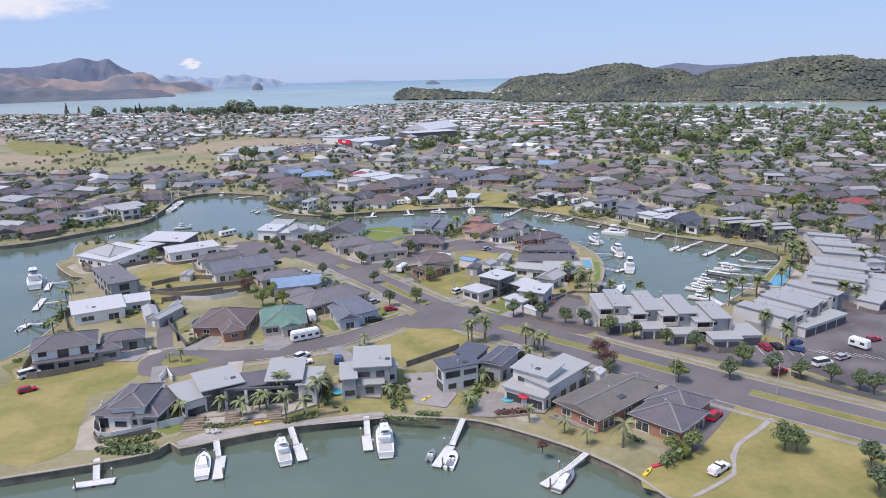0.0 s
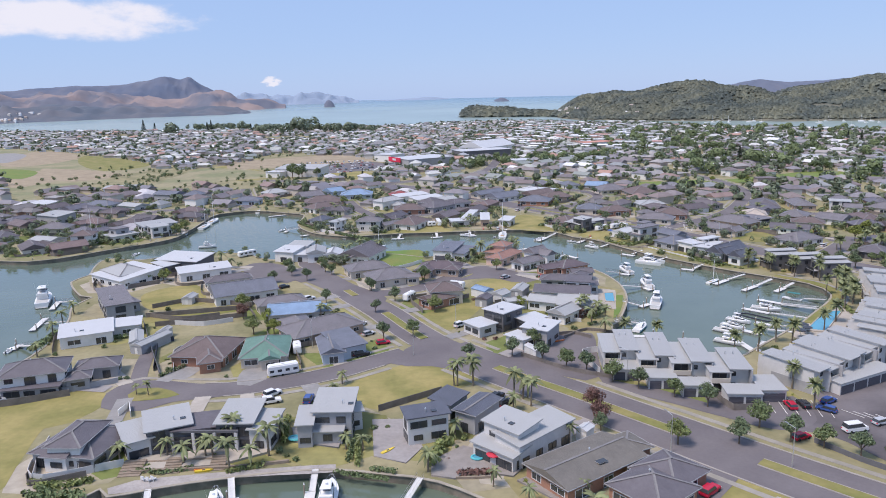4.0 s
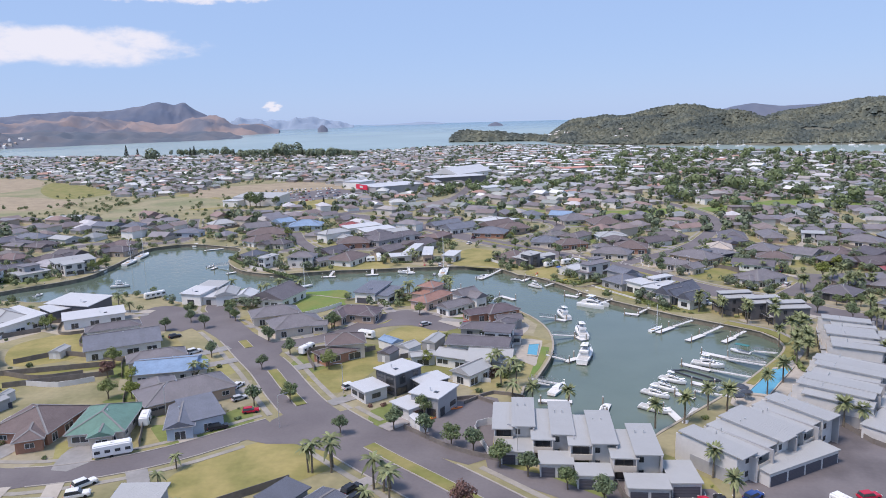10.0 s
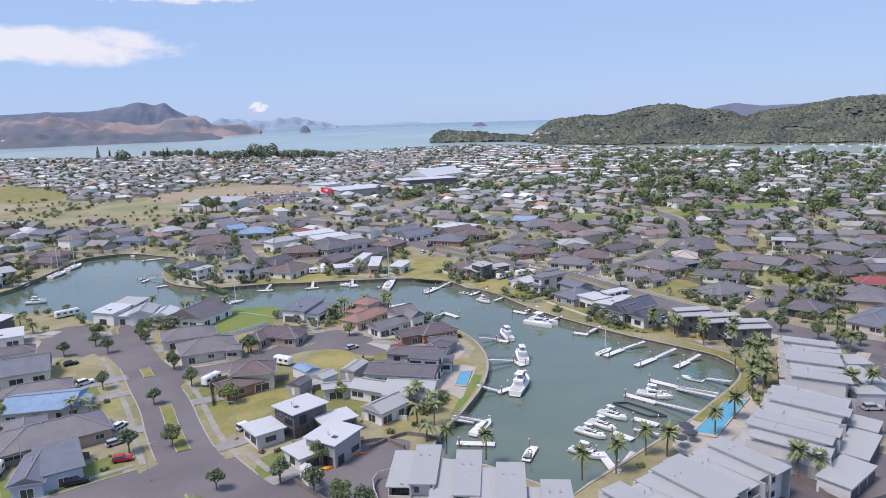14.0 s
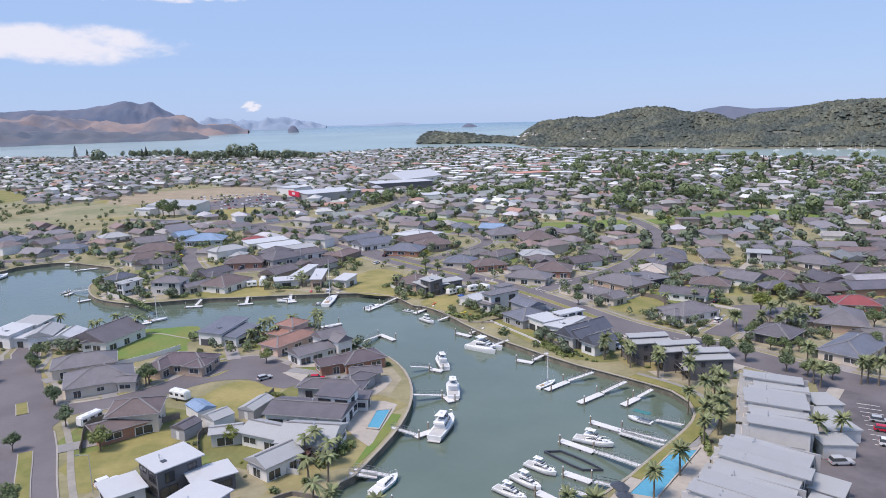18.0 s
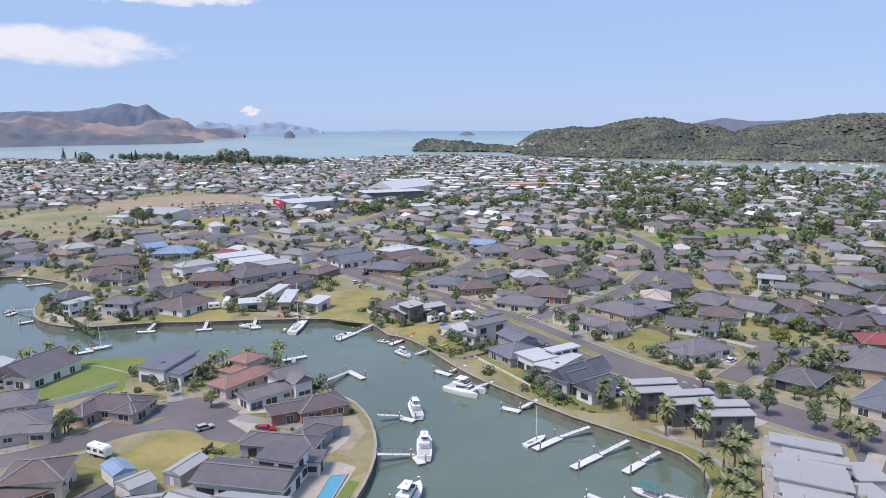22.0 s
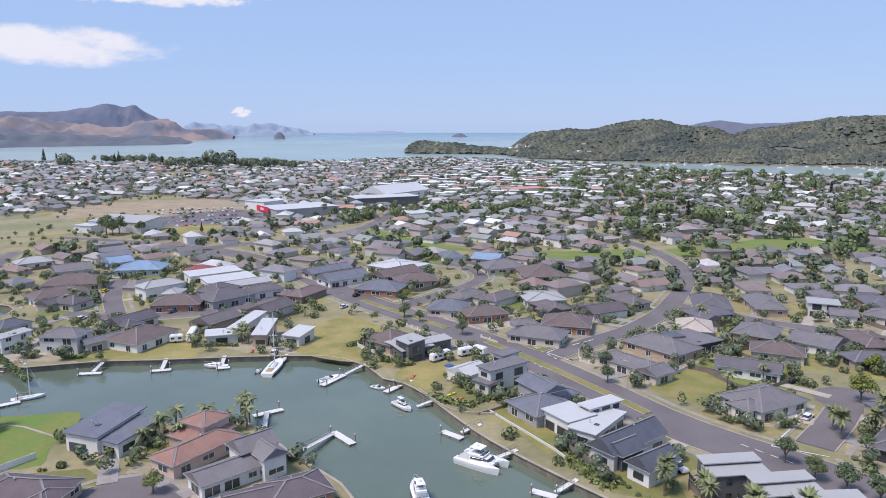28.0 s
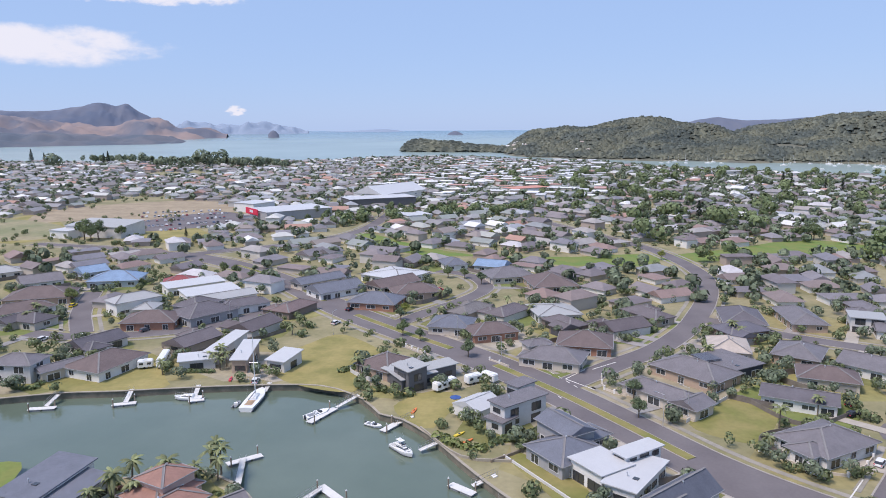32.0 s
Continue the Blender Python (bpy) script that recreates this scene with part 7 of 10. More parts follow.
# ---- hills ----
def hill(name, crest, front, back, material, label, rough=0.12, seed=1, steps=26, category="hill", freq=0.006):
    """A ridge through a few crest points (x, y, height), falling to the sea in front and behind."""
    line = []
    for i in range(len(crest) - 1):
        a, b = Vector(crest[i]), Vector(crest[i + 1])
        z = Vector(crest[i - 1]) if i else a * 2 - b
        c = Vector(crest[i + 2]) if i + 2 < len(crest) else b * 2 - a
        for j in range(8):
            t = j / 8
            line.append(0.5 * ((2 * a) + (b - z) * t + (2 * z - 5 * a + 4 * b - c) * t * t + (3 * a - z - 3 * b + c) * t ** 3))
    line.append(Vector(crest[-1]))
    bm, prev = bmesh.new(), None
    for i, p in enumerate(line):
        d = Vector((p.x, p.y, 0)).normalized()
        ring = []
        for k in range(steps + 1):
            u = k / steps
            if u < 0.62:
                s = u / 0.62
                off, hh = -front * (1 - s), math.sin(s * math.pi / 2) ** 1.25
            else:
                s = (u - 0.62) / 0.38
                off, hh = back * s, math.cos(s * math.pi / 2) ** 1.2
            q = Vector((p.x, p.y, 0)) + d * off
            nz = noise.fractal(Vector((q.x * freq + seed, q.y * freq, seed)), 0.9, 2.1, 5)
            z = p.z * hh * (1 + rough * 2.2 * nz * min(1, 4 * (1 - abs(hh)))) + p.z * rough * 0.8 * nz * hh - 2.5
            ring.append(bm.verts.new((q.x, q.y, z)))
        if prev:
            for k in range(steps):
                bm.faces.new((prev[k], ring[k], ring[k + 1], prev[k + 1]))
        prev = ring
    bmesh.ops.recalc_face_normals(bm, faces=bm.faces[:])
    me = mesh_of(name, bm, material, True)
    return setting(new(name, me), label, category)


def forest_on(ob, n, size, seed, material, label, low=0.0, chance=1.0):
    """Many small tree clumps on a hill, one mesh."""
    rng = random.Random(seed)
    me = ob.data
    polys = [p for p in me.polygons if p.normal.z > 0.1 and p.center.z > low]
    verts, faces = [], []
    for _ in range(n):
        p = rng.choice(polys)
        vs = [me.vertices[i].co for i in p.vertices]
        a, b = rng.random(), rng.random()
        c = vs[0].lerp(vs[1], a).lerp(vs[3].lerp(vs[2], a), b)
        if noise.noise(Vector((c.x * 0.008, c.y * 0.008, 3.0))) > chance:
            continue
        s = size * rng.choice((0.45, 0.6, 0.8, 1.0, 1.25, 1.75)) * rng.uniform(0.85, 1.15)
        i0 = len(verts)
        for ang in range(6):
            r = s * rng.uniform(0.7, 1.1)
            verts.append((c.x + r * math.cos(ang * 1.047), c.y + r * math.sin(ang * 1.047), c.z + s * rng.uniform(-0.1, 0.35)))
        for ang in range(3):
            r = s * rng.uniform(0.3, 0.6)
            verts.append((c.x + r * math.cos(ang * 2.09), c.y + r * math.sin(ang * 2.09), c.z + s * rng.uniform(0.5, 0.95)))
        for k in range(6):
            faces.append((i0 + k, i0 + (k + 1) % 6, i0 + 6 + (k // 2)))
            if k % 2:
                faces.append((i0 + (k + 1) % 6, i0 + 6 + ((k // 2) + 1) % 3, i0 + 6 + k // 2))
        faces.append((i0 + 6, i0 + 7, i0 + 8))
    m = bpy.data.meshes.new("forest")
    m.from_pydata(verts, [], faces)
    m.materials.append(MATS[material])
    return tagged(new("forest", m), label, "forest", kind="stuff")


# ---- infill houses, farther from the canals ----
def infill_variant(rng, i):
    th = thing("house", 0, 0, 0, 0, "single-storey tiled suburban house in a garden", "house", "houses of the town")
    w, d = rng.uniform(13, 18), rng.uniform(8.5, 11)
    gx, gw, gd = rng.choice((-1, 1)) * w * 0.28, rng.uniform(6, 7.5), d * 0.75
    rb, _ = roof_bm(w, d, 2.7, "hip" if i % 4 else "gable", 22, 0.5)
    r2, _ = roof_bm(gw, gd, 2.7, "hip" if i % 3 else "gable", 22, 0.5)
    bmesh.ops.translate(r2, vec=(gx, -d * 0.5, -0.03), verts=r2.verts[:])
    tmp = bpy.data.meshes.new("tmp")
    r2.to_mesh(tmp)
    r2.free()
    rb.from_mesh(tmp)
    part("roof", rb, ["roof_mix", "ridge_tile"], th)
    bm = box(-w / 2, w / 2, -d / 2, d / 2, -0.2, 2.72)
    add_box(bm, gx - gw / 2, gx + gw / 2, -d * 0.5 - gd / 2, 0, -0.2, 2.69)
    part("wall", bm, "wall_mix", th)
    opening(th, gx, -d * 0.5 - gd / 2 - 0.03, 1.1, 4.6, 2.2, 0, rng, "white", "garage" if i % 2 else "garage_dk")
    opening(th, -gx * 0.9, -d / 2 - 0.03, 1.2, 3.4, 2.0, 0, rng, "white" if i % 2 else "dark")
    for s in (-1, 1):
        opening(th, s * (w / 2 + 0.03), 0, 1.5, 3.0, 1.5, 90 * s, rng, "white" if i % 2 else "dark")
    return th


def free_spot(x, y, r):
    if inside(x, y, CANAL) or inside(x, y, NEAR) or on_road(x, y, r * 0.8):
        return False
    if any(near_line(x, y, l + l[:1], r) for l in (CANAL, NEAR)):
        return False
    if any(inside(x, y, lp) for _, lp in PATCHES):
        return False
    return all((x - a) ** 2 + (y - b) ** 2 > (r * 0.72 + c * 0.72) ** 2 for a, b, c in PLACED)


def coast_y(x):
    for (ax, ay), (bx, by) in zip(coast, coast[1:]):
        if ax <= x <= bx:
            return ay + (by - ay) * (x - ax) / (bx - ax)
    return coast[0][1] if x < coast[0][0] else 1090


def in_view(x, y):
    return abs(x) < 0.7 * y + 60


def shops(rng):
    """Flat-roofed shops and halls of the town centre, one mesh of roofs and one of walls."""
    rv, rf, wv, wf = [], [], [], []
    for _ in range(620):
        px, py = rng.uniform(-60, 330), rng.uniform(860, 1560)
        w, d, h = rng.choice((rng.uniform(9, 18), rng.uniform(9, 18), rng.uniform(18, 34))), rng.uniform(8, 15), rng.uniform(3.4, 6.0)
        if abs(px - 60 - (py - 860) * 0.18) > 130 or not free_spot(px, py, w * 0.62):
            continue
        PLACED.append((px, py, w * 0.62))
        a = radians(-14 + rng.choice((0, 90)) + rng.uniform(-4, 4))
        c, s = math.cos(a), math.sin(a)
        for vs, fs, W, D, z0, z1 in ((wv, wf, w / 2, d / 2, 0, h), (rv, rf, w / 2 + 0.4, d / 2 + 0.4, h, h + 0.5)):
            i = len(vs)
            vs += [(px + c * x - s * y, py + s * x + c * y, z) for z in (z0, z1) for x, y in ((-W, -D), (W, -D), (W, D), (-W, D))]
            fs += [(i, i + 1, i + 5, i + 4), (i + 1, i + 2, i + 6, i + 5), (i + 2, i + 3, i + 7, i + 6), (i + 3, i, i + 4, i + 7), (i + 4, i + 5, i + 6, i + 7)]
    for nm, v, f, m in (("distant_shop_roofs", rv, rf, "roof_shop"), ("distant_shop_walls", wv, wf, "wall_far")):
        me = bpy.data.meshes.new(nm)
        me.from_pydata(v, [], f)
        me.materials.append(MATS[m])
        tagged(new(nm, me), "pale flat-roofed shops of the distant town centre", "shops", kind="stuff")


def car_rows(rows):
    """Small parked cars in rows (x0, y0, x1, y1, count), one mesh."""
    rng = random.Random(8)
    v, f = [], []
    for x0, y0, x1, y1, n in rows:
        a = math.atan2(y1 - y0, x1 - x0) + 1.57
        c, s = math.cos(a), math.sin(a)
        for k in range(n):
            if rng.random() < 0.2:
                continue
            px, py = x0 + (x1 - x0) * k / n, y0 + (y1 - y0) * k / n
            for L0, L1, B, z0, z1, q in ((-2.1, 2.1, 0.88, 0.2, 0.85, 0.1), (-1.7, 0.8, 0.8, 0.85, 1.45, 0.35)):
                i = len(v)
                v += [(px + c * x - s * y, py + s * x + c * y, z) for z, t in ((z0, 0), (z1, q)) for x, y in ((L0 + t, -B + t / 3), (L1 - t, -B + t / 3), (L1 - t, B - t / 3), (L0 + t, B - t / 3))]
                f += [(i, i + 1, i + 5, i + 4), (i + 1, i + 2, i + 6, i + 5), (i + 2, i + 3, i + 7, i + 6), (i + 3, i, i + 4, i + 7), (i + 4, i + 5, i + 6, i + 7)]
    me = bpy.data.meshes.new("parked_cars")
    me.from_pydata(v, [], f)
    me.materials.append(MATS["car_mix"])
    tagged(new("parked_cars", me), "rows of parked cars beside the store", "cars", kind="stuff")


def moored_yachts(spots):
    bm = hull_bm(9, 2.8, 1.0)
    add_box(bm, -1.5, 2.2, -0.9, 0.9, 0.9, 1.6, 0.2)
    add_tube(bm, (0.8, 0, 0.9), (0.8, 0, 12), 0.11, 0.07, 5)
    add_tube(bm, (0.8, 0, 2.1), (-3.4, 0, 2.1), 0.14, 0.14, 5)
    me = mesh_of("moored_yacht", bm, "gelcoat")
    rng = random.Random(4)
    for x, y in spots:
        ob = new("moored_yacht", me)
        k = rng.uniform(0.8, 1.3)
        ob.matrix_basis = pose(x, y, -0.85, 0, 0, rng.gauss(140, 25)) @ Matrix.Diagonal((k, k, k, 1))
        tagged(ob, "white yacht swinging at a mooring in the estuary", "yacht", "yachts in the estuary")


def build_town():
    rng = random.Random(11)
    near_kinds = [infill_variant(rng, i) for i in range(10)]
    used, near_n = set(), 0
    far = []
    y = 150.0
    shops(rng)
    while y < 1830:
        step = 20.5 if y < 600 else 18.5
        x = -0.74 * y - 150
        while x < 0.74 * y + 220:
            px, py = x + rng.uniform(-7, 7), y + rng.uniform(-7, 7)
            x += step
            if not in_view(px, py) or py > coast_y(px) - 25:
                continue
            if noise.noise(Vector((px * 0.006, py * 0.006, 7.0))) > 0.42 and py > 620:
                continue
            if (-380 < px < -150 and 560 < py < 720) or (py < 235 and px < 215) or (py < 320 and px < 195):
                continue
            if not free_spot(px, py, 8.0):
                continue
            ang = 30 + 90 * noise.noise(Vector((px * 0.003, py * 0.003, 2.0))) + rng.choice((0, 90, 180, 270)) + rng.uniform(-5, 5)
            if near_n < 99 and py < 560:
                src = rng.choice(near_kinds)
                m = pose(px, py, 0, 0, 0, ang)
                t = src if src.name not in used else copy_thing(src, m)
                used.add(src.name)
                t.matrix_basis = m
                near_n += 1

                PLACED.append((px, py, 9))
            else:
                far.append((px, py, ang, rng.uniform(10.5, 17), rng.uniform(7.5, 10), rng.uniform(2.3, 2.8) if rng.random() < 0.88 else 4.8, rng.random()))
        y += step * 0.98
    rv, rf, wv, wf, sf = [], [], [], [], []
    for px, py, ang, w, d, h, kind in far:
        c, s = math.cos(radians(ang)), math.sin(radians(ang))

        def at(lx, ly, z):
            return (px + c * lx - s * ly, py + s * lx + c * ly, z)
        i0 = len(wv)
        wv += [at(a * w / 2, b * d / 2, z) for z in (0, h) for a, b in ((-1, -1), (1, -1), (1, 1), (-1, 1))]
        wf += [(i0, i0 + 1, i0 + 5, i0 + 4), (i0 + 1, i0 + 2, i0 + 6, i0 + 5), (i0 + 2, i0 + 3, i0 + 7, i0 + 6), (i0 + 3, i0, i0 + 4, i0 + 7)]
        W, D, i0 = w / 2 + 0.7, d / 2 + 0.7, len(rv)
        k = max(0.3, W - D) if kind > 0.3 else W
        top = h + 0.15 + D * 0.42 * (0.3 if kind > 0.85 else 1)
        rv += [at(-W, -D, h), at(W, -D, h), at(W, D, h), at(-W, D, h), at(-k, 0, top), at(k, 0, top)]
        tiled = py < 540 + 180 * kind or (px > 110 and py < 600 + 420 * kind)
        (sf if tiled else rf).extend([(i0, i0 + 1, i0 + 5, i0 + 4), (i0 + 2, i0 + 3, i0 + 4, i0 + 5), (i0 + 1, i0 + 2, i0 + 5), (i0 + 3, i0, i0 + 4)])
    for nm, v, f, m in (("distant_house_roofs", rv, rf, "roof_far"), ("tiled_house_roofs", rv, sf, "roof_street"), ("distant_house_walls", wv, wf, "wall_far")):
        me = bpy.data.meshes.new(nm)
        me.from_pydata(v, [], f)
        me.materials.append(MATS[m])
        tagged(new(nm, me), "mixed roofs and walls of the distant town houses", "houses", kind="stuff")
    return far


def clump_mesh(name, spots, material, label, leaves=13, leaf=0.55):
    """Small leafy crowns at (x, y, height, radius), one mesh."""
    rng = random.Random(3)
    verts, faces = [], []
    for x, y, h, r in spots:
        for b in range(3):
            ox, oy, oz, q = rng.uniform(-0.5, 0.5) * r, rng.uniform(-0.5, 0.5) * r, h * rng.uniform(0.45, 0.75), r * rng.uniform(0.55, 0.85)
            for _ in range(leaves):
                v = Vector((rng.gauss(0, 1), rng.gauss(0, 1), rng.gauss(0.2, 1))).normalized()
                p = Vector((x + ox + v.x * q, y + oy + v.y * q, max(0.2, oz + v.z * q * 0.9)))
                t = v.orthogonal().normalized() * q * leaf * rng.uniform(0.7, 1.3)
                u = v.cross(t)
                i = len(verts)
                verts += [p + t, p + u, p - t, p - u]
                faces.append((i, i + 1, i + 2, i + 3))
    me = bpy.data.meshes.new(name)
    me.from_pydata(verts, [], faces)
    me.materials.append(MATS[material])
    return tagged(new(name, me), label, "trees", kind="stuff")


def red_front(ax, ay, bx, by):
    """Red signboard along the store's entrance, with a plain pale panel."""
    L = math.hypot(bx - ax, by - ay)
    th = thing("store_sign", ax, ay, 0, math.degrees(math.atan2(by - ay, bx - ax)), "large red signboard on the store entrance", "sign")
    part("signboard", box(0, L, -1.0, -0.6, 3.6, 8.2), "sign_red", th)
    part("sign_panel", box(L * 0.35, L * 0.62, -1.06, -1.0, 5.0, 7.0), "frame_white", th)
    for i in range(5):
        part("pillar", box(L * (0.1 + 0.2 * i) - 0.3, L * (0.1 + 0.2 * i) + 0.3, -1.0, -0.5, -0.1, 3.0), "wall_white", th)


def revetment(line):
    """Grassed stone embankment behind the marina wall."""
    fine = smooth_line(line, 3)
    bm = bmesh.new()
    ribbon(bm, fine, 0.4, 3.8, -0.1, 0.28)
    setting(new("embankment", mesh_of("embankment", bm, "lawn")), "grass-topped stone embankment round the marina", "embankment")
    bm = bmesh.new()
    ribbon(bm, fine, 3.9, 5.4, -0.1, 0.15)
    setting(new("promenade", mesh_of("promenade", bm, "concrete_grey")), "concrete walkway behind the embankment", "path")


# ---- apartments ----
apartment_row(47.7, 195.2, 0, 8.3, 13.2, 1, 5.8, "two-storey grey terrace apartment with skillion roofs")
apartment_row(55.7, 191.7, 0, 8.2, 14.7, 1, 5.8, "two-storey grey terrace apartment with skillion roofs")
apartment_row(63.3, 187.9, 0, 8.9, 13.8, 1, 5.8, "two-storey grey terrace apartment with skillion roofs")
apartment_row(71.1, 182.9, 0, 9, 11.9, 1, 5.8, "two-storey grey terrace apartment with skillion roofs")
apartment_row(98.5, 190.9, 40, 32.6, 13.2, 4, 5.8, "two-storey grey terrace apartment with skillion roofs")
apartment_row(127.2, 219.1, 58, 31.6, 14.8, 4, 5.8, "two-storey grey terrace apartment with skillion roofs")
apartment_row(144.9, 253.9, 71, 32.1, 12, 4, 5.8, "two-storey grey terrace apartment with skillion roofs")
townhouse(126.2, 299.4, 10, 11.3, 6)
townhouse(133, 292.3, 11, 11.4, 5.8)
townhouse(138.6, 285.6, 6, 11.6, 6.2)
garage_block(48.4, 186, -2, 6.4, 5.8, doors=2)
garage_block(56, 180.6, 0, 6.4, 4.8, doors=2)
garage_block(62.9, 176.1, 1, 6.5, 4.3, doors=2)
garage_block(72.2, 172.1, 0, 7.4, 4.9, doors=2)
garage_block(79.1, 175.9, 3, 5.4, 7.9, doors=1)
garage_block(102.6, 183.2, 32, 19.7, 4.3, doors=4)
garage_block(141.7, 221.9, 55, 6.4, 5.6, doors=2)
garage_block(136, 212.2, 54, 13.2, 5.4, doors=4)
garage_block(128.2, 200.6, 45, 11.9, 5.8, doors=3)
garage_block(151.2, 241.1, 92, 5.6, 6.6, doors=1)
garage_block(154.9, 251.3, 98, 12.4, 6.8, doors=3)
garage_block(158.4, 262.6, 96, 7.2, 6.4, doors=1)

# ---- boats ----
boat("launch", -46.6, 121.2, 105, 8.8, "white motor launch moored at a pontoon")
boat("cruiser", -32.4, 125.7, 109, 9.5, "white flybridge motor yacht moored at a jetty")
boat("cruiser", -12.6, 129, 97, 11.7, "white flybridge motor yacht moored at a jetty")
boat("rib", -3.3, 123.4, 78, 4.3, "grey inflatable dinghy tied to a pontoon", hullmat='boat_grey')
boat("runabout", 0.7, 121.3, 78, 6, "small white runabout on a pontoon")
boat("launch", 20.9, 113.3, 56, 7.2, "red-decked fishing boat at a pontoon", hullmat='boat_grey', accent='boat_red')
boat("cruiser", -151.1, 251.9, 119, 17, "white flybridge motor yacht moored at a jetty")
boat("runabout", -127.8, 201.9, 100, 4.8, "small white boat by a pontoon")
boat("sail", -198.3, 359.5, 77, 14, "long white sailing yacht by the bank")
boat("launch", -156, 375.2, 83, 9, "white motor launch moored at a pontoon")
boat("cruiser", -129.2, 345.7, 15, 8.3, "white flybridge motor yacht moored at a jetty")
boat("sail", -154.2, 399.3, 93, 13.7, "white sailing yacht with bare mast")
boat("sail", -156.7, 417.1, 94, 14, "white sailing yacht with bare mast")
boat("launch", -140.5, 450.6, 93, 9, "white motor launch moored at a pontoon")
boat("runabout", -157.9, 330, 82, 4.8, "small white runabout on the canal")
boat("runabout", -105.5, 388.5, 66, 4.5, "small white runabout on the canal")
boat("launch", -201.1, 318.9, 45, 6.5, "white motor launch moored at a pontoon")
boat("cruiser", 69.2, 253.6, 75, 12.9, "white flybridge motor yacht moored at a jetty")
boat("cruiser", 70.2, 277.1, 95, 11.8, "white and navy motor yacht moored at a jetty", accent='boat_dark')
boat("cruiser", 65.8, 298.3, 105, 10.7, "white flybridge motor yacht moored at a jetty")
boat("cat", 78.1, 312.6, -32, 11, "white power catamaran moored at a jetty")
boat("cruiser", 57.5, 343.1, -48, 7.5, "white flybridge motor yacht moored at a jetty")
boat("runabout", 49.2, 356.6, -28, 4.7, "small white cabin boat at a pontoon")
boat("runabout", 34.1, 362.6, 48, 7, "white runabout on a pontoon")
boat("launch", -2.5, 371.8, 179, 7.5, "white motor launch moored at a pontoon")
boat("sail", 15.6, 370.9, 89, 14, "tall white sailing yacht by the bank")
boat("rib", 11.6, 368.4, 85, 4, "grey inflatable dinghy beside a yacht", hullmat='boat_grey')
boat("sail", -43.6, 344.2, 35, 8.1, "ketch with a salmon deckhouse on a pontoon")
boat("sail", 95.4, 282.1, 46, 7, "small white sailing yacht at a pontoon")
boat("cruiser", 103.1, 247.4, -26, 8.9, "white sport fishing yacht in a berth")
boat("ferry", 115.7, 259.5, 144, 6.1, "small boat with a teal canopy")
boat("cruiser", 90.6, 234.8, -39, 7.5, "white sport fishing yacht in a berth")
boat("cruiser", 87.4, 229.1, -45, 7.5, "white sport fishing yacht in a berth")
boat("cruiser", 84.1, 224.8, -38, 7.5, "white sport fishing yacht in a berth")
boat("cruiser", 82.1, 215.1, -34, 8, "white sport fishing yacht in a berth")
boat("launch", 59.4, 227.5, 63, 8.4, "white launch with teal trim", accent='canvas_teal')
boat("runabout", 69.8, 215, 73, 5.5, "small white tender at a pontoon")

# ---- jetties ----
pontoon(-64.9, 116.1, 13, 7, 1.9)
pontoon(-43.3, 120.5, 102, 8.2, 1.9)
pontoon(-29, 125.5, 110, 6.7, 1.9)
pontoon(-16.1, 128.6, 100, 6.2, 1.9)
pontoon(-0.8, 122.7, 69, 7.9, 1.9)
pontoon(19.2, 114.1, 44, 6.4, 1.9)
pontoon(-143.3, 246.7, 111, 10.9, 1.9)
pontoon(-135, 225.6, 107, 13.5, 1.9)
pontoon(-127.4, 204.2, 96, 4.6, 1.9)
pontoon(-37.4, 363.5, 11, 6.6, 1.9)
pontoon(-17.7, 367.2, 18, 5.9, 1.9)
pontoon(-64.4, 365.7, 75, 4.2, 1.9)
pontoon(35.6, 361.7, 63, 10.2, 1.9)
pontoon(53.2, 355.1, 57, 5.3, 1.9)
pontoon(71.1, 326.5, -38, 6.2, 1.9)
pontoon(90.3, 300.1, -27, 5.3, 1.9)
pontoon(98.1, 280.9, 45, 8.9, 1.9)
pontoon(105.8, 272.5, 44, 9.2, 1.9)
pontoon(115.5, 270.4, 46, 6.7, 1.9)
pontoon(107.1, 255.6, -38, 8.3, 1.9)
pontoon(99.1, 245.3, -39, 8.7, 1.9)
pontoon(97.6, 231.5, -36, 6.3, 1.9)
pontoon(91.1, 223.8, -44, 5.2, 1.9)
pontoon(85.8, 211.7, -78, 8.5, 1.9)
pontoon(58.2, 219.3, -3, 8.5, 1.9)
pontoon(70, 214.8, 72, 7.1, 1.9)
pontoon(64.9, 250.6, 42, 5, 1.9)
pontoon(64.6, 292.5, -26, 4, 1.9)
pontoon(69.4, 271.2, -64, 4.2, 1.9)
pontoon(45.7, 323.6, -47, 8.6, 1.9)
pontoon(23.9, 337.4, 37, 7.8, 1.9)
pontoon(-101.8, 384.6, 88, 4.8, 1.9)
pontoon(-88.2, 373.2, 46, 5, 1.9)
pontoon(-46, 339.7, 41, 5.3, 1.9)
pontoon(-198.5, 316.9, 66, 7.3, 1.9)
pontoon(-163.9, 349, 48, 8.8, 1.9)
pontoon(-122.5, 436.9, 34, 13.9, 1.9)
pontoon(0.2, 370.3, 21, 4, 1.9)
gangway(-67.2, 122.4, -64.9, 116.9)
gangway(-46.2, 128.4, -44.7, 124.3)
gangway(-32.3, 133.1, -30.2, 128)
gangway(-17.1, 137.1, -16.3, 131.5)
gangway(3.4, 135.1, 0.9, 126.6)
gangway(26.2, 120.2, 21.5, 116.3)
gangway(-136.5, 248.1, -143.7, 249.9)
gangway(-125, 224.1, -133.3, 225.9)
gangway(-120.4, 201.8, -126.5, 204.6)
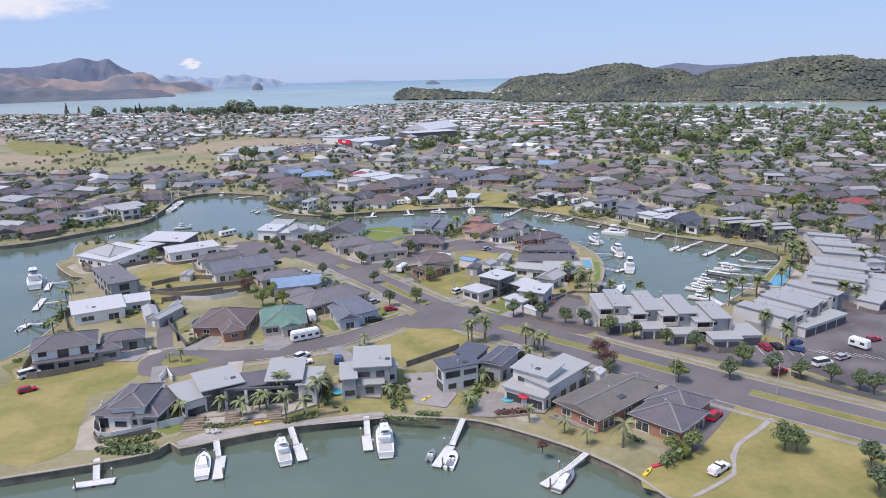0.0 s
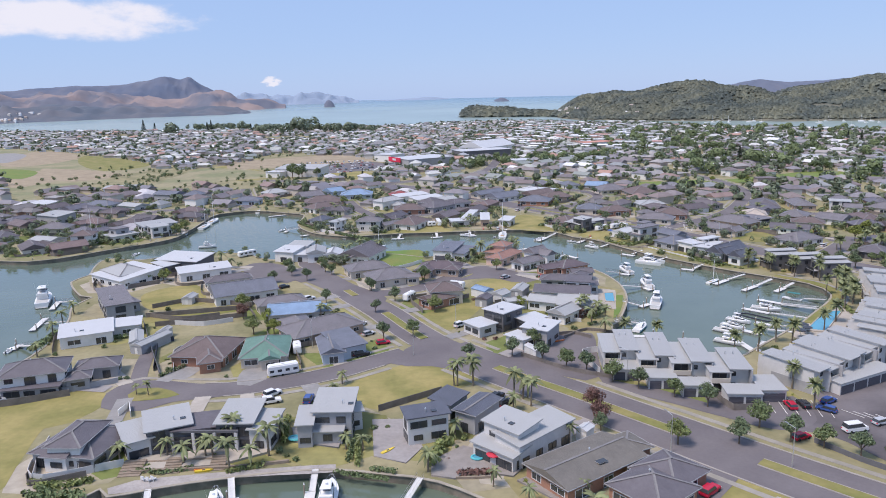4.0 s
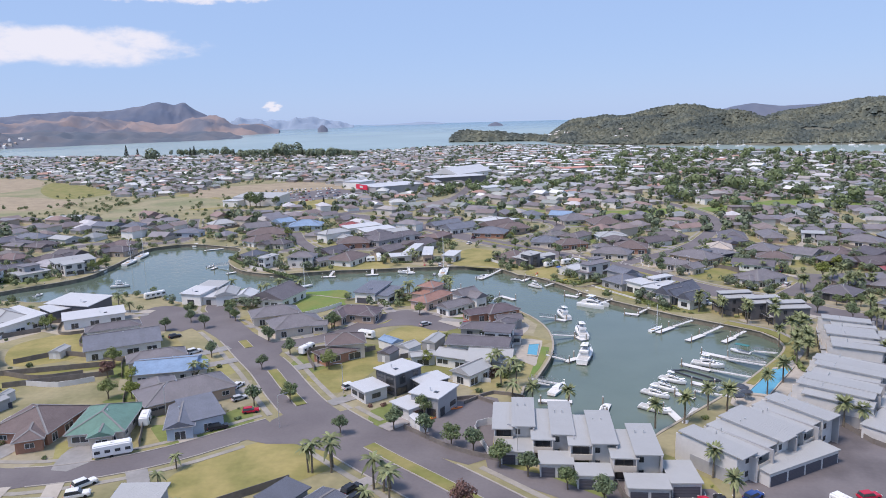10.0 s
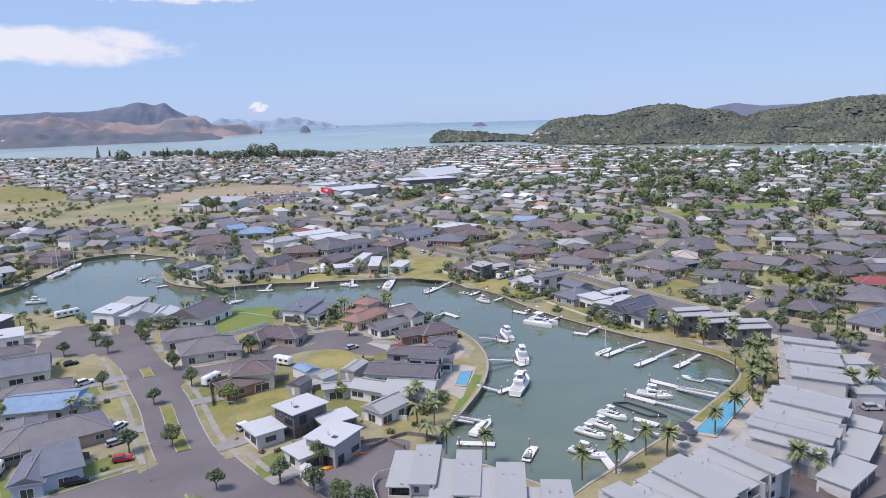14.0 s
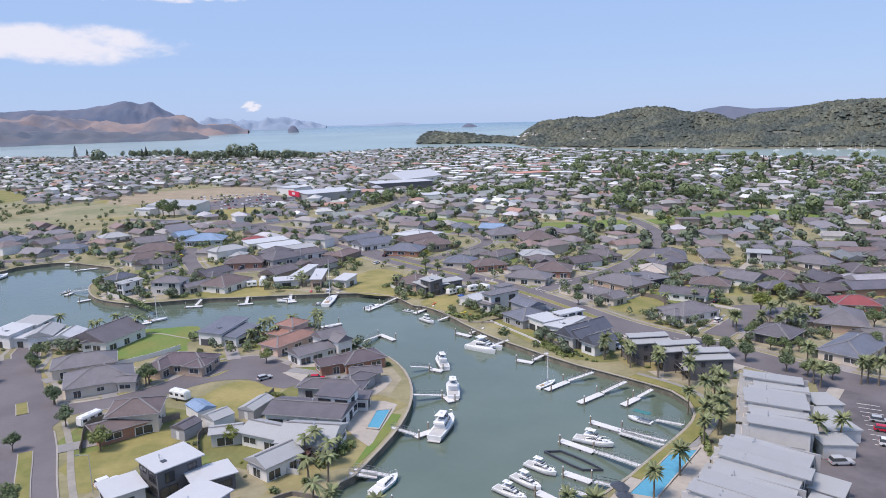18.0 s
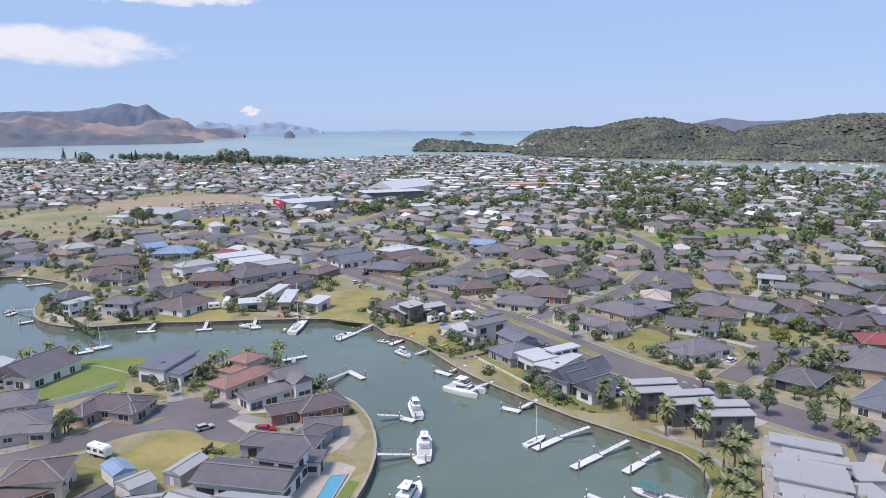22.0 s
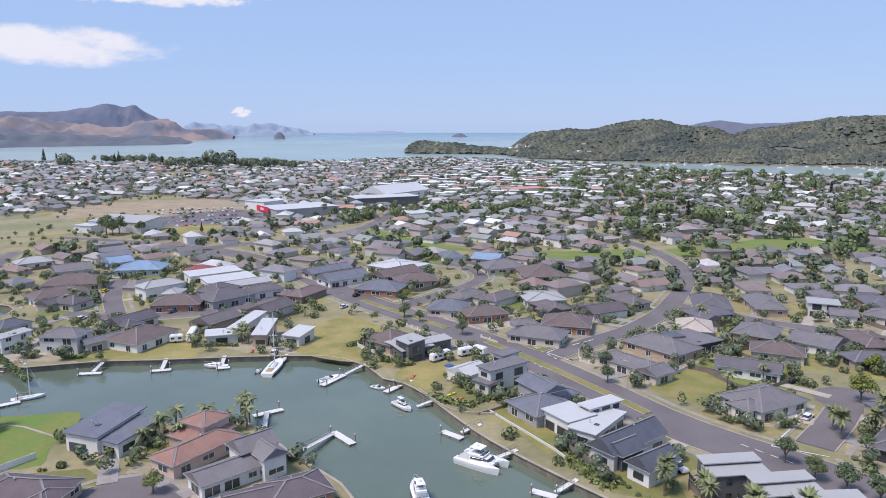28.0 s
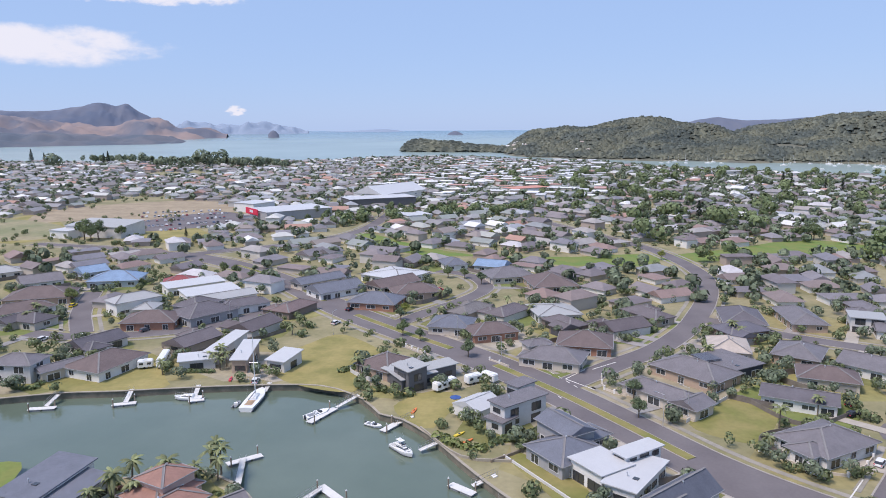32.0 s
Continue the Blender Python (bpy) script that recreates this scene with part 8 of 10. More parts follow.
gangway(-36.5, 369.4, -37, 364.7)
gangway(-18.8, 374, -17.6, 367.7)
gangway(-61.6, 369.3, -63.7, 367.4)
gangway(43.1, 371.7, 38.3, 366.4)
gangway(58.7, 358.5, 54.7, 356.7)
gangway(67.3, 346.3, 61.4, 342.8)
gangway(78, 329.8, 73.2, 327.5)
gangway(85.9, 316.4, 80, 313.6)
gangway(97.3, 303.7, 92.7, 300.5)
gangway(-1.9, 377.6, -0.8, 371.5)
gangway(17.1, 380.2, 16.6, 376.6)
gangway(108.5, 287.4, 101.5, 284.2)
gangway(116.2, 280.5, 109.4, 275.8)
gangway(121.9, 275.1, 117.9, 272.9)
gangway(118.2, 245.2, 110.5, 252.8)
gangway(124, 253.5, 119.2, 259)
gangway(110.3, 233.9, 102.7, 242.4)
gangway(117.1, 243.2, 109.5, 251.7)
gangway(104.8, 225.4, 100.7, 229.5)
gangway(101.3, 220.2, 94.1, 227)
gangway(86.4, 204.1, 91.8, 215.8)
gangway(51.9, 229.1, 57.4, 230)
gangway(57.3, 291.5, 63.2, 294)
gangway(60.5, 270.4, 68.4, 273.2)
gangway(57.5, 250.7, 63.1, 249.8)
gangway(52.6, 230.8, 59.9, 230.7)
gangway(38.4, 313.5, 43, 325.2)
gangway(26.9, 324.2, 23.6, 337.4)
gangway(-94.5, 386.8, -102.7, 388.6)
gangway(-59.2, 367.6, -63.6, 365.2)
gangway(-103.4, 432.8, -115.8, 438.1)
gangway(-158.1, 351.5, -160.7, 351.8)

# ---- vehicles ----
park("red", "hatch", -98.2, 153.7, 38)
park("white", "van", -102.7, 162.6, 46)
park("red", "suv", 55.1, 133.1, 46)
park("white", "ute", 48.4, 113.2, 39)
park("white", "suv", -36.9, 170.5, 53)
park("white", "suv", -35.8, 166.4, 24)
park("blue", "suv", -27.2, 167.7, 93)
park("red", "hatch", -16.5, 206.9, 22)
park("black", "suv", -20.8, 197.3, 28)
park("silver", "hatch", -22.3, 214.5, 47)
park("white", "hatch", -26.1, 223.3, 79)
park("white", "suv", -50.9, 250.7, 52)
park("black", "hatch", -64.8, 266.3, 48)
park("white", "hatch", -71, 320.8, 98)
park("white", "suv", 4.6, 223.4, 49)
park("silver", "hatch", 17.8, 281.2, 43)
park("black", "suv", 16.8, 170.9, 58)
park("black", "suv", 18.6, 167.7, 54)
park("red", "hatch", 82, 169.4, 94)
park("black", "hatch", 85, 170.1, 96)
park("blue", "hatch", 89, 167.8, 140)
park("black", "hatch", 22, 160.9, 81)
park("red", "hatch", 111.7, 173.2, 16)
park("white", "van", 90.7, 158.4, 17)
park("silver", "hatch", 97.6, 162, 25)
park("red", "hatch", 78.6, 154.5, 27)
park("blue", "hatch", 91.2, 172.2, 36)
park("silver", "suv", 101.6, 398.3, 46)
park("white", "van", -57.2, 418.1, 84)
park("grey", "hatch", -40.8, 428.4, 63)
park("silver", "hatch", -80.8, 445.6, 80)
park("yellow", "hatch", -85.3, 461.3, 91)
park("white", "hatch", -15.5, 420.9, 83)
park("grey", "hatch", -23.5, 443.5, 89)
park("red", "suv", 58.3, 490.5, 69)
park("white", "hatch", 23.7, 439.3, 67)
park("black", "suv", 111.2, 417.3, 57)
park("black", "hatch", 25.3, 458.3, 69)
park("white", "suv", 142.2, 332.2, -52)
park("white", "hatch", 157.4, 337.2, 48)
park("white", "ute", 118.6, 309.3, -60)
park("red", "hatch", 32.6, 281.2, 6)
park("grey", "suv", 32, 264.6, 68)
park("white", "hatch", 12.9, 380.5, 97)
park("black", "suv", 167.9, 369, 39)
park("black", "hatch", 164.9, 362.4, 25)
park("white", "hatch", -70.3, 417.1, 84)
park("silver", "hatch", -80.3, 264.6, 69)
caravan(-38.4, 183.4, 28, 8, W=2.5, H=2.9, label='long white motorhome parked on a driveway', name='motorhome')
caravan(-39.6, 199.5, 110, 5.6)
caravan(-15.3, 251.7, 69, 6.1)
caravan(65.4, 377.3, 47, 7.7)
caravan(-19.5, 395.2, 103, 10.6, label='white box trailer on a grass section', H=2.8)
caravan(73, 381.7, 37, 5)
caravan(77.6, 383.3, -42, 4.8)
caravan(-99.2, 319.6, 50, 8.7)
caravan(105.5, 168.7, -59, 4.9, name='motorhome', label='white motorhome in the car park')
caravan(0.3, 266.7, -23, 5.9, label='white cabin on a yard')
caravan(-23, 391, 19, 4.4, label='pale cabin with an awning on grass')
shed(-83.6, 202.3, -15, 3.9, 12.3, 2.5, "roof_grey", "wall_grey", "grey lean-to carport beside a lane")
shed(-83.8, 210.3, -1, 2.5, 5.4, 2.4, "roof_grey", "wall_pale", "pale grey garden shed by a boat")
shed(-92.8, 247.3, 1, 3.7, 5.8, 2.1, "roof_grey", "wall_pale", "small grey garden shed on a dry lawn")
shed(11, 246.1, -22, 4.2, 5.3, 2.6, "roof_dark", "wall_grey", "dark cabin beside the brick house")
shed(10, 256.6, -42, 6.6, 4.5, 2.6, "roof_blue", "wall_white", "blue-roofed cabin behind the lawn")
shed(16.3, 251.4, -34, 5.2, 5.5, 2.6, "roof_grey", "wall_white", "pale cabin behind the lawn")
shed(23.1, 258.8, -17, 4.4, 8.5, 2.4, "roof_grey", "wall_grey", "grey shed with a trailer yard")
shed(26.1, 199.3, -56, 5.3, 2.1, 2.2, "roof_white", "wall_white", "small white shed in the boat yard")
shed(-88.9, 203.7, 28, 3.8, 10.7, 2.6, "roof_grey", "wall_pale", "grey carport shed on a driveway")
shed(74.3, 361.3, -43, 8.4, 9.1, 2.6, "roof_white", "wall_white", "white marquee tent on the campsite")
shed(35.3, 152.4, -36, 2.4, 3.1, 2.4, "roof_white", "wall_white", "small white garden pavilion")

# ---- trees ----
plant("street", [(-71.7, 273.9), (-67.3, 284), (-59.1, 276.9), (-43.7, 247), (-64.3, 310.1), (-31.4, 262.9), (-20, 249.6), (-24.3, 236.9), (-8.8, 214), (-17, 210.7), (8.7, 195.6), (-13.9, 277), (-55.3, 290.3), (-71.1, 291.8), (20.4, 198.6), (28.3, 194.4), (34.3, 190.5), (44.9, 181.9), (50.5, 178.3), (57.8, 173.7), (64, 168.9)], 1.0, "street trees")
plant("street", [(65.6, 151.7), (72, 159.2), (76, 153), (81.5, 150.8), (86.9, 147.4), (91.1, 143.7), (92.5, 140.8), (38.9, 156, 0.9), (39.2, 188.2), (26.6, 206.5), (65.4, 119.3, 0.9)], 1.0, "street trees")
plant("street", [(63.3, 119.8, 1.1), (75.2, 112.6, 1.1), (71.7, 104.4, 1.1)], 1.0)
plant("street", [(46.5, 444.6), (49.2, 425.8), (55.5, 419.8), (71.4, 404.1), (114.5, 372), (113, 359.7), (60.8, 517.9), (68.4, 516.8), (76.1, 504.7), (-39.4, 519.2), (-29.2, 509.5), (-22.7, 507), (-16.1, 503.2), (-47.8, 526.5)], 1.0)
plant("street", [(142.2, 313.4), (144.9, 305.9), (148.8, 301.3), (152.7, 296.8), (160.7, 288.6), (164.8, 284.8), (170.3, 283)], 1.0, "street trees")
plant("light", [(53.5, 150.8), (46.1, 120.1, 0.8), (42.1, 119.3, 0.8), (43.7, 117.8, 0.7), (-158.7, 378.1), (-156.8, 381.1), (-157, 370.1), (-116.4, 277.6), (-121.7, 273.6)], 1.0)
plant("light", [(-115.9, 274), (-57.5, 214.1), (-56.6, 224.7), (-51.2, 214.3, 1.2), (-4.9, 237.9), (-70.1, 238.7)], 1.0)
plant("light", [(23, 241.7), (175.6, 348.2, 1.6), (14.2, 294.3, 0.8)], 1.0)
plant("light", [(-88.9, 466.7, 1.1), (-44.7, 445, 0.7), (0.4, 510.9, 0.8), (4.5, 525.7), (196.2, 567.6), (191.2, 371.8, 1.2), (47.1, 454.2)], 1.0)
plant("light", [(-54.9, 464.7, 1.1), (83.5, 640.7), (170.5, 565.4)], 1.0)
plant("red", [(39.1, 158.7, 1.1), (18, 121.3, 0.5)], 1.0)
plant("red", [(38.4, 165.4, 1.1), (-66.5, 229)], 1.0)
plant("palm", [(7.1, 178), (10.8, 180.3), (22.9, 171.5), (24.1, 172.2), (8.6, 151.6), (4.6, 137.7), (31.9, 150.4), (17, 133.1, 0.7), (23.3, 128.1, 0.7), (33.2, 131.4, 0.8), (33.5, 122.3), (26.9, 123.7, 0.7), (-70.7, 169.5, 0.6), (-67.5, 169.3, 0.6), (-21.7, 178.2, 0.8), (-48.3, 140.3), (-43.7, 137.5), (-38.6, 139.9), (-33.6, 135.8), (-30.2, 137.9), (-28, 142), (-56.2, 136.6), (-13.1, 145.4, 0.8), (-9.5, 145.2, 0.8)], 1.0)
plant("palm", [(-13.7, 161.6, 0.6), (-36.5, 145.2), (-40.4, 140.5), (-27.6, 148.2), (-30.4, 144.9), (-122.6, 220.1), (-127.1, 232.7), (-118.5, 208.7), (-113.1, 193.5)], 1.0)
plant("palm", [(-97.5, 297.1), (-101.7, 297.1), (20.7, 165.1), (24.7, 167.4), (20.9, 172), (6.3, 178), (11, 178.2), (-21.5, 170.4, 0.8), (-38.7, 229.8, 0.8), (-40.3, 227.5, 0.8), (-36.2, 229.9, 0.7), (-32.6, 215, 0.6), (44.6, 225.7), (48.4, 225.8), (47.5, 217.7), (45.5, 232.2, 0.8)], 1.0)
plant("palm", [(-55.6, 323.6), (-52.6, 322.4), (-47.8, 325), (-38.7, 322.1), (-71.8, 324.5), (-68.3, 325.9), (3.7, 314.2), (7, 315.4), (4, 318.8), (3.2, 313.1), (10.6, 315.5), (20, 331.2), (22, 328.7), (6.3, 322.9), (-61.5, 317.5, 0.7), (41.8, 234.1), (46.6, 233.1), (43.4, 236.4), (47.7, 237.7, 0.8)], 1.0)
plant("palm", [(89.9, 454.2), (94.2, 452.5), (77.6, 458.6), (60, 475.8), (62.2, 481.6), (60.6, 445.3), (143.3, 353), (-85.7, 433.9, 0.8), (-64.4, 377.7, 0.8), (-2.3, 395.9), (0.6, 392.8), (-15.7, 385.9), (40.2, 388.6), (143.1, 402.9, 0.9), (86, 466.2), (11.5, 425.7), (-91.4, 447.7)], 1.0)
plant("palm", [(137.1, 343.4, 0.8), (139.5, 339.2, 0.7), (156.5, 362.6, 0.8), (142.4, 402.2, 0.9), (-50.1, 391.2), (-50.3, 388.7), (50.2, 394.3, 0.9), (-3.1, 392.6), (-0.5, 390.2), (11.1, 321.1), (12.7, 320.1), (18.1, 324.7), (16.4, 319.2), (14.4, 321.3), (19.5, 322.5), (20.2, 328.3), (22.2, 326), (158, 425.4), (159.6, 422.3)], 1.0)
plant("phoenix", [(52.2, 212.2), (60.7, 209.9), (79.5, 201.9), (86.4, 204.3), (93.7, 212.1), (97.9, 211.7), (110.4, 221.4), (117.4, 230.4), (130.5, 255.5), (131.9, 251.5), (119.6, 295), (126.4, 289.2), (134.4, 286.3), (113.2, 298.2), (149.4, 244.1), (154.1, 244.2), (125.8, 243.9), (132.2, 264.9), (135.2, 267.2), (166.7, 290), (127, 260.5)], 1.0)
plant("phoenix", [(113.9, 300.4), (119.4, 291.7), (125.2, 283.7), (132, 278.2), (137.3, 274.7), (128.2, 251.5), (130.4, 248.9), (134.5, 260.1), (137.1, 269.6), (160.2, 330.5), (159.8, 325.8), (186.1, 330.4), (164.7, 277.3), (164.1, 279.8), (175.8, 279.5), (177.9, 280.2), (179.7, 278.5), (168.8, 328.9), (173.7, 335), (174.4, 323.2), (177.2, 326.1), (180.2, 329.1), (170.7, 320.4), (179.8, 341.5)], 1.0)
plant("phoenix", [(86, 179.5), (86.7, 168.6), (120.7, 203.8), (124.2, 202.7)], 1.0)
plant("big", [(163.6, 307.4, 0.5), (183.5, 338.3, 0.5), (166.4, 304.6, 0.5), (161.4, 318, 0.5), (171, 305.4, 0.5), (193, 307, 0.6), (181.9, 329.1, 0.5), (195.2, 335.4, 0.7), (204.6, 329.5, 0.7), (-30.7, 262.4, 0.5), (-51.5, 285.9, 0.5), (-59, 298.2, 0.5), (-12.9, 276.7, 0.6)], 1.0)
plant("big", [(275, 631.9, 1.4), (268.9, 631.8), (279, 632, 1.2), (243.9, 666.7), (234, 693.4), (214.5, 693.2), (199.3, 679.3), (161.7, 641.6, 0.8), (194.5, 707.6), (261.2, 693.6), (284.4, 723.6), (199.4, 620.3, 0.6)], 1.0)
plant("big", [(-50.5, 738.4), (-39.5, 728.3), (-29.6, 721.8), (-19.9, 715.5), (-13.5, 728.5), (-8.5, 738.6), (4.8, 756.4), (13.1, 763.9), (21.6, 771.5), (29.7, 787.3), (45.1, 763.9), (54.3, 764), (-49.5, 705.9, 0.8), (-1.9, 738.7), (-190.1, 657.1, 0.7), (-162.9, 657.4, 0.8), (167.6, 739.4, 0.8), (154.1, 839.8, 0.7), (89.9, 739.1, 0.6), (72.7, 692, 0.6)], 1.0)
plant("big", [(-172.8, 626.1, 1.35), (-165, 619.6, 1.15), (-164.5, 627.2, 1.3), (-152, 632, 0.9)])
plant("pine", [(-112.5, 638.3, 0.5), (237.7, 723.4, 1.2), (204, 890.6, 0.8), (415, 981.1), (421.1, 1017.4, 1.1), (435.1, 947.5), (437.1, 917, 1.1), (517, 1015.7), (163.4, 1021.9, 0.6)], 1.0)
plant("pine", [(-827, 1600, 2), (-800, 1600, 1.7), (-662, 1572, 2), (-652, 1570, 1.9), (-545, 1530, 1.7), (-415.4, 1458.6, 1.9), (-356.3, 1438.5, 1.3), (-369.2, 1442.9, 1.2)], 1.0)

# ---- hills round the bay ----
head = hill("headland", [(-131, 2218, 8), (-97, 2220, 19.1), (-11, 2204, 19.2), (73, 2174, 11.4), (153, 2120, 7.7), (243, 2063, 4.1)], 110, 120, "hill_ground", "low wooded headland at the harbour mouth", 0.3, 3, category="headland")
ridge = hill("wooded_hill", [(165, 2320, 7.5), (195, 2268, 31.8), (233, 2214, 51.4), (315, 2155, 63.9), (384, 2094, 66.5), (453, 2060, 76.5), (516, 2015, 86), (584, 1997, 73.8), (649, 1978, 63.3), (696, 1909, 43.5), (755, 1887, 36.7)], 420, 350, "hill_ground", "bush-covered hill across the estuary", 0.16, 5)
shoulder = hill("bush_hill", [(596, 1889, 26.7), (644, 1874, 44.8), (701, 1854, 60.8), (756, 1833, 70.9), (809, 1811, 78.2), (858, 1789, 85.3), (935, 1750, 94.3), (1024, 1700, 78.4), (1140, 1625, 64.3)], 330, 300, "hill_ground", "steep bush-clad hill beside the harbour", 0.16, 9)
# from here on the hills carry haze blue in their base colour
hill("back_hill", [(923, 3200, 79.1), (985, 3182, 91.1), (1047, 3163, 98.4), (1127, 3136, 89), (1223, 3100, 90.4), (1315, 3063, 91.8), (1403, 3024, 95.2), (1567, 2943, 89.2)], 300, 300, "far_hill_dark", "range behind the harbour painted haze blue-green", 0.1, 12)
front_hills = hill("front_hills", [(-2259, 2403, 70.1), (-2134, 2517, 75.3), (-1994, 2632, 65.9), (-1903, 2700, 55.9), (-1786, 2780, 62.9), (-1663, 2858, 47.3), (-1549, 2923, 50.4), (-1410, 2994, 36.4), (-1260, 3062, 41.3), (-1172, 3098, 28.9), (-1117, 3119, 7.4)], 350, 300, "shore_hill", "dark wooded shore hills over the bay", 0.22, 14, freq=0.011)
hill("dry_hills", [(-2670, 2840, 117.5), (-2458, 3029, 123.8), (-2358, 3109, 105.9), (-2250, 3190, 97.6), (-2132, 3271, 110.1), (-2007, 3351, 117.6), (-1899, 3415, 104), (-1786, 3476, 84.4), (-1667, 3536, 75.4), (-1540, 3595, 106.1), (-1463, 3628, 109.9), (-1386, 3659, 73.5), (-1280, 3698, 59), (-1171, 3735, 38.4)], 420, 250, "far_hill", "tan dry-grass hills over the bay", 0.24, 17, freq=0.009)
hill("main_peak", [(-3090, 2986, 134.1), (-2783, 3278, 136.5), (-2600, 3427, 132), (-2479, 3518, 140.5), (-2372, 3592, 149.6), (-2212, 3694, 158.1), (-2092, 3765, 158.7), (-1990, 3821, 177.9), (-1911, 3862, 197.8), (-1858, 3888, 193.8), (-1819, 3907, 183.9), (-1772, 3929, 192.3), (-1712, 3956, 147.7), (-1644, 3986, 114.8), (-1561, 4020, 68.3)], 350, 200, "far_hill_dark", "long mountain with a double summit painted haze blue-grey", 0.06, 20, freq=0.012)
hill("far_range", [(-1635, 4206, 74.9), (-1556, 4236, 102.8), (-1447, 4275, 90.1), (-1352, 4307, 80.9), (-1254, 4338, 95.4), (-1106, 4379, 88.3), (-1023, 4400, 69.2), (-956, 4415, 50.3), (-922, 4423, 42.6)], 200, 150, "farthest_hill", "range on the far shore painted haze blue", 0.2, 23, freq=0.015)
hill("farthest_range", [(-989, 4561, 39.1), (-812, 4597, 41.7), (-633, 4627, 47.9), (-524, 4641, 55.9), (-416, 4653, 46.1), (-308, 4662, 25.7), (-272, 4664, 17.7)], 120, 80, "farthest_hill", "headland on the horizon painted faint haze blue", 0.06, 26)
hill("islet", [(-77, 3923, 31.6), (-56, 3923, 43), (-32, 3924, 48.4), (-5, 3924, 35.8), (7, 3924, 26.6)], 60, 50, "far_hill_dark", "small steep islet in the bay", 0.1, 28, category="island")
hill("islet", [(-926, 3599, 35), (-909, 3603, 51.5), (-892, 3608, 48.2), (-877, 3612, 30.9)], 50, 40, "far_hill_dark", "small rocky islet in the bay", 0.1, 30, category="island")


def hillside_houses(ob, n, seed, x0, x1, z0, z1, size):
    """Pale houses scattered on a hill's lower slope, one mesh."""
    rng = random.Random(seed)
    polys = [q for q in ob.data.polygons if x0 < q.center.x < x1 and z0 < q.center.z < z1 and (q.normal.y < 0) == (q.normal.z > 0)]
    v, f = [], []
    for _ in range(n):
        c = rng.choice(polys).center
        w, d, h = size * rng.uniform(0.7, 1.2), size * rng.uniform(0.5, 0.8), size * rng.uniform(0.35, 0.55)
        ox, oy, i = rng.uniform(-14, 14), rng.uniform(-8, 8), len(v)
        v += [(c.x + ox + a * w / 2, c.y + oy + b * d / 2, c.z + z) for z in (-3, h) for a, b in ((-1, -1), (1, -1), (1, 1), (-1, 1))]
        v += [(c.x + ox - w / 2, c.y + oy, c.z + h * 1.45), (c.x + ox + w / 2, c.y + oy, c.z + h * 1.45)]
        f += [(i, i + 1, i + 5, i + 4), (i + 1, i + 2, i + 6, i + 5), (i + 2, i + 3, i + 7, i + 6), (i + 3, i, i + 4, i + 7), (i + 4, i + 5, i + 9, i + 8), (i + 6, i + 7, i + 8, i + 9), (i + 5, i + 6, i + 9), (i + 7, i + 4, i + 8)]
    me = bpy.data.meshes.new("hillside_houses")
    me.from_pydata(v, [], f)
    me.materials.append(MATS["wall_far"])
    tagged(new("hillside_houses", me), "pale houses on a wooded hillside above the water", "houses", kind="stuff")


hillside_houses(ridge, 16, 3, 150, 330, 8, 30, 9)
hillside_houses(front_hills, 60, 5, -2300, -1750, 6, 34, 11)
forest_on(head, 2600, 8.5, 1, "forest", "dark trees on the headland")
forest_on(ridge, 26000, 4.6, 2, "forest", "dense native bush on the hill", 2)
forest_on(shoulder, 23000, 4.6, 3, "forest", "dense native bush on the hill", 2, 0.42)

# ---- medians, markings and small ground works ----
median(ROADS["quay_road"][1], 0.0, 0.36, -0.6, 2.8)
median(ROADS["quay_road"][1], 0.475, 0.86, -0.6, 2.8)
median(ROADS["harbour_road"][1], 0.09, 0.35, 0, 2.6)
median(ROADS["harbour_road"][1], 0.55, 0.63, 0, 2.4)
median(ROADS["shore_road"][1], 0.12, 0.2, 0, 1.8)
median(ROADS["shore_road"][1], 0.30, 0.36, 0, 2.0)
median(ROADS["shore_road"][1], 0.42, 0.56, 0, 2.4)
median(ROADS["shore_road"][1], 0.605, 0.79, 0, 2.4)
deck([(-53.9, 139.6), (-51.7, 134.5), (-36.5, 137.3), (-28.6, 142.7), (-30.4, 147.3), (-38.5, 143.7)], 0.5, "concrete", "pale concrete terrace in front of a grey house")
ground_patch("quay_path", [(-54.1, 128.4), (-50.4, 131.4), (-33.7, 135.5), (-13.7, 139.3), (-13, 136.5), (-31.8, 133.3), (-48.8, 127.6), (-52.8, 126.4)], 0.045, "gravel", "gravel path along the canal coping", "path")
deck([(-26.9, 153.8), (-24.6, 147.7), (-14.7, 145.6), (-15.1, 152.6)], 0.35, "paving", "paved terrace under a verandah")
deck([(-10.3, 158.8), (-1.8, 159.4), (2.4, 146.9), (-0.1, 140.4), (-6.9, 142.8)], 0.2, "paving", "paved courtyard with loungers")
deck([(4.7, 141.6), (10.6, 147.7), (23.5, 141.7), (20.6, 136.5), (11.9, 138.3), (10, 135.1), (5.3, 136)], 0.35, "deck_wood", "weathered timber deck with sunbeds")
deck([(21.3, 135.1), (23, 136.4), (30.7, 130), (29.5, 127.6)], 0.4, "deck_wood", "timber porch along a brick house")
ground_patch("driveway", [(48.5, 136), (56.5, 148), (62.3, 143), (62.7, 140.1), (53, 127.3), (45.2, 119.8)], 0.05, "asphalt", "asphalt driveway beside a brick house", "driveway")
ground_patch("path", [(67.1, 132.2), (61.9, 127), (55.8, 121.8), (53.2, 117.4), (51.2, 112.1), (42, 105.6), (40.7, 105.6), (50.4, 112.5), (52.4, 118.2), (55.3, 122.6), (61.1, 127.7), (66.4, 132.7)], 0.05, "gravel", "winding pale gravel path in the park", "path")
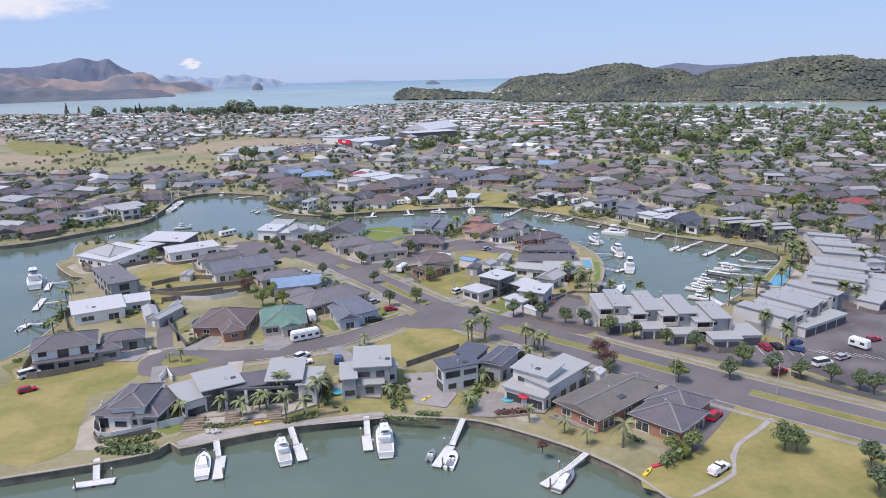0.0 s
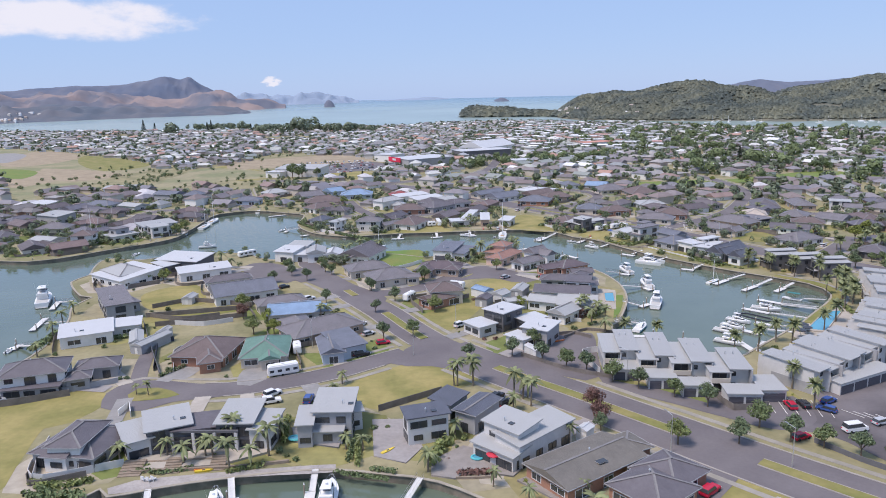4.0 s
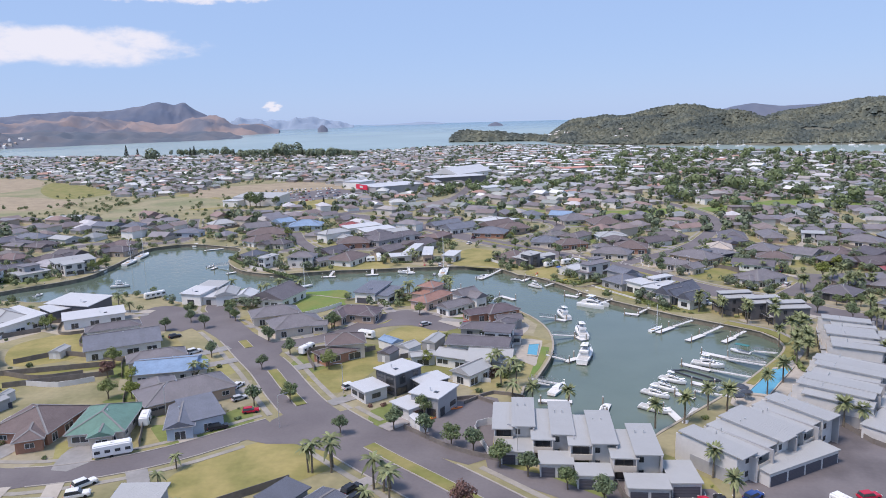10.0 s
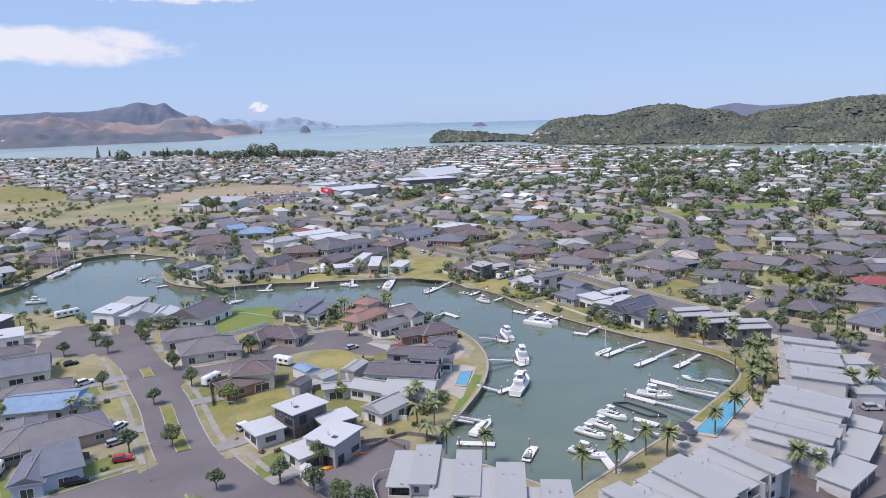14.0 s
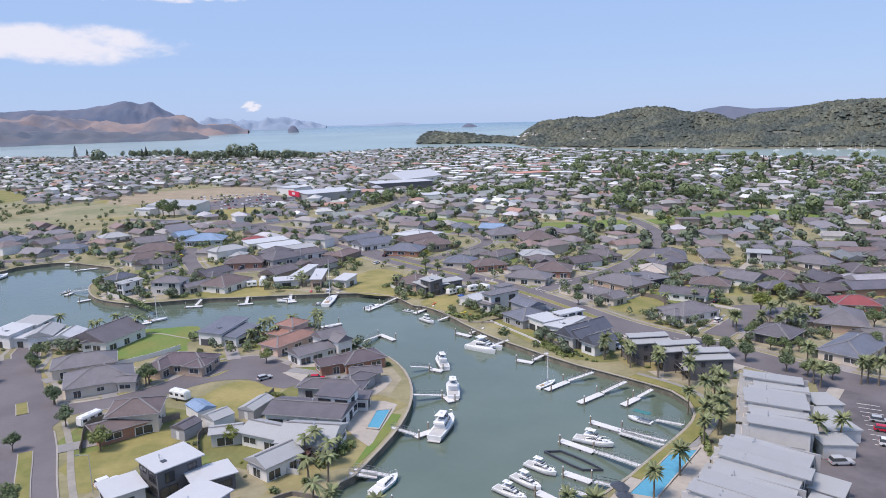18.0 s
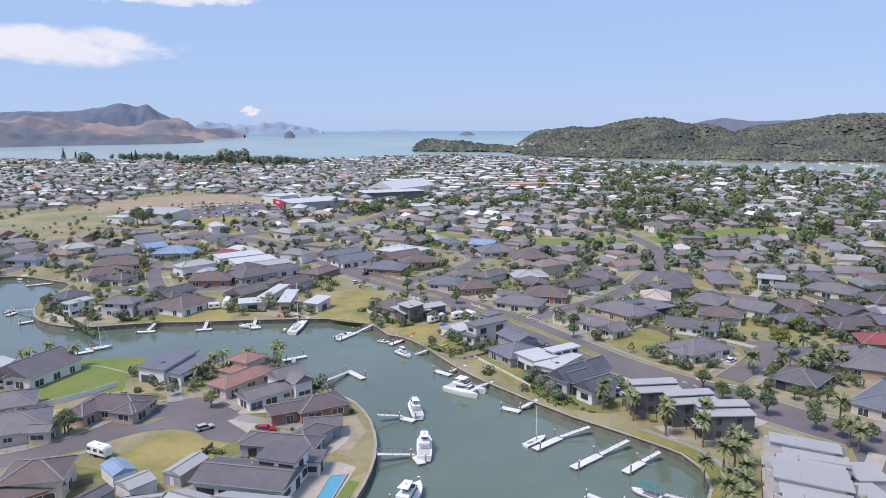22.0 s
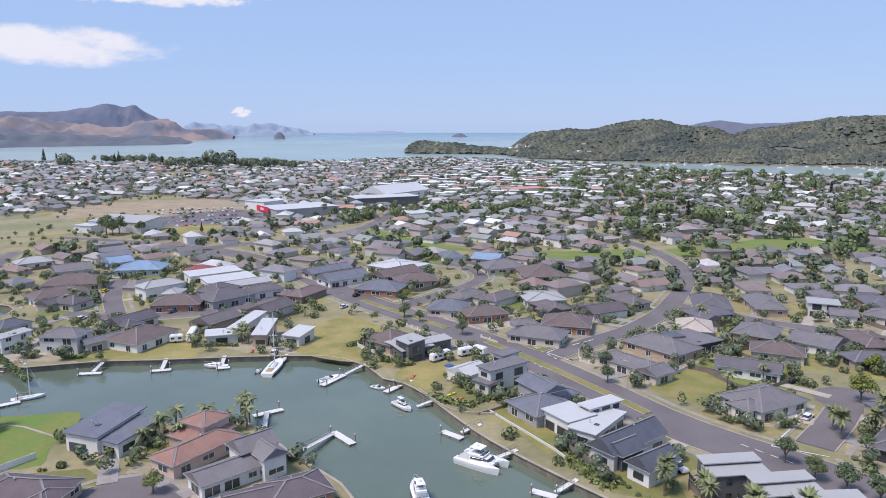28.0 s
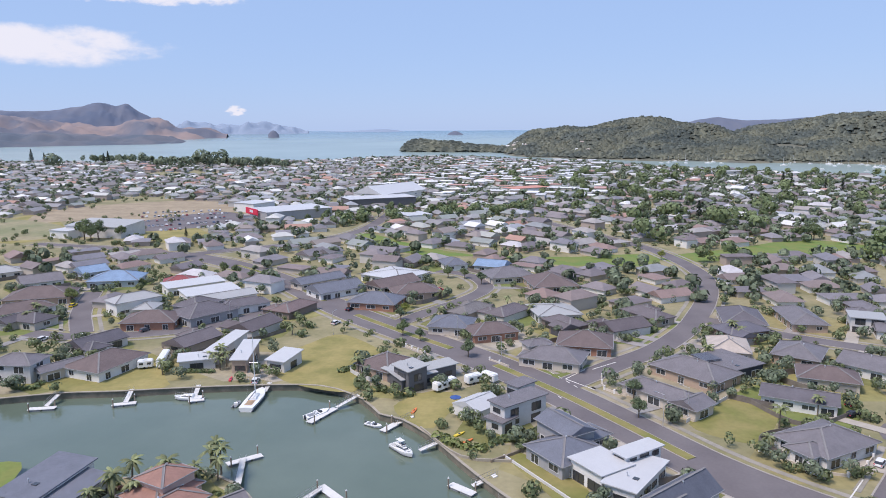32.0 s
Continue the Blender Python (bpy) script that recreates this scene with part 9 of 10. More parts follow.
low_wall([(-53.4, 137.2), (-37.3, 139.7)], 0.6, 0.5, "timber", "dark timber retaining step in a terraced garden")
low_wall([(-52.5, 134), (-32.9, 136.9)], 0.6, 0.5, "timber", "dark timber retaining step in a terraced garden")
low_wall([(-32.9, 136.9), (-23.1, 139.7)], 0.6, 0.5, "timber", "dark timber retaining step in a terraced garden")
low_wall([(10, 135.3), (17.2, 136.2), (17.1, 139)], 0.5, 0.25, "timber", "timber edge of a flower bed")
low_wall([(19.4, 138.5), (29.9, 150.6)], 1.6, 0.1, "fence_wood", "weathered timber fence between houses", name='fence', category='fence')
low_wall([(-9.7, 163), (3.6, 174.1)], 1.6, 0.1, "fence_wood", "dark timber fence beside the reserve", name='fence', category='fence')
low_wall([(-101.7, 166.6), (-90.3, 169.5), (-79.3, 176.5)], 1.5, 0.25, "wall_grey", "grey plastered garden wall behind a lawn")
low_wall([(-99.9, 229.5), (-70.3, 239.2)], 1.6, 0.1, "fence_wood", "long timber fence between back lawns", name='fence', category='fence')
low_wall([(-92.1, 220.5), (-66.1, 231.4)], 1.6, 0.1, "fence_wood", "long timber fence between back lawns", name='fence', category='fence')
low_wall([(-102.8, 239.5), (-91.8, 247.3), (-68.4, 242.4)], 1.6, 0.1, "fence_wood", "long timber fence between back lawns", name='fence', category='fence')
low_wall([(-96.7, 222.2), (-79.6, 195), (-70, 180.2)], 1.6, 0.12, "wall_dark", "dark fence round a tennis lawn", name='fence', category='fence')
low_wall([(-9.3, 241.8), (5.4, 255)], 1.5, 0.1, "fence_wood", "timber fence beside the brick house", name='fence', category='fence')
low_wall([(20.3, 205.7), (27.3, 213.2), (38.7, 217.4), (43.1, 213.7)], 1.0, 0.3, "fence_wood", "low timber wall round the boat yard")
low_wall([(22.8, 199.2), (33, 190.3), (39.4, 186.6), (45.7, 184)], 1.1, 0.15, "fence_wood", "dark fence along the footpath", name='fence', category='fence')
low_wall([(80.6, 153.1), (86.8, 145.1), (93.9, 138.6)], 1.1, 0.15, "wall_dark", "dark slatted fence along the footpath", name='fence', category='fence')
low_wall([(123.6, 357.2), (138.6, 372.9)], 0.9, 0.12, "wall_pale", "low pale fence beside an empty section", name='fence', category='fence')
low_wall([(138.8, 372.9), (147.4, 366.2)], 1.6, 0.1, "fence_wood", "timber fence behind an empty section", name='fence', category='fence')
low_wall([(-17.7, 307.3), (-23.6, 298.1), (-31.6, 289.5)], 1.5, 0.1, "wall_white", "white fence beside a green lawn", name='fence', category='fence')
low_wall([(23.3, 272.1), (22.3, 257)], 1.4, 0.1, "fence_wood", "timber fence beside a dry lawn", name='fence', category='fence')
low_wall([(30.5, 230.3), (41.7, 228.6)], 1.2, 0.15, "wall_pale", "pale garden wall below a grey house")
low_wall([(35.6, 213.7), (42.7, 220.7), (50.6, 217.5)], 0.9, 0.3, "fence_wood", "low timber retaining wall")
low_wall([(77, 335.4), (83.4, 340.4), (85.7, 344.3)], 0.7, 0.3, "timber", "low timber wall of a canal garden")
low_wall([(79.8, 338.1), (94.4, 316.2), (95.9, 313)], 0.6, 0.25, "wall_pale", "pale balustrade along the canal garden")
low_wall([(60.9, 351.9), (70.6, 337.6), (81.9, 335.7)], 0.6, 0.3, "bank_cap", "stone retaining wall of a canal garden")
pillar_wall([(109, 387.6), (108.1, 378.1), (113.1, 373.5)])
pillar_wall([(122.3, 361.7), (125.7, 357.5)])
pillar_wall([(135, 342.5), (137.4, 339.4), (143.2, 333.2), (148.1, 331.7), (157.5, 340.1), (162.2, 350.4)])
pillar_wall([(78, 401.1), (83.6, 395)])
pillar_wall([(51.4, 413.7), (60.1, 404.2)])
pillar_wall([(87.9, 396.4), (97.9, 393.2)])
ground_patch("pool_terrace", [(100.1, 216.4), (108.7, 230.9), (120.6, 244.6), (126.8, 242.8), (122.1, 231.1), (110.7, 216.6), (103.5, 211.3)], 0.05, "concrete", "pale paved pool terrace", "terrace")
pool([(106.3, 222.8), (118.2, 239.8), (123.7, 241), (110.8, 221.4)])
ground_patch("terrace", [(48.4, 269.2), (50.4, 270.4), (52.6, 276), (53.4, 281), (52, 284.4), (50.4, 284), (49.4, 277)], 0.05, "concrete", "pale paved terrace beside a canal house", "terrace")
pool([(51.9, 250.6), (52.6, 260), (55.7, 260.7), (54.7, 250)])
ground_patch("pool_terrace", [(45.1, 258.5), (49.6, 266.8), (57, 264.5), (56.6, 260), (54.8, 247.4), (53.8, 241.3), (50.3, 245.2), (47.3, 249.6)], 0.05, "concrete", "white paved terrace round a pool", "terrace")
deck([(56.2, 259.1), (58.8, 258.4), (58, 251.5), (55.3, 240.3), (53.1, 233.6), (51.9, 232), (53.3, 240.9), (54.8, 247.6)], 0.06, "lawn_green", "strip of green lawn along the canal wall")
umbrella(16.9, 140.9, "kayak_red", "bright pink-red sun umbrella on a deck")
umbrella(104, 222.4, "boat_dark", "dark purple sun umbrella by the pool")
umbrella(104.5, 218.6, "boat_dark", "dark purple sun umbrella by the pool")
umbrella(101.7, 215.9, "boat_dark", "dark purple sun umbrella by the pool")
umbrella(104.5, 221.3, "boat_dark", "dark purple sun umbrella by the pool")
umbrella(68.7, 365.8, "car_blue", "blue sun shelter on the campsite")
garden_chair(-48.6, 131.4, 160)
garden_chair(-47.5, 131.2, 160)
garden_chair(-46.8, 131.6, 160)
colonnade(-52.4, 142.2, -35, 143.2, 5, 4.3, "row of pale concrete columns under a dark beam")
garden_steps(-52.4, 132.6, 10, 4.2, 6, 0.17, 0.8, "broad weathered timber steps in a terraced garden")
garden_steps(-44.8, 134.2, 10, 3.2, 6, 0.17, 0.75, "broad weathered timber steps in a terraced garden")
garden_steps(-36.4, 135.8, 10, 3, 6, 0.17, 0.75, "broad weathered timber steps in a terraced garden")
paddling_pool(-24.6, 148.6, 1.1, 0.36)
paddling_pool(13.6, 142.6, 0.9, 0.36)
trailer_boat(-25.8, 196.3, 14)
for k in range(10):
    white_line(168.8 - 0.79 * k, 267.2 - 2.47 * k, 173.2 - 0.79 * k, 265.2 - 2.47 * k, 0.16, 0.09)
park("silver", "hatch", 168.6, 256.4, -24)
park("red", "hatch", 167, 251.4, -24)
park("white", "suv", 164.6, 244, -24)
park("silver", "suv", 150.6, 236, 4)
kayak(-39, 136, 19, "kayak_orange", "orange kayak lying on terrace steps")
kayak(-38.6, 135.4, 14, "kayak_yellow", "yellow kayak lying on terrace steps")
kayak(-4.4, 145, 50, "kayak_yellow", "yellow kayak on a courtyard")
kayak(35.8, 113.4, 51, "kayak_yellow", "yellow dinghy upturned on the grass")
kayak(38.6, 115.7, 25, "kayak_red", "red dinghy beside shrubs")
kayak(27.4, 204, 49, "kayak_yellow", "yellow kayak in the boat yard")
kayak(29.1, 205.3, 55, "kayak_orange", "orange kayak in the boat yard")
kayak(33.8, 210.9, 23, "kayak_orange", "orange and yellow kayak in the boat yard")
kayak(70.1, 348.7, 46, "kayak_yellow", "yellow kayak in a canal garden")
kayak(72, 345.1, 44, "kayak_orange", "orange kayak in a canal garden")
kayak(5.3, 382.5, 99, "kayak_red", "red kayak on the grass bank")
kayak(58.6, 361.9, 75, "kayak_orange", "orange kayak on a grass section")
street_lamp(51.4, 147.4, 120)
street_lamp(-6.5, 198.6, 20)
street_lamp(3.5, 220.2, 200)
street_lamp(48.5, 183.1, 150)
street_lamp(25.4, 426.3, 60)
street_lamp(81.4, 399.9, 240)
street_lamp(117.5, 354.7, 150)
street_lamp(124.5, 359.4, 150)
street_lamp(67.7, 422.7, 200)
street_lamp(-36.2, 203, 90)
street_lamp(-13.9, 437.4, 90)
street_lamp(72.6, 143, 120)
hedge([(-28.9, 157.7), (-26.3, 146.5)], 2.2, 1.4, "leaf_light", "dense clipped green hedge by a house")
hedge([(-11.1, 147.8), (-9.2, 138.4)], 1.6, 1.2, "leaf_light", "dense clipped green hedge by a house")
hedge([(-6.5, 137.5), (-1.3, 136.6)], 1.2, 1.4, "leaf_mid", "dense clipped green hedge by a house")
hedge([(10.3, 137.1), (17.3, 138)], 1.0, 2.0, "leaf_red", "bed of red and green flowering shrubs")
hedge([(4.8, 139.1), (6.3, 146.6), (8.1, 149.2)], 2.6, 2.4, "leaf_light", "tall light green shrubs by the canal")
hedge([(8.7, 156.2), (10.6, 159.2), (13.3, 162.3), (16, 165.5)], 3.0, 2.2, "leaf_mid", "tall green shrubs between houses")
hedge([(-66.9, 127.3), (-61.9, 124.9), (-57.7, 126.8)], 1.2, 1.8, "leaf_mid", "low green shrubs in a canal garden")
hedge([(39, 114.5), (42, 117.3), (44.7, 119.1), (43.8, 121.2)], 2.6, 2.6, "leaf_mid", "tall bushes in front of a brick house")
hedge([(64.2, 348), (70.4, 342.4), (76.3, 340.8)], 1.4, 3.0, "leaf_light", "yellow-green shrubs in a canal garden")
hedge([(77, 342.7), (80.7, 346.8), (82.9, 345.7)], 1.4, 2.4, "leaf_mid", "green shrubs in a canal garden")
hedge([(69.9, 356.7), (76.1, 362.4)], 2.2, 1.8, "leaf_mid", "dense clipped green hedge by a house")
hedge([(96.4, 312.2), (99.7, 306.2), (103.2, 299.9)], 0.7, 3.4, "leaf_light", "green planted slope beside the canal")
hedge([(97.5, 316.3), (102.2, 307.5), (105.8, 302.3)], 0.7, 2.4, "leaf_mid", "green planted slope beside the canal")
hedge([(22, 269.5), (27.2, 269)], 1.3, 1.4, "leaf_light", "dense clipped green hedge by a house")
hedge([(44.7, 231.5), (47.7, 236.6), (50.1, 242)], 1.6, 2.6, "leaf_light", "leafy shrubs on a slope")
hedge([(40.6, 231.5), (43.7, 234.9)], 2.8, 3.0, "leaf_red", "grey-brown bushy shrubs on a slope")
hedge([(37, 233.1), (39.5, 234.8)], 1.6, 1.8, "leaf_light", "dense clipped green hedge by a house")
hedge([(-47.9, 396.3), (-45.5, 373.1), (-51.7, 372.9)], 1.3, 1.6, "leaf_mid", "green shrubs on a canal bank")
hedge([(34.6, 389), (40.3, 394), (43.4, 384.6)], 1.5, 2.4, "leaf_mid", "round shrubs beside a brown house")
hedge([(-11.1, 387.5), (-1.3, 387.8)], 1.3, 1.6, "leaf_mid", "low shrubs along a terrace")
hedge([(7.8, 390.5), (13.6, 393.1)], 1.3, 1.8, "leaf_light", "low shrubs along a canal house")
hedge([(127.6, 231), (125.9, 239.5), (127, 249.3)], 1.2, 1.6, "leaf_light", "shrubs along the pool walk")
hedge([(-48.8, 352.6), (-88.8, 387.3), (-100.5, 402.9)], 1.4, 2.4, "leaf_mid", "shrubs on the canal point")
hedge([(-70.3, 180.2), (-65.2, 190.7)], 1.2, 1.0, "leaf_mid", "dense clipped green hedge by a house")
solar_panel(36.6, 136.4, 3.9, 36)
white_line(78.1, 174.6, 77.7, 165.9)
white_line(80.5, 174.3, 80, 165.5)
white_line(83, 173.9, 82.3, 165.2)
white_line(85.4, 173.5, 84.6, 164.9)
white_line(87.8, 173.2, 86.9, 164.5)
white_line(90.2, 172.8, 89.2, 164.2)
white_line(92.4, 168.4, 95.4, 164.5)
white_line(94.4, 167.7, 97.4, 163.9)
white_line(96.4, 167.1, 99.3, 163.2)
white_line(98.4, 166.4, 101.3, 162.6)
white_line(100.4, 165.8, 103.2, 162)
white_line(102.3, 165.1, 105.1, 161.4)
white_line(104.3, 164.5, 106.9, 160.8)
white_line(98.7, 385.6, 105.2, 393.5, 0.3, 0.165)
white_line(98.7, 385.6, 105.4, 377.7, 0.3, 0.165)
white_line(41.9, 449.1, 46.9, 456.1, 0.3, 0.165)
white_line(107.4, 393.7, 115.4, 400.3, 0.3, 0.165)
for k in range(4):
    white_line(95.2 + 1.7 * k, 391 - 3.4 * k, 96 + 1.7 * k, 389.4 - 3.4 * k, 0.22, 0.165)
    white_line(90.6 + 1.5 * k, 382.6 - 3.2 * k, 91.4 + 1.5 * k, 381 - 3.2 * k, 0.22, 0.165)
    white_line(136 + 2.2 * k, 321.8 - 2.5 * k, 137.2 + 2.2 * k, 320.4 - 2.5 * k, 0.22, 0.165)
white_line(142.5, 321.2, 150.5, 330.6, 0.25, 0.165)
white_line(142.5, 321.2, 152.8, 316.4, 0.25, 0.165)
red_front(-105.3, 739.1, -90.2, 720.5)
moored_yachts([(657.2, 1530.2), (702.7, 1325.8), (692.8, 1487), (599.2, 1575.6), (719.6, 1358.5), (417.3, 1535.6), (603.4, 1582.7), (602.8, 1448.1), (407.1, 1727.2), (728.2, 1398.1), (675.5, 1422), (432.6, 1548.1), (657, 1536.2), (741.7, 1465.6), (483.1, 1610.1), (652.4, 1278.6), (499.9, 1529.8), (669, 1497), (461.2, 1535.4), (751.8, 1403.2), (739.6, 1441), (457.7, 1596), (452.2, 1614.9), (641.9, 1514.7), (397.5, 1705), (518.3, 1558.8), (695.5, 1416.2), (605.4, 1571.6), (608.6, 1326.5), (394.6, 1638.7), (700, 1493.1), (710.6, 1478.6), (560.7, 1606.8), (425.2, 1726.1), (470.6, 1617.2), (699.2, 1485.1), (729.8, 1390.3), (549.9, 1590.5), (622.4, 1560.8), (686.5, 1463.9), (713.1, 1474.8), (758.4, 1433.6), (429.5, 1636.8), (716.1, 1372.2), (521.9, 1523.2), (526, 1580.4)])
car_rows([(-198.5, 761.5, -136.3, 782.1, 22), (-188.2, 737.2, -126.9, 761.2, 22), (-174.2, 710, -116.7, 736.8, 21), (-158.9, 684.9, -107.1, 714.2, 20), (-141.4, 665.2, -101.9, 689.4, 15)])
revetment(marina_east)
low_wall([(-102.4, 164.9), (-94.4, 169.3), (-85.1, 174.3)], 1.3, 0.25, "wall_grey", "grey plastered garden wall above a lawn")
low_wall([(-73.9, 184.3), (-82.9, 205.3), (-79.6, 207.7)], 1.5, 0.12, "wall_navy", "dark blue timber garden fence", name='fence', category='fence')
low_wall([(-99.3, 230.2), (-86, 226.8), (-75.3, 231.4)], 1.5, 0.12, "fence_wood", "weathered timber fence along a back lawn", name='fence', category='fence')
low_wall([(-86.5, 222.6), (-76.5, 221.8), (-68.8, 226.4)], 1.5, 0.12, "wall_pale", "pale grey fence along a back lawn", name='fence', category='fence')
low_wall([(-68.6, 157.8), (-68.6, 162.5), (-65.5, 157.5)], 1.6, 0.25, "wall_white", "white curved garden wall by the driveway")
hedge([(-68.7, 125.6), (-61.4, 124.3), (-56.9, 125.1)], 0.9, 2.2, "leaf_mid", "low green shrubs on a canal bank")
hedge([(-62.6, 138.8), (-64.5, 149.1), (-65.2, 153.9)], 1.2, 1.2, "leaf_mid", "clipped green hedge beside a house")
hedge([(-110.3, 205.2), (-103.6, 207.6), (-95.1, 210.1)], 1.4, 2.0, "leaf_mid", "green shrubs along a white house")
hedge([(-28.4, 149.2), (-29.2, 157.7)], 1.8, 1.2, "leaf_lime", "tall bright green hedge between houses")
hedge([(-11.5, 140.3), (-11.8, 149.2)], 1.4, 1.4, "leaf_mid", "clipped green hedge between gardens")
hedge([(-51.9, 134.9), (-47, 134), (-40.9, 136.4)], 0.8, 1.4, "leaf_mid", "low green shrubs in a terraced garden")
hedge([(-34.1, 135), (-27.5, 138.3)], 1.0, 1.6, "leaf_light", "green shrubs in a terraced garden")
hedge([(-13.3, 136.5), (-10.3, 135.6), (-2.3, 134.3)], 0.7, 1.4, "leaf_mid", "low green shrubs above the canal wall")
hedge([(-70, 129.7), (-64.1, 128.3), (-58.5, 130.5)], 1.0, 2.4, "leaf_light", "mixed green shrubs in a canal garden")
hedge([(-118.1, 198), (-118.2, 205.3), (-119.3, 213.2)], 1.6, 3.0, "leaf_mid", "green shrubs on a steep canal bank")
hedge([(35, 127.5), (37.8, 123.7)], 0.7, 1.2, "leaf_mid", "low shrubs by a timber step")
low_wall([(91.9, 242.8), (99.2, 234.9), (103.2, 235), (95.4, 243.2), (92, 242.8)], 0.45, 0.3, "boat_dark", "black floating frame moored in a berth", name='floating_frame', category='boat dock', z=-1.65)


# ---- the rest of the town ----
FAR = build_town()
rng = random.Random(21)


def build_lots():
    """Lawns, driveways and fences of the house lots."""
    verts, faces = [], []
    fences = 0
    for i, (hx, hy, hr) in enumerate(PLACED):
        if hy > 620:
            continue
        a = rng.uniform(0, 6.28)
        n, base = 7, len(verts)
        pts = []
        for k in range(n):
            q = a + 6.283 * k / n
            r = hr + rng.uniform(1.5, 5.5)
            pts.append((hx + r * math.cos(q), hy + r * math.sin(q)))
        if any(inside(x, y, CANAL) or inside(x, y, NEAR) for x, y in pts):
            continue
        verts += [(x, y, 0.005 + 0.0006 * (i % 40)) for x, y in pts]
        faces.append(tuple(range(base, base + n)))
    me = bpy.data.meshes.new("garden_lawns")
    me.from_pydata(verts, [], faces)
    me.materials.append(MATS["lot_lawn"])
    tagged(new("garden_lawns", me), "patchy green and dry lawns and gravel yards round the houses", "lawn", kind="stuff")
    done = []
    for hx, hy, hr in PLACED:
        if hy > 520 or (30 < hx < 170 and hy < 262) or any((hx - a) ** 2 + (hy - b) ** 2 < 120 for a, b in done):
            continue
        best = None
        for k, (hw, line) in LINES.items():
            for q in line:
                dd = math.hypot(q[0] - hx, q[1] - hy)
                if best is None or dd < best[0]:
                    best = (dd, q, hw)
        dd, q, hw = best
        if dd > 34 or dd < hw + 5:
            continue
        done.append((hx, hy))
        ux, uy = (hx - q[0]) / dd, (hy - q[1]) / dd
        s0, s1, w = hw + 0.2, dd - 2, rng.uniform(3.2, 5.0)
        shift = rng.uniform(-3, 3)
        ox, oy = -uy * shift, ux * shift
        c = [(q[0] + ux * s + ox - uy * w / 2 * t, q[1] + uy * s + oy + ux * w / 2 * t) for s, t in ((s0, -1), (s1, -1), (s1, 1), (s0, 1))]
        me = fill_mesh("driveway", [c], 0.131 + 0.0003 * len(done), rng.choice(("concrete", "concrete_grey", "paving", "concrete_grey")))
        setting(new("driveway", me), "concrete driveway from street to house", "driveway")
    for i, (hx, hy, hr) in enumerate(PLACED):
        if hy > 560 or fences > 104 or hr > 16:
            continue
        a = 0.6 + 0.7 * noise.noise(Vector((hx * 0.003, hy * 0.003, 2.0))) + rng.choice((0, 1.5708))
        R = hr + 1.2
        c = [(hx + R * math.cos(a + k), hy + R * math.sin(a + k)) for k in (0.7854, 2.3562, 3.927)]
        if any(inside(x, y, CANAL) or inside(x, y, NEAR) or on_road(x, y, 2.5) or any((x - p) ** 2 + (y - q) ** 2 < (r * 0.75) ** 2 for p, q, r in PLACED) for x, y in c):
            continue
        low_wall(c, rng.choice((1.2, 1.6, 1.7)), 0.1, rng.choice(("fence_wood", "fence_wood", "fence_wood", "wall_pale")), "weathered timber fence round a garden", "fence", "fence")
        fences += 1


build_lots()
spots = []
for px, py, ang, w, d, h, kind in FAR:
    for _ in range(3 if px > 150 else 2):
        q = rng.uniform(0, 6.28)
        if rng.random() < (0.95 if px > 100 else 0.6):
            spots.append((px + math.cos(q) * 11, py + math.sin(q) * 11, rng.uniform(3, 7.5), rng.uniform(1.6, 3.6)))
for x, y in [(rng.uniform(-420, 330), rng.uniform(-14, 8)) for _ in range(230)]:
    if noise.noise(Vector((x * 0.016, 0.0, 4.0))) > -0.05:
        spots.append((x, coast_y(x) - 34 + y, rng.uniform(4, 8), rng.uniform(2, 4)))
for x, y in [(rng.uniform(-60, 320), rng.uniform(870, 1540)) for _ in range(900)]:
    if all((x - p) ** 2 + (y - q) ** 2 > (r * 0.6) ** 2 for p, q, r in PLACED):
        spots.append((x, y, rng.uniform(3.5, 8), rng.uniform(1.8, 3.8)))
belt = []
for _ in range(190):
    u = rng.random()
    if noise.noise(Vector((u * 9.0, 1.0, 0.5))) < -0.12:
        continue
    belt.append((-720 + 470 * u + rng.uniform(-20, 20), 1640 - 235 * u + rng.uniform(-30, 45), rng.uniform(9, 17), rng.uniform(4, 7.5)))
for _ in range(150):
    belt.append((rng.uniform(120, 640), rng.uniform(540, 1250), rng.uniform(9, 14), rng.uniform(4.5, 7.5)))
for _ in range(60):
    u = rng.random()
    belt.append((-30 + 150 * u + rng.uniform(-14, 14), 700 + 90 * u + rng.uniform(-18, 18), rng.uniform(6, 10), rng.uniform(3, 4.5)))
for x, y, h, r in ((-669, 1407, 20, 17), (-562, 1530, 22, 10), (-408, 1435, 33, 14), (-390, 1417, 29, 14), (-424, 1440, 24, 11), (-404, 1490, 26, 9), (-386, 1480, 31, 11), (-372, 1460, 22, 9), (-458, 1419, 19, 12), (-430, 1401, 20, 12), (-325, 1416, 17, 13), (-300, 1400, 17, 12), (-345, 1420, 18, 12), (-500, 1450, 15, 10), (-480, 1430, 16, 10)):
    belt.append((x, y, h, r))
belt = [b for b in belt if b[3] > 8 or not any((b[0] - p) ** 2 + (b[1] - q) ** 2 < (r * 0.7) ** 2 for p, q, r in PLACED) and not on_road(b[0], b[1], 3)]
clump_mesh("large_trees", [b for b in belt if b[1] < 1300], "leaf_mid", "large green trees of the town", 60, 0.23)
clump_mesh("foreshore_trees", [b for b in belt if b[1] >= 1300], "far_trees", "dark spreading trees along the foreshore", 60, 0.22)
clump_mesh("distant_trees", spots, "far_trees", "dark green trees scattered through the distant town")
near_spots, n = [], 0
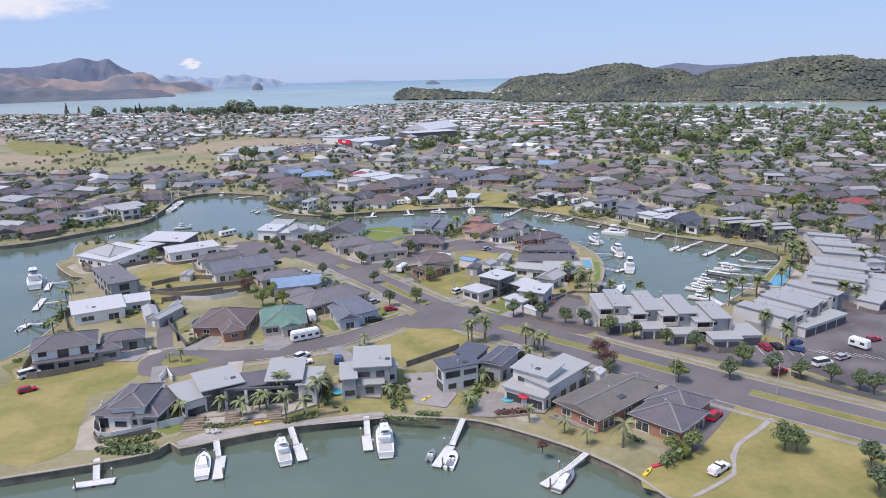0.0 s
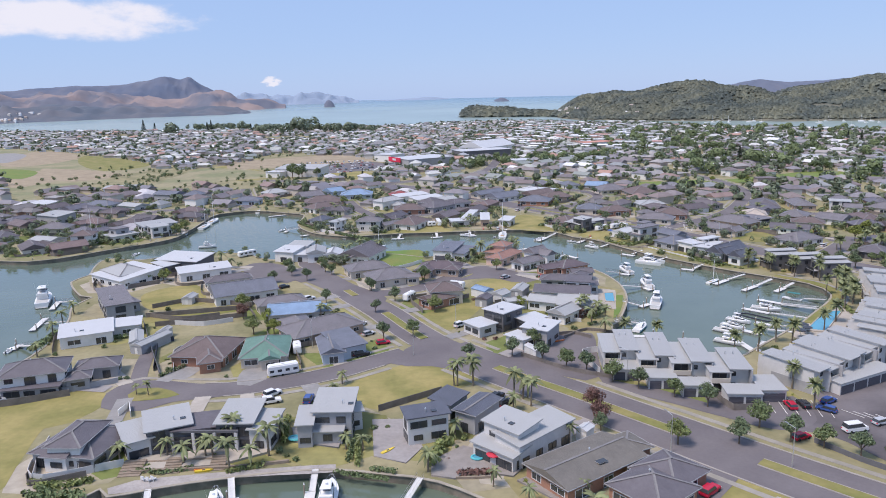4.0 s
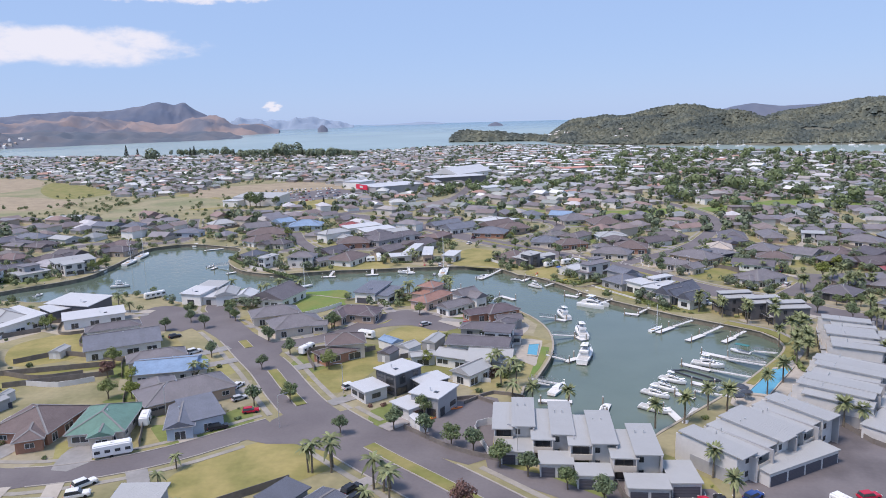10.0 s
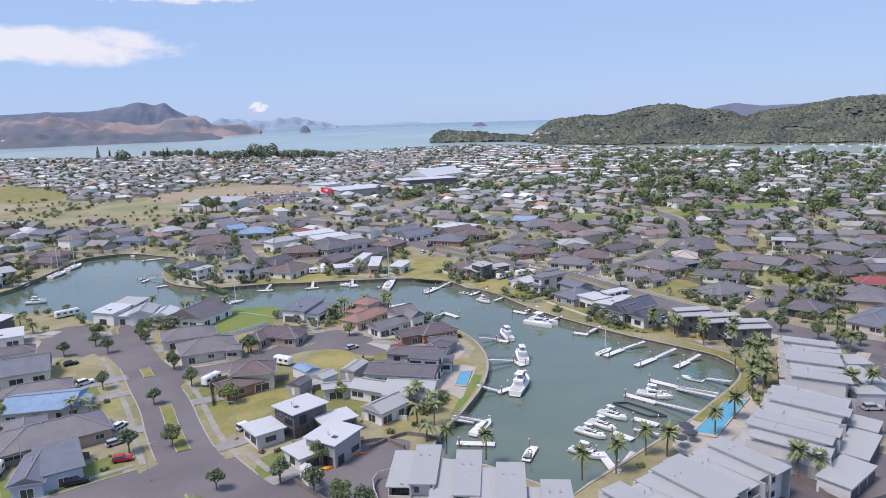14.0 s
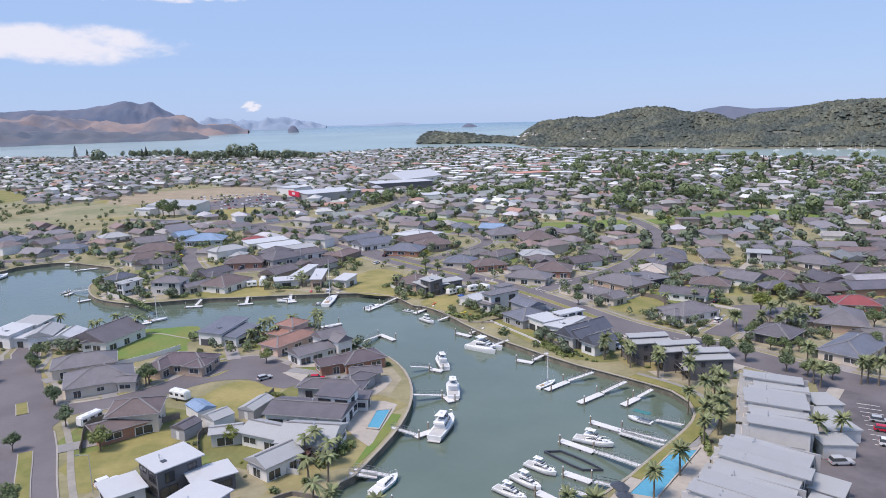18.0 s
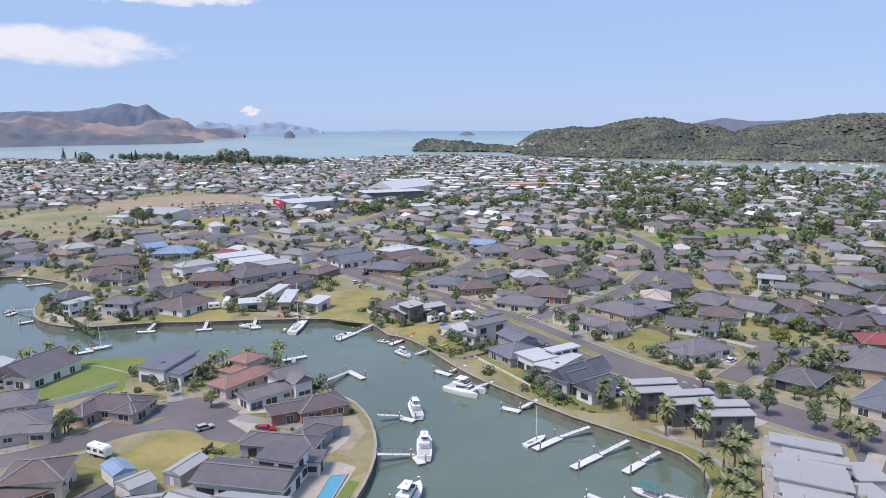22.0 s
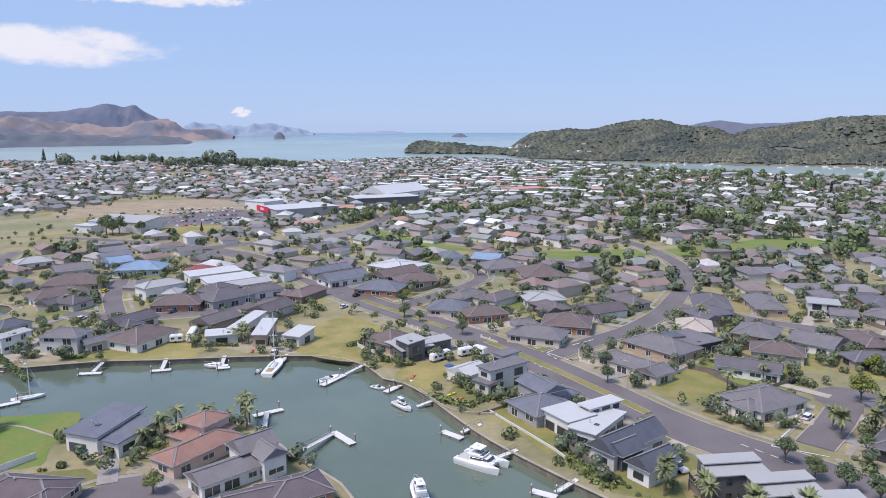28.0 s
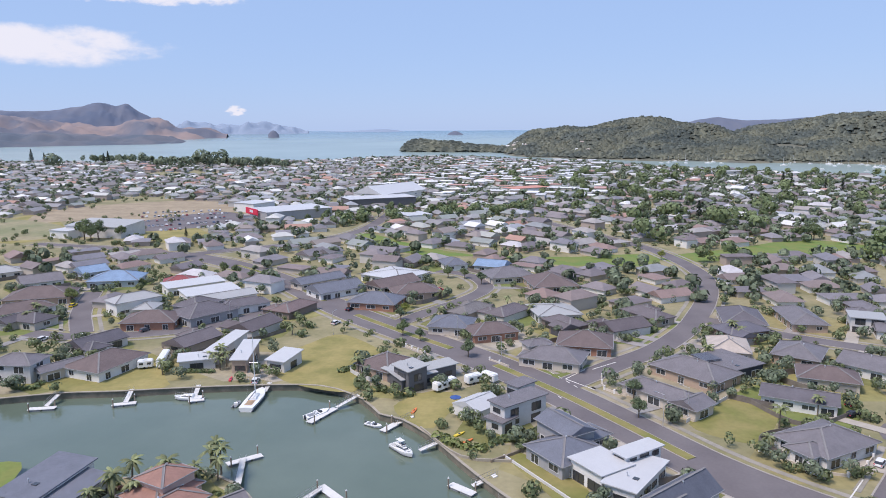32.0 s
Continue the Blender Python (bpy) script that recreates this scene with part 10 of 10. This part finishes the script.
for hx, hy, hr in list(PLACED):
    for _ in range(4):
        q = rng.uniform(0, 6.28)
        x, y = hx + math.cos(q) * (hr + rng.uniform(-1.5, 2.5)), hy + math.sin(q) * (hr + rng.uniform(-1.5, 2.5))
        if inside(x, y, CANAL) or inside(x, y, NEAR) or on_road(x, y, 2) or any(inside(x, y, lp) for _, lp in PATCHES) or any((x - a) ** 2 + (y - b) ** 2 < (c * 0.72) ** 2 for a, b, c in PLACED):
            continue
        if hy < 330 and n < 280:
            plant_shrub(x, y, rng.uniform(0.45, 1.05), rng.choice((0, 0, 1, 1, 2, 2, 3, 4, 5)))
            n += 1
        else:
            near_spots.append((x, y, rng.uniform(1.4, 3.6), rng.uniform(0.8, 1.9)))
tree_spots = []
for hx, hy, hr in PLACED:
    for _ in range(6 if hx > 120 else 3):
        q = rng.uniform(0, 6.28)
        x, y = hx + math.cos(q) * (hr + 1.5), hy + math.sin(q) * (hr + 1.5)
        if hy < 300 or inside(x, y, CANAL) or on_road(x, y, 2.5) or any((x - a) ** 2 + (y - b) ** 2 < (c * 0.75) ** 2 for a, b, c in PLACED) or any(inside(x, y, lp) for _, lp in PATCHES):
            continue
        tree_spots.append((x, y, rng.uniform(3.0, 5.6), rng.uniform(1.3, 2.4)))
for _ in range(5200):
    y = 300 + 720 * rng.random()
    x = rng.uniform(-0.68 * y, 0.68 * y)
    if inside(x, y, CANAL) or on_road(x, y, 1.5) or any(inside(x, y, lp) for _, lp in PATCHES) or any((x - a) ** 2 + (y - b) ** 2 < (c * 0.72) ** 2 for a, b, c in PLACED):
        continue
    near_spots.append((x, y, rng.uniform(1.4, 4.2), rng.uniform(0.8, 2.1)))
for _ in range(260):
    x, y = rng.uniform(-420, -150), rng.uniform(540, 800)
    if not on_road(x, y, 2) and not any((x - a) ** 2 + (y - b) ** 2 < (c * 0.8) ** 2 for a, b, c in PLACED) and noise.noise(Vector((x * 0.02, y * 0.02, 5.0))) > 0.05:
        near_spots.append((x, y, rng.uniform(1.2, 4.0), rng.uniform(0.8, 2.2)))
clump_mesh("garden_trees", tree_spots, "far_trees", "leafy green trees between the houses", 56, 0.23)
clump_mesh("garden_bushes", near_spots, "bush", "mixed green bushes and hedges of the gardens", 36, 0.26)
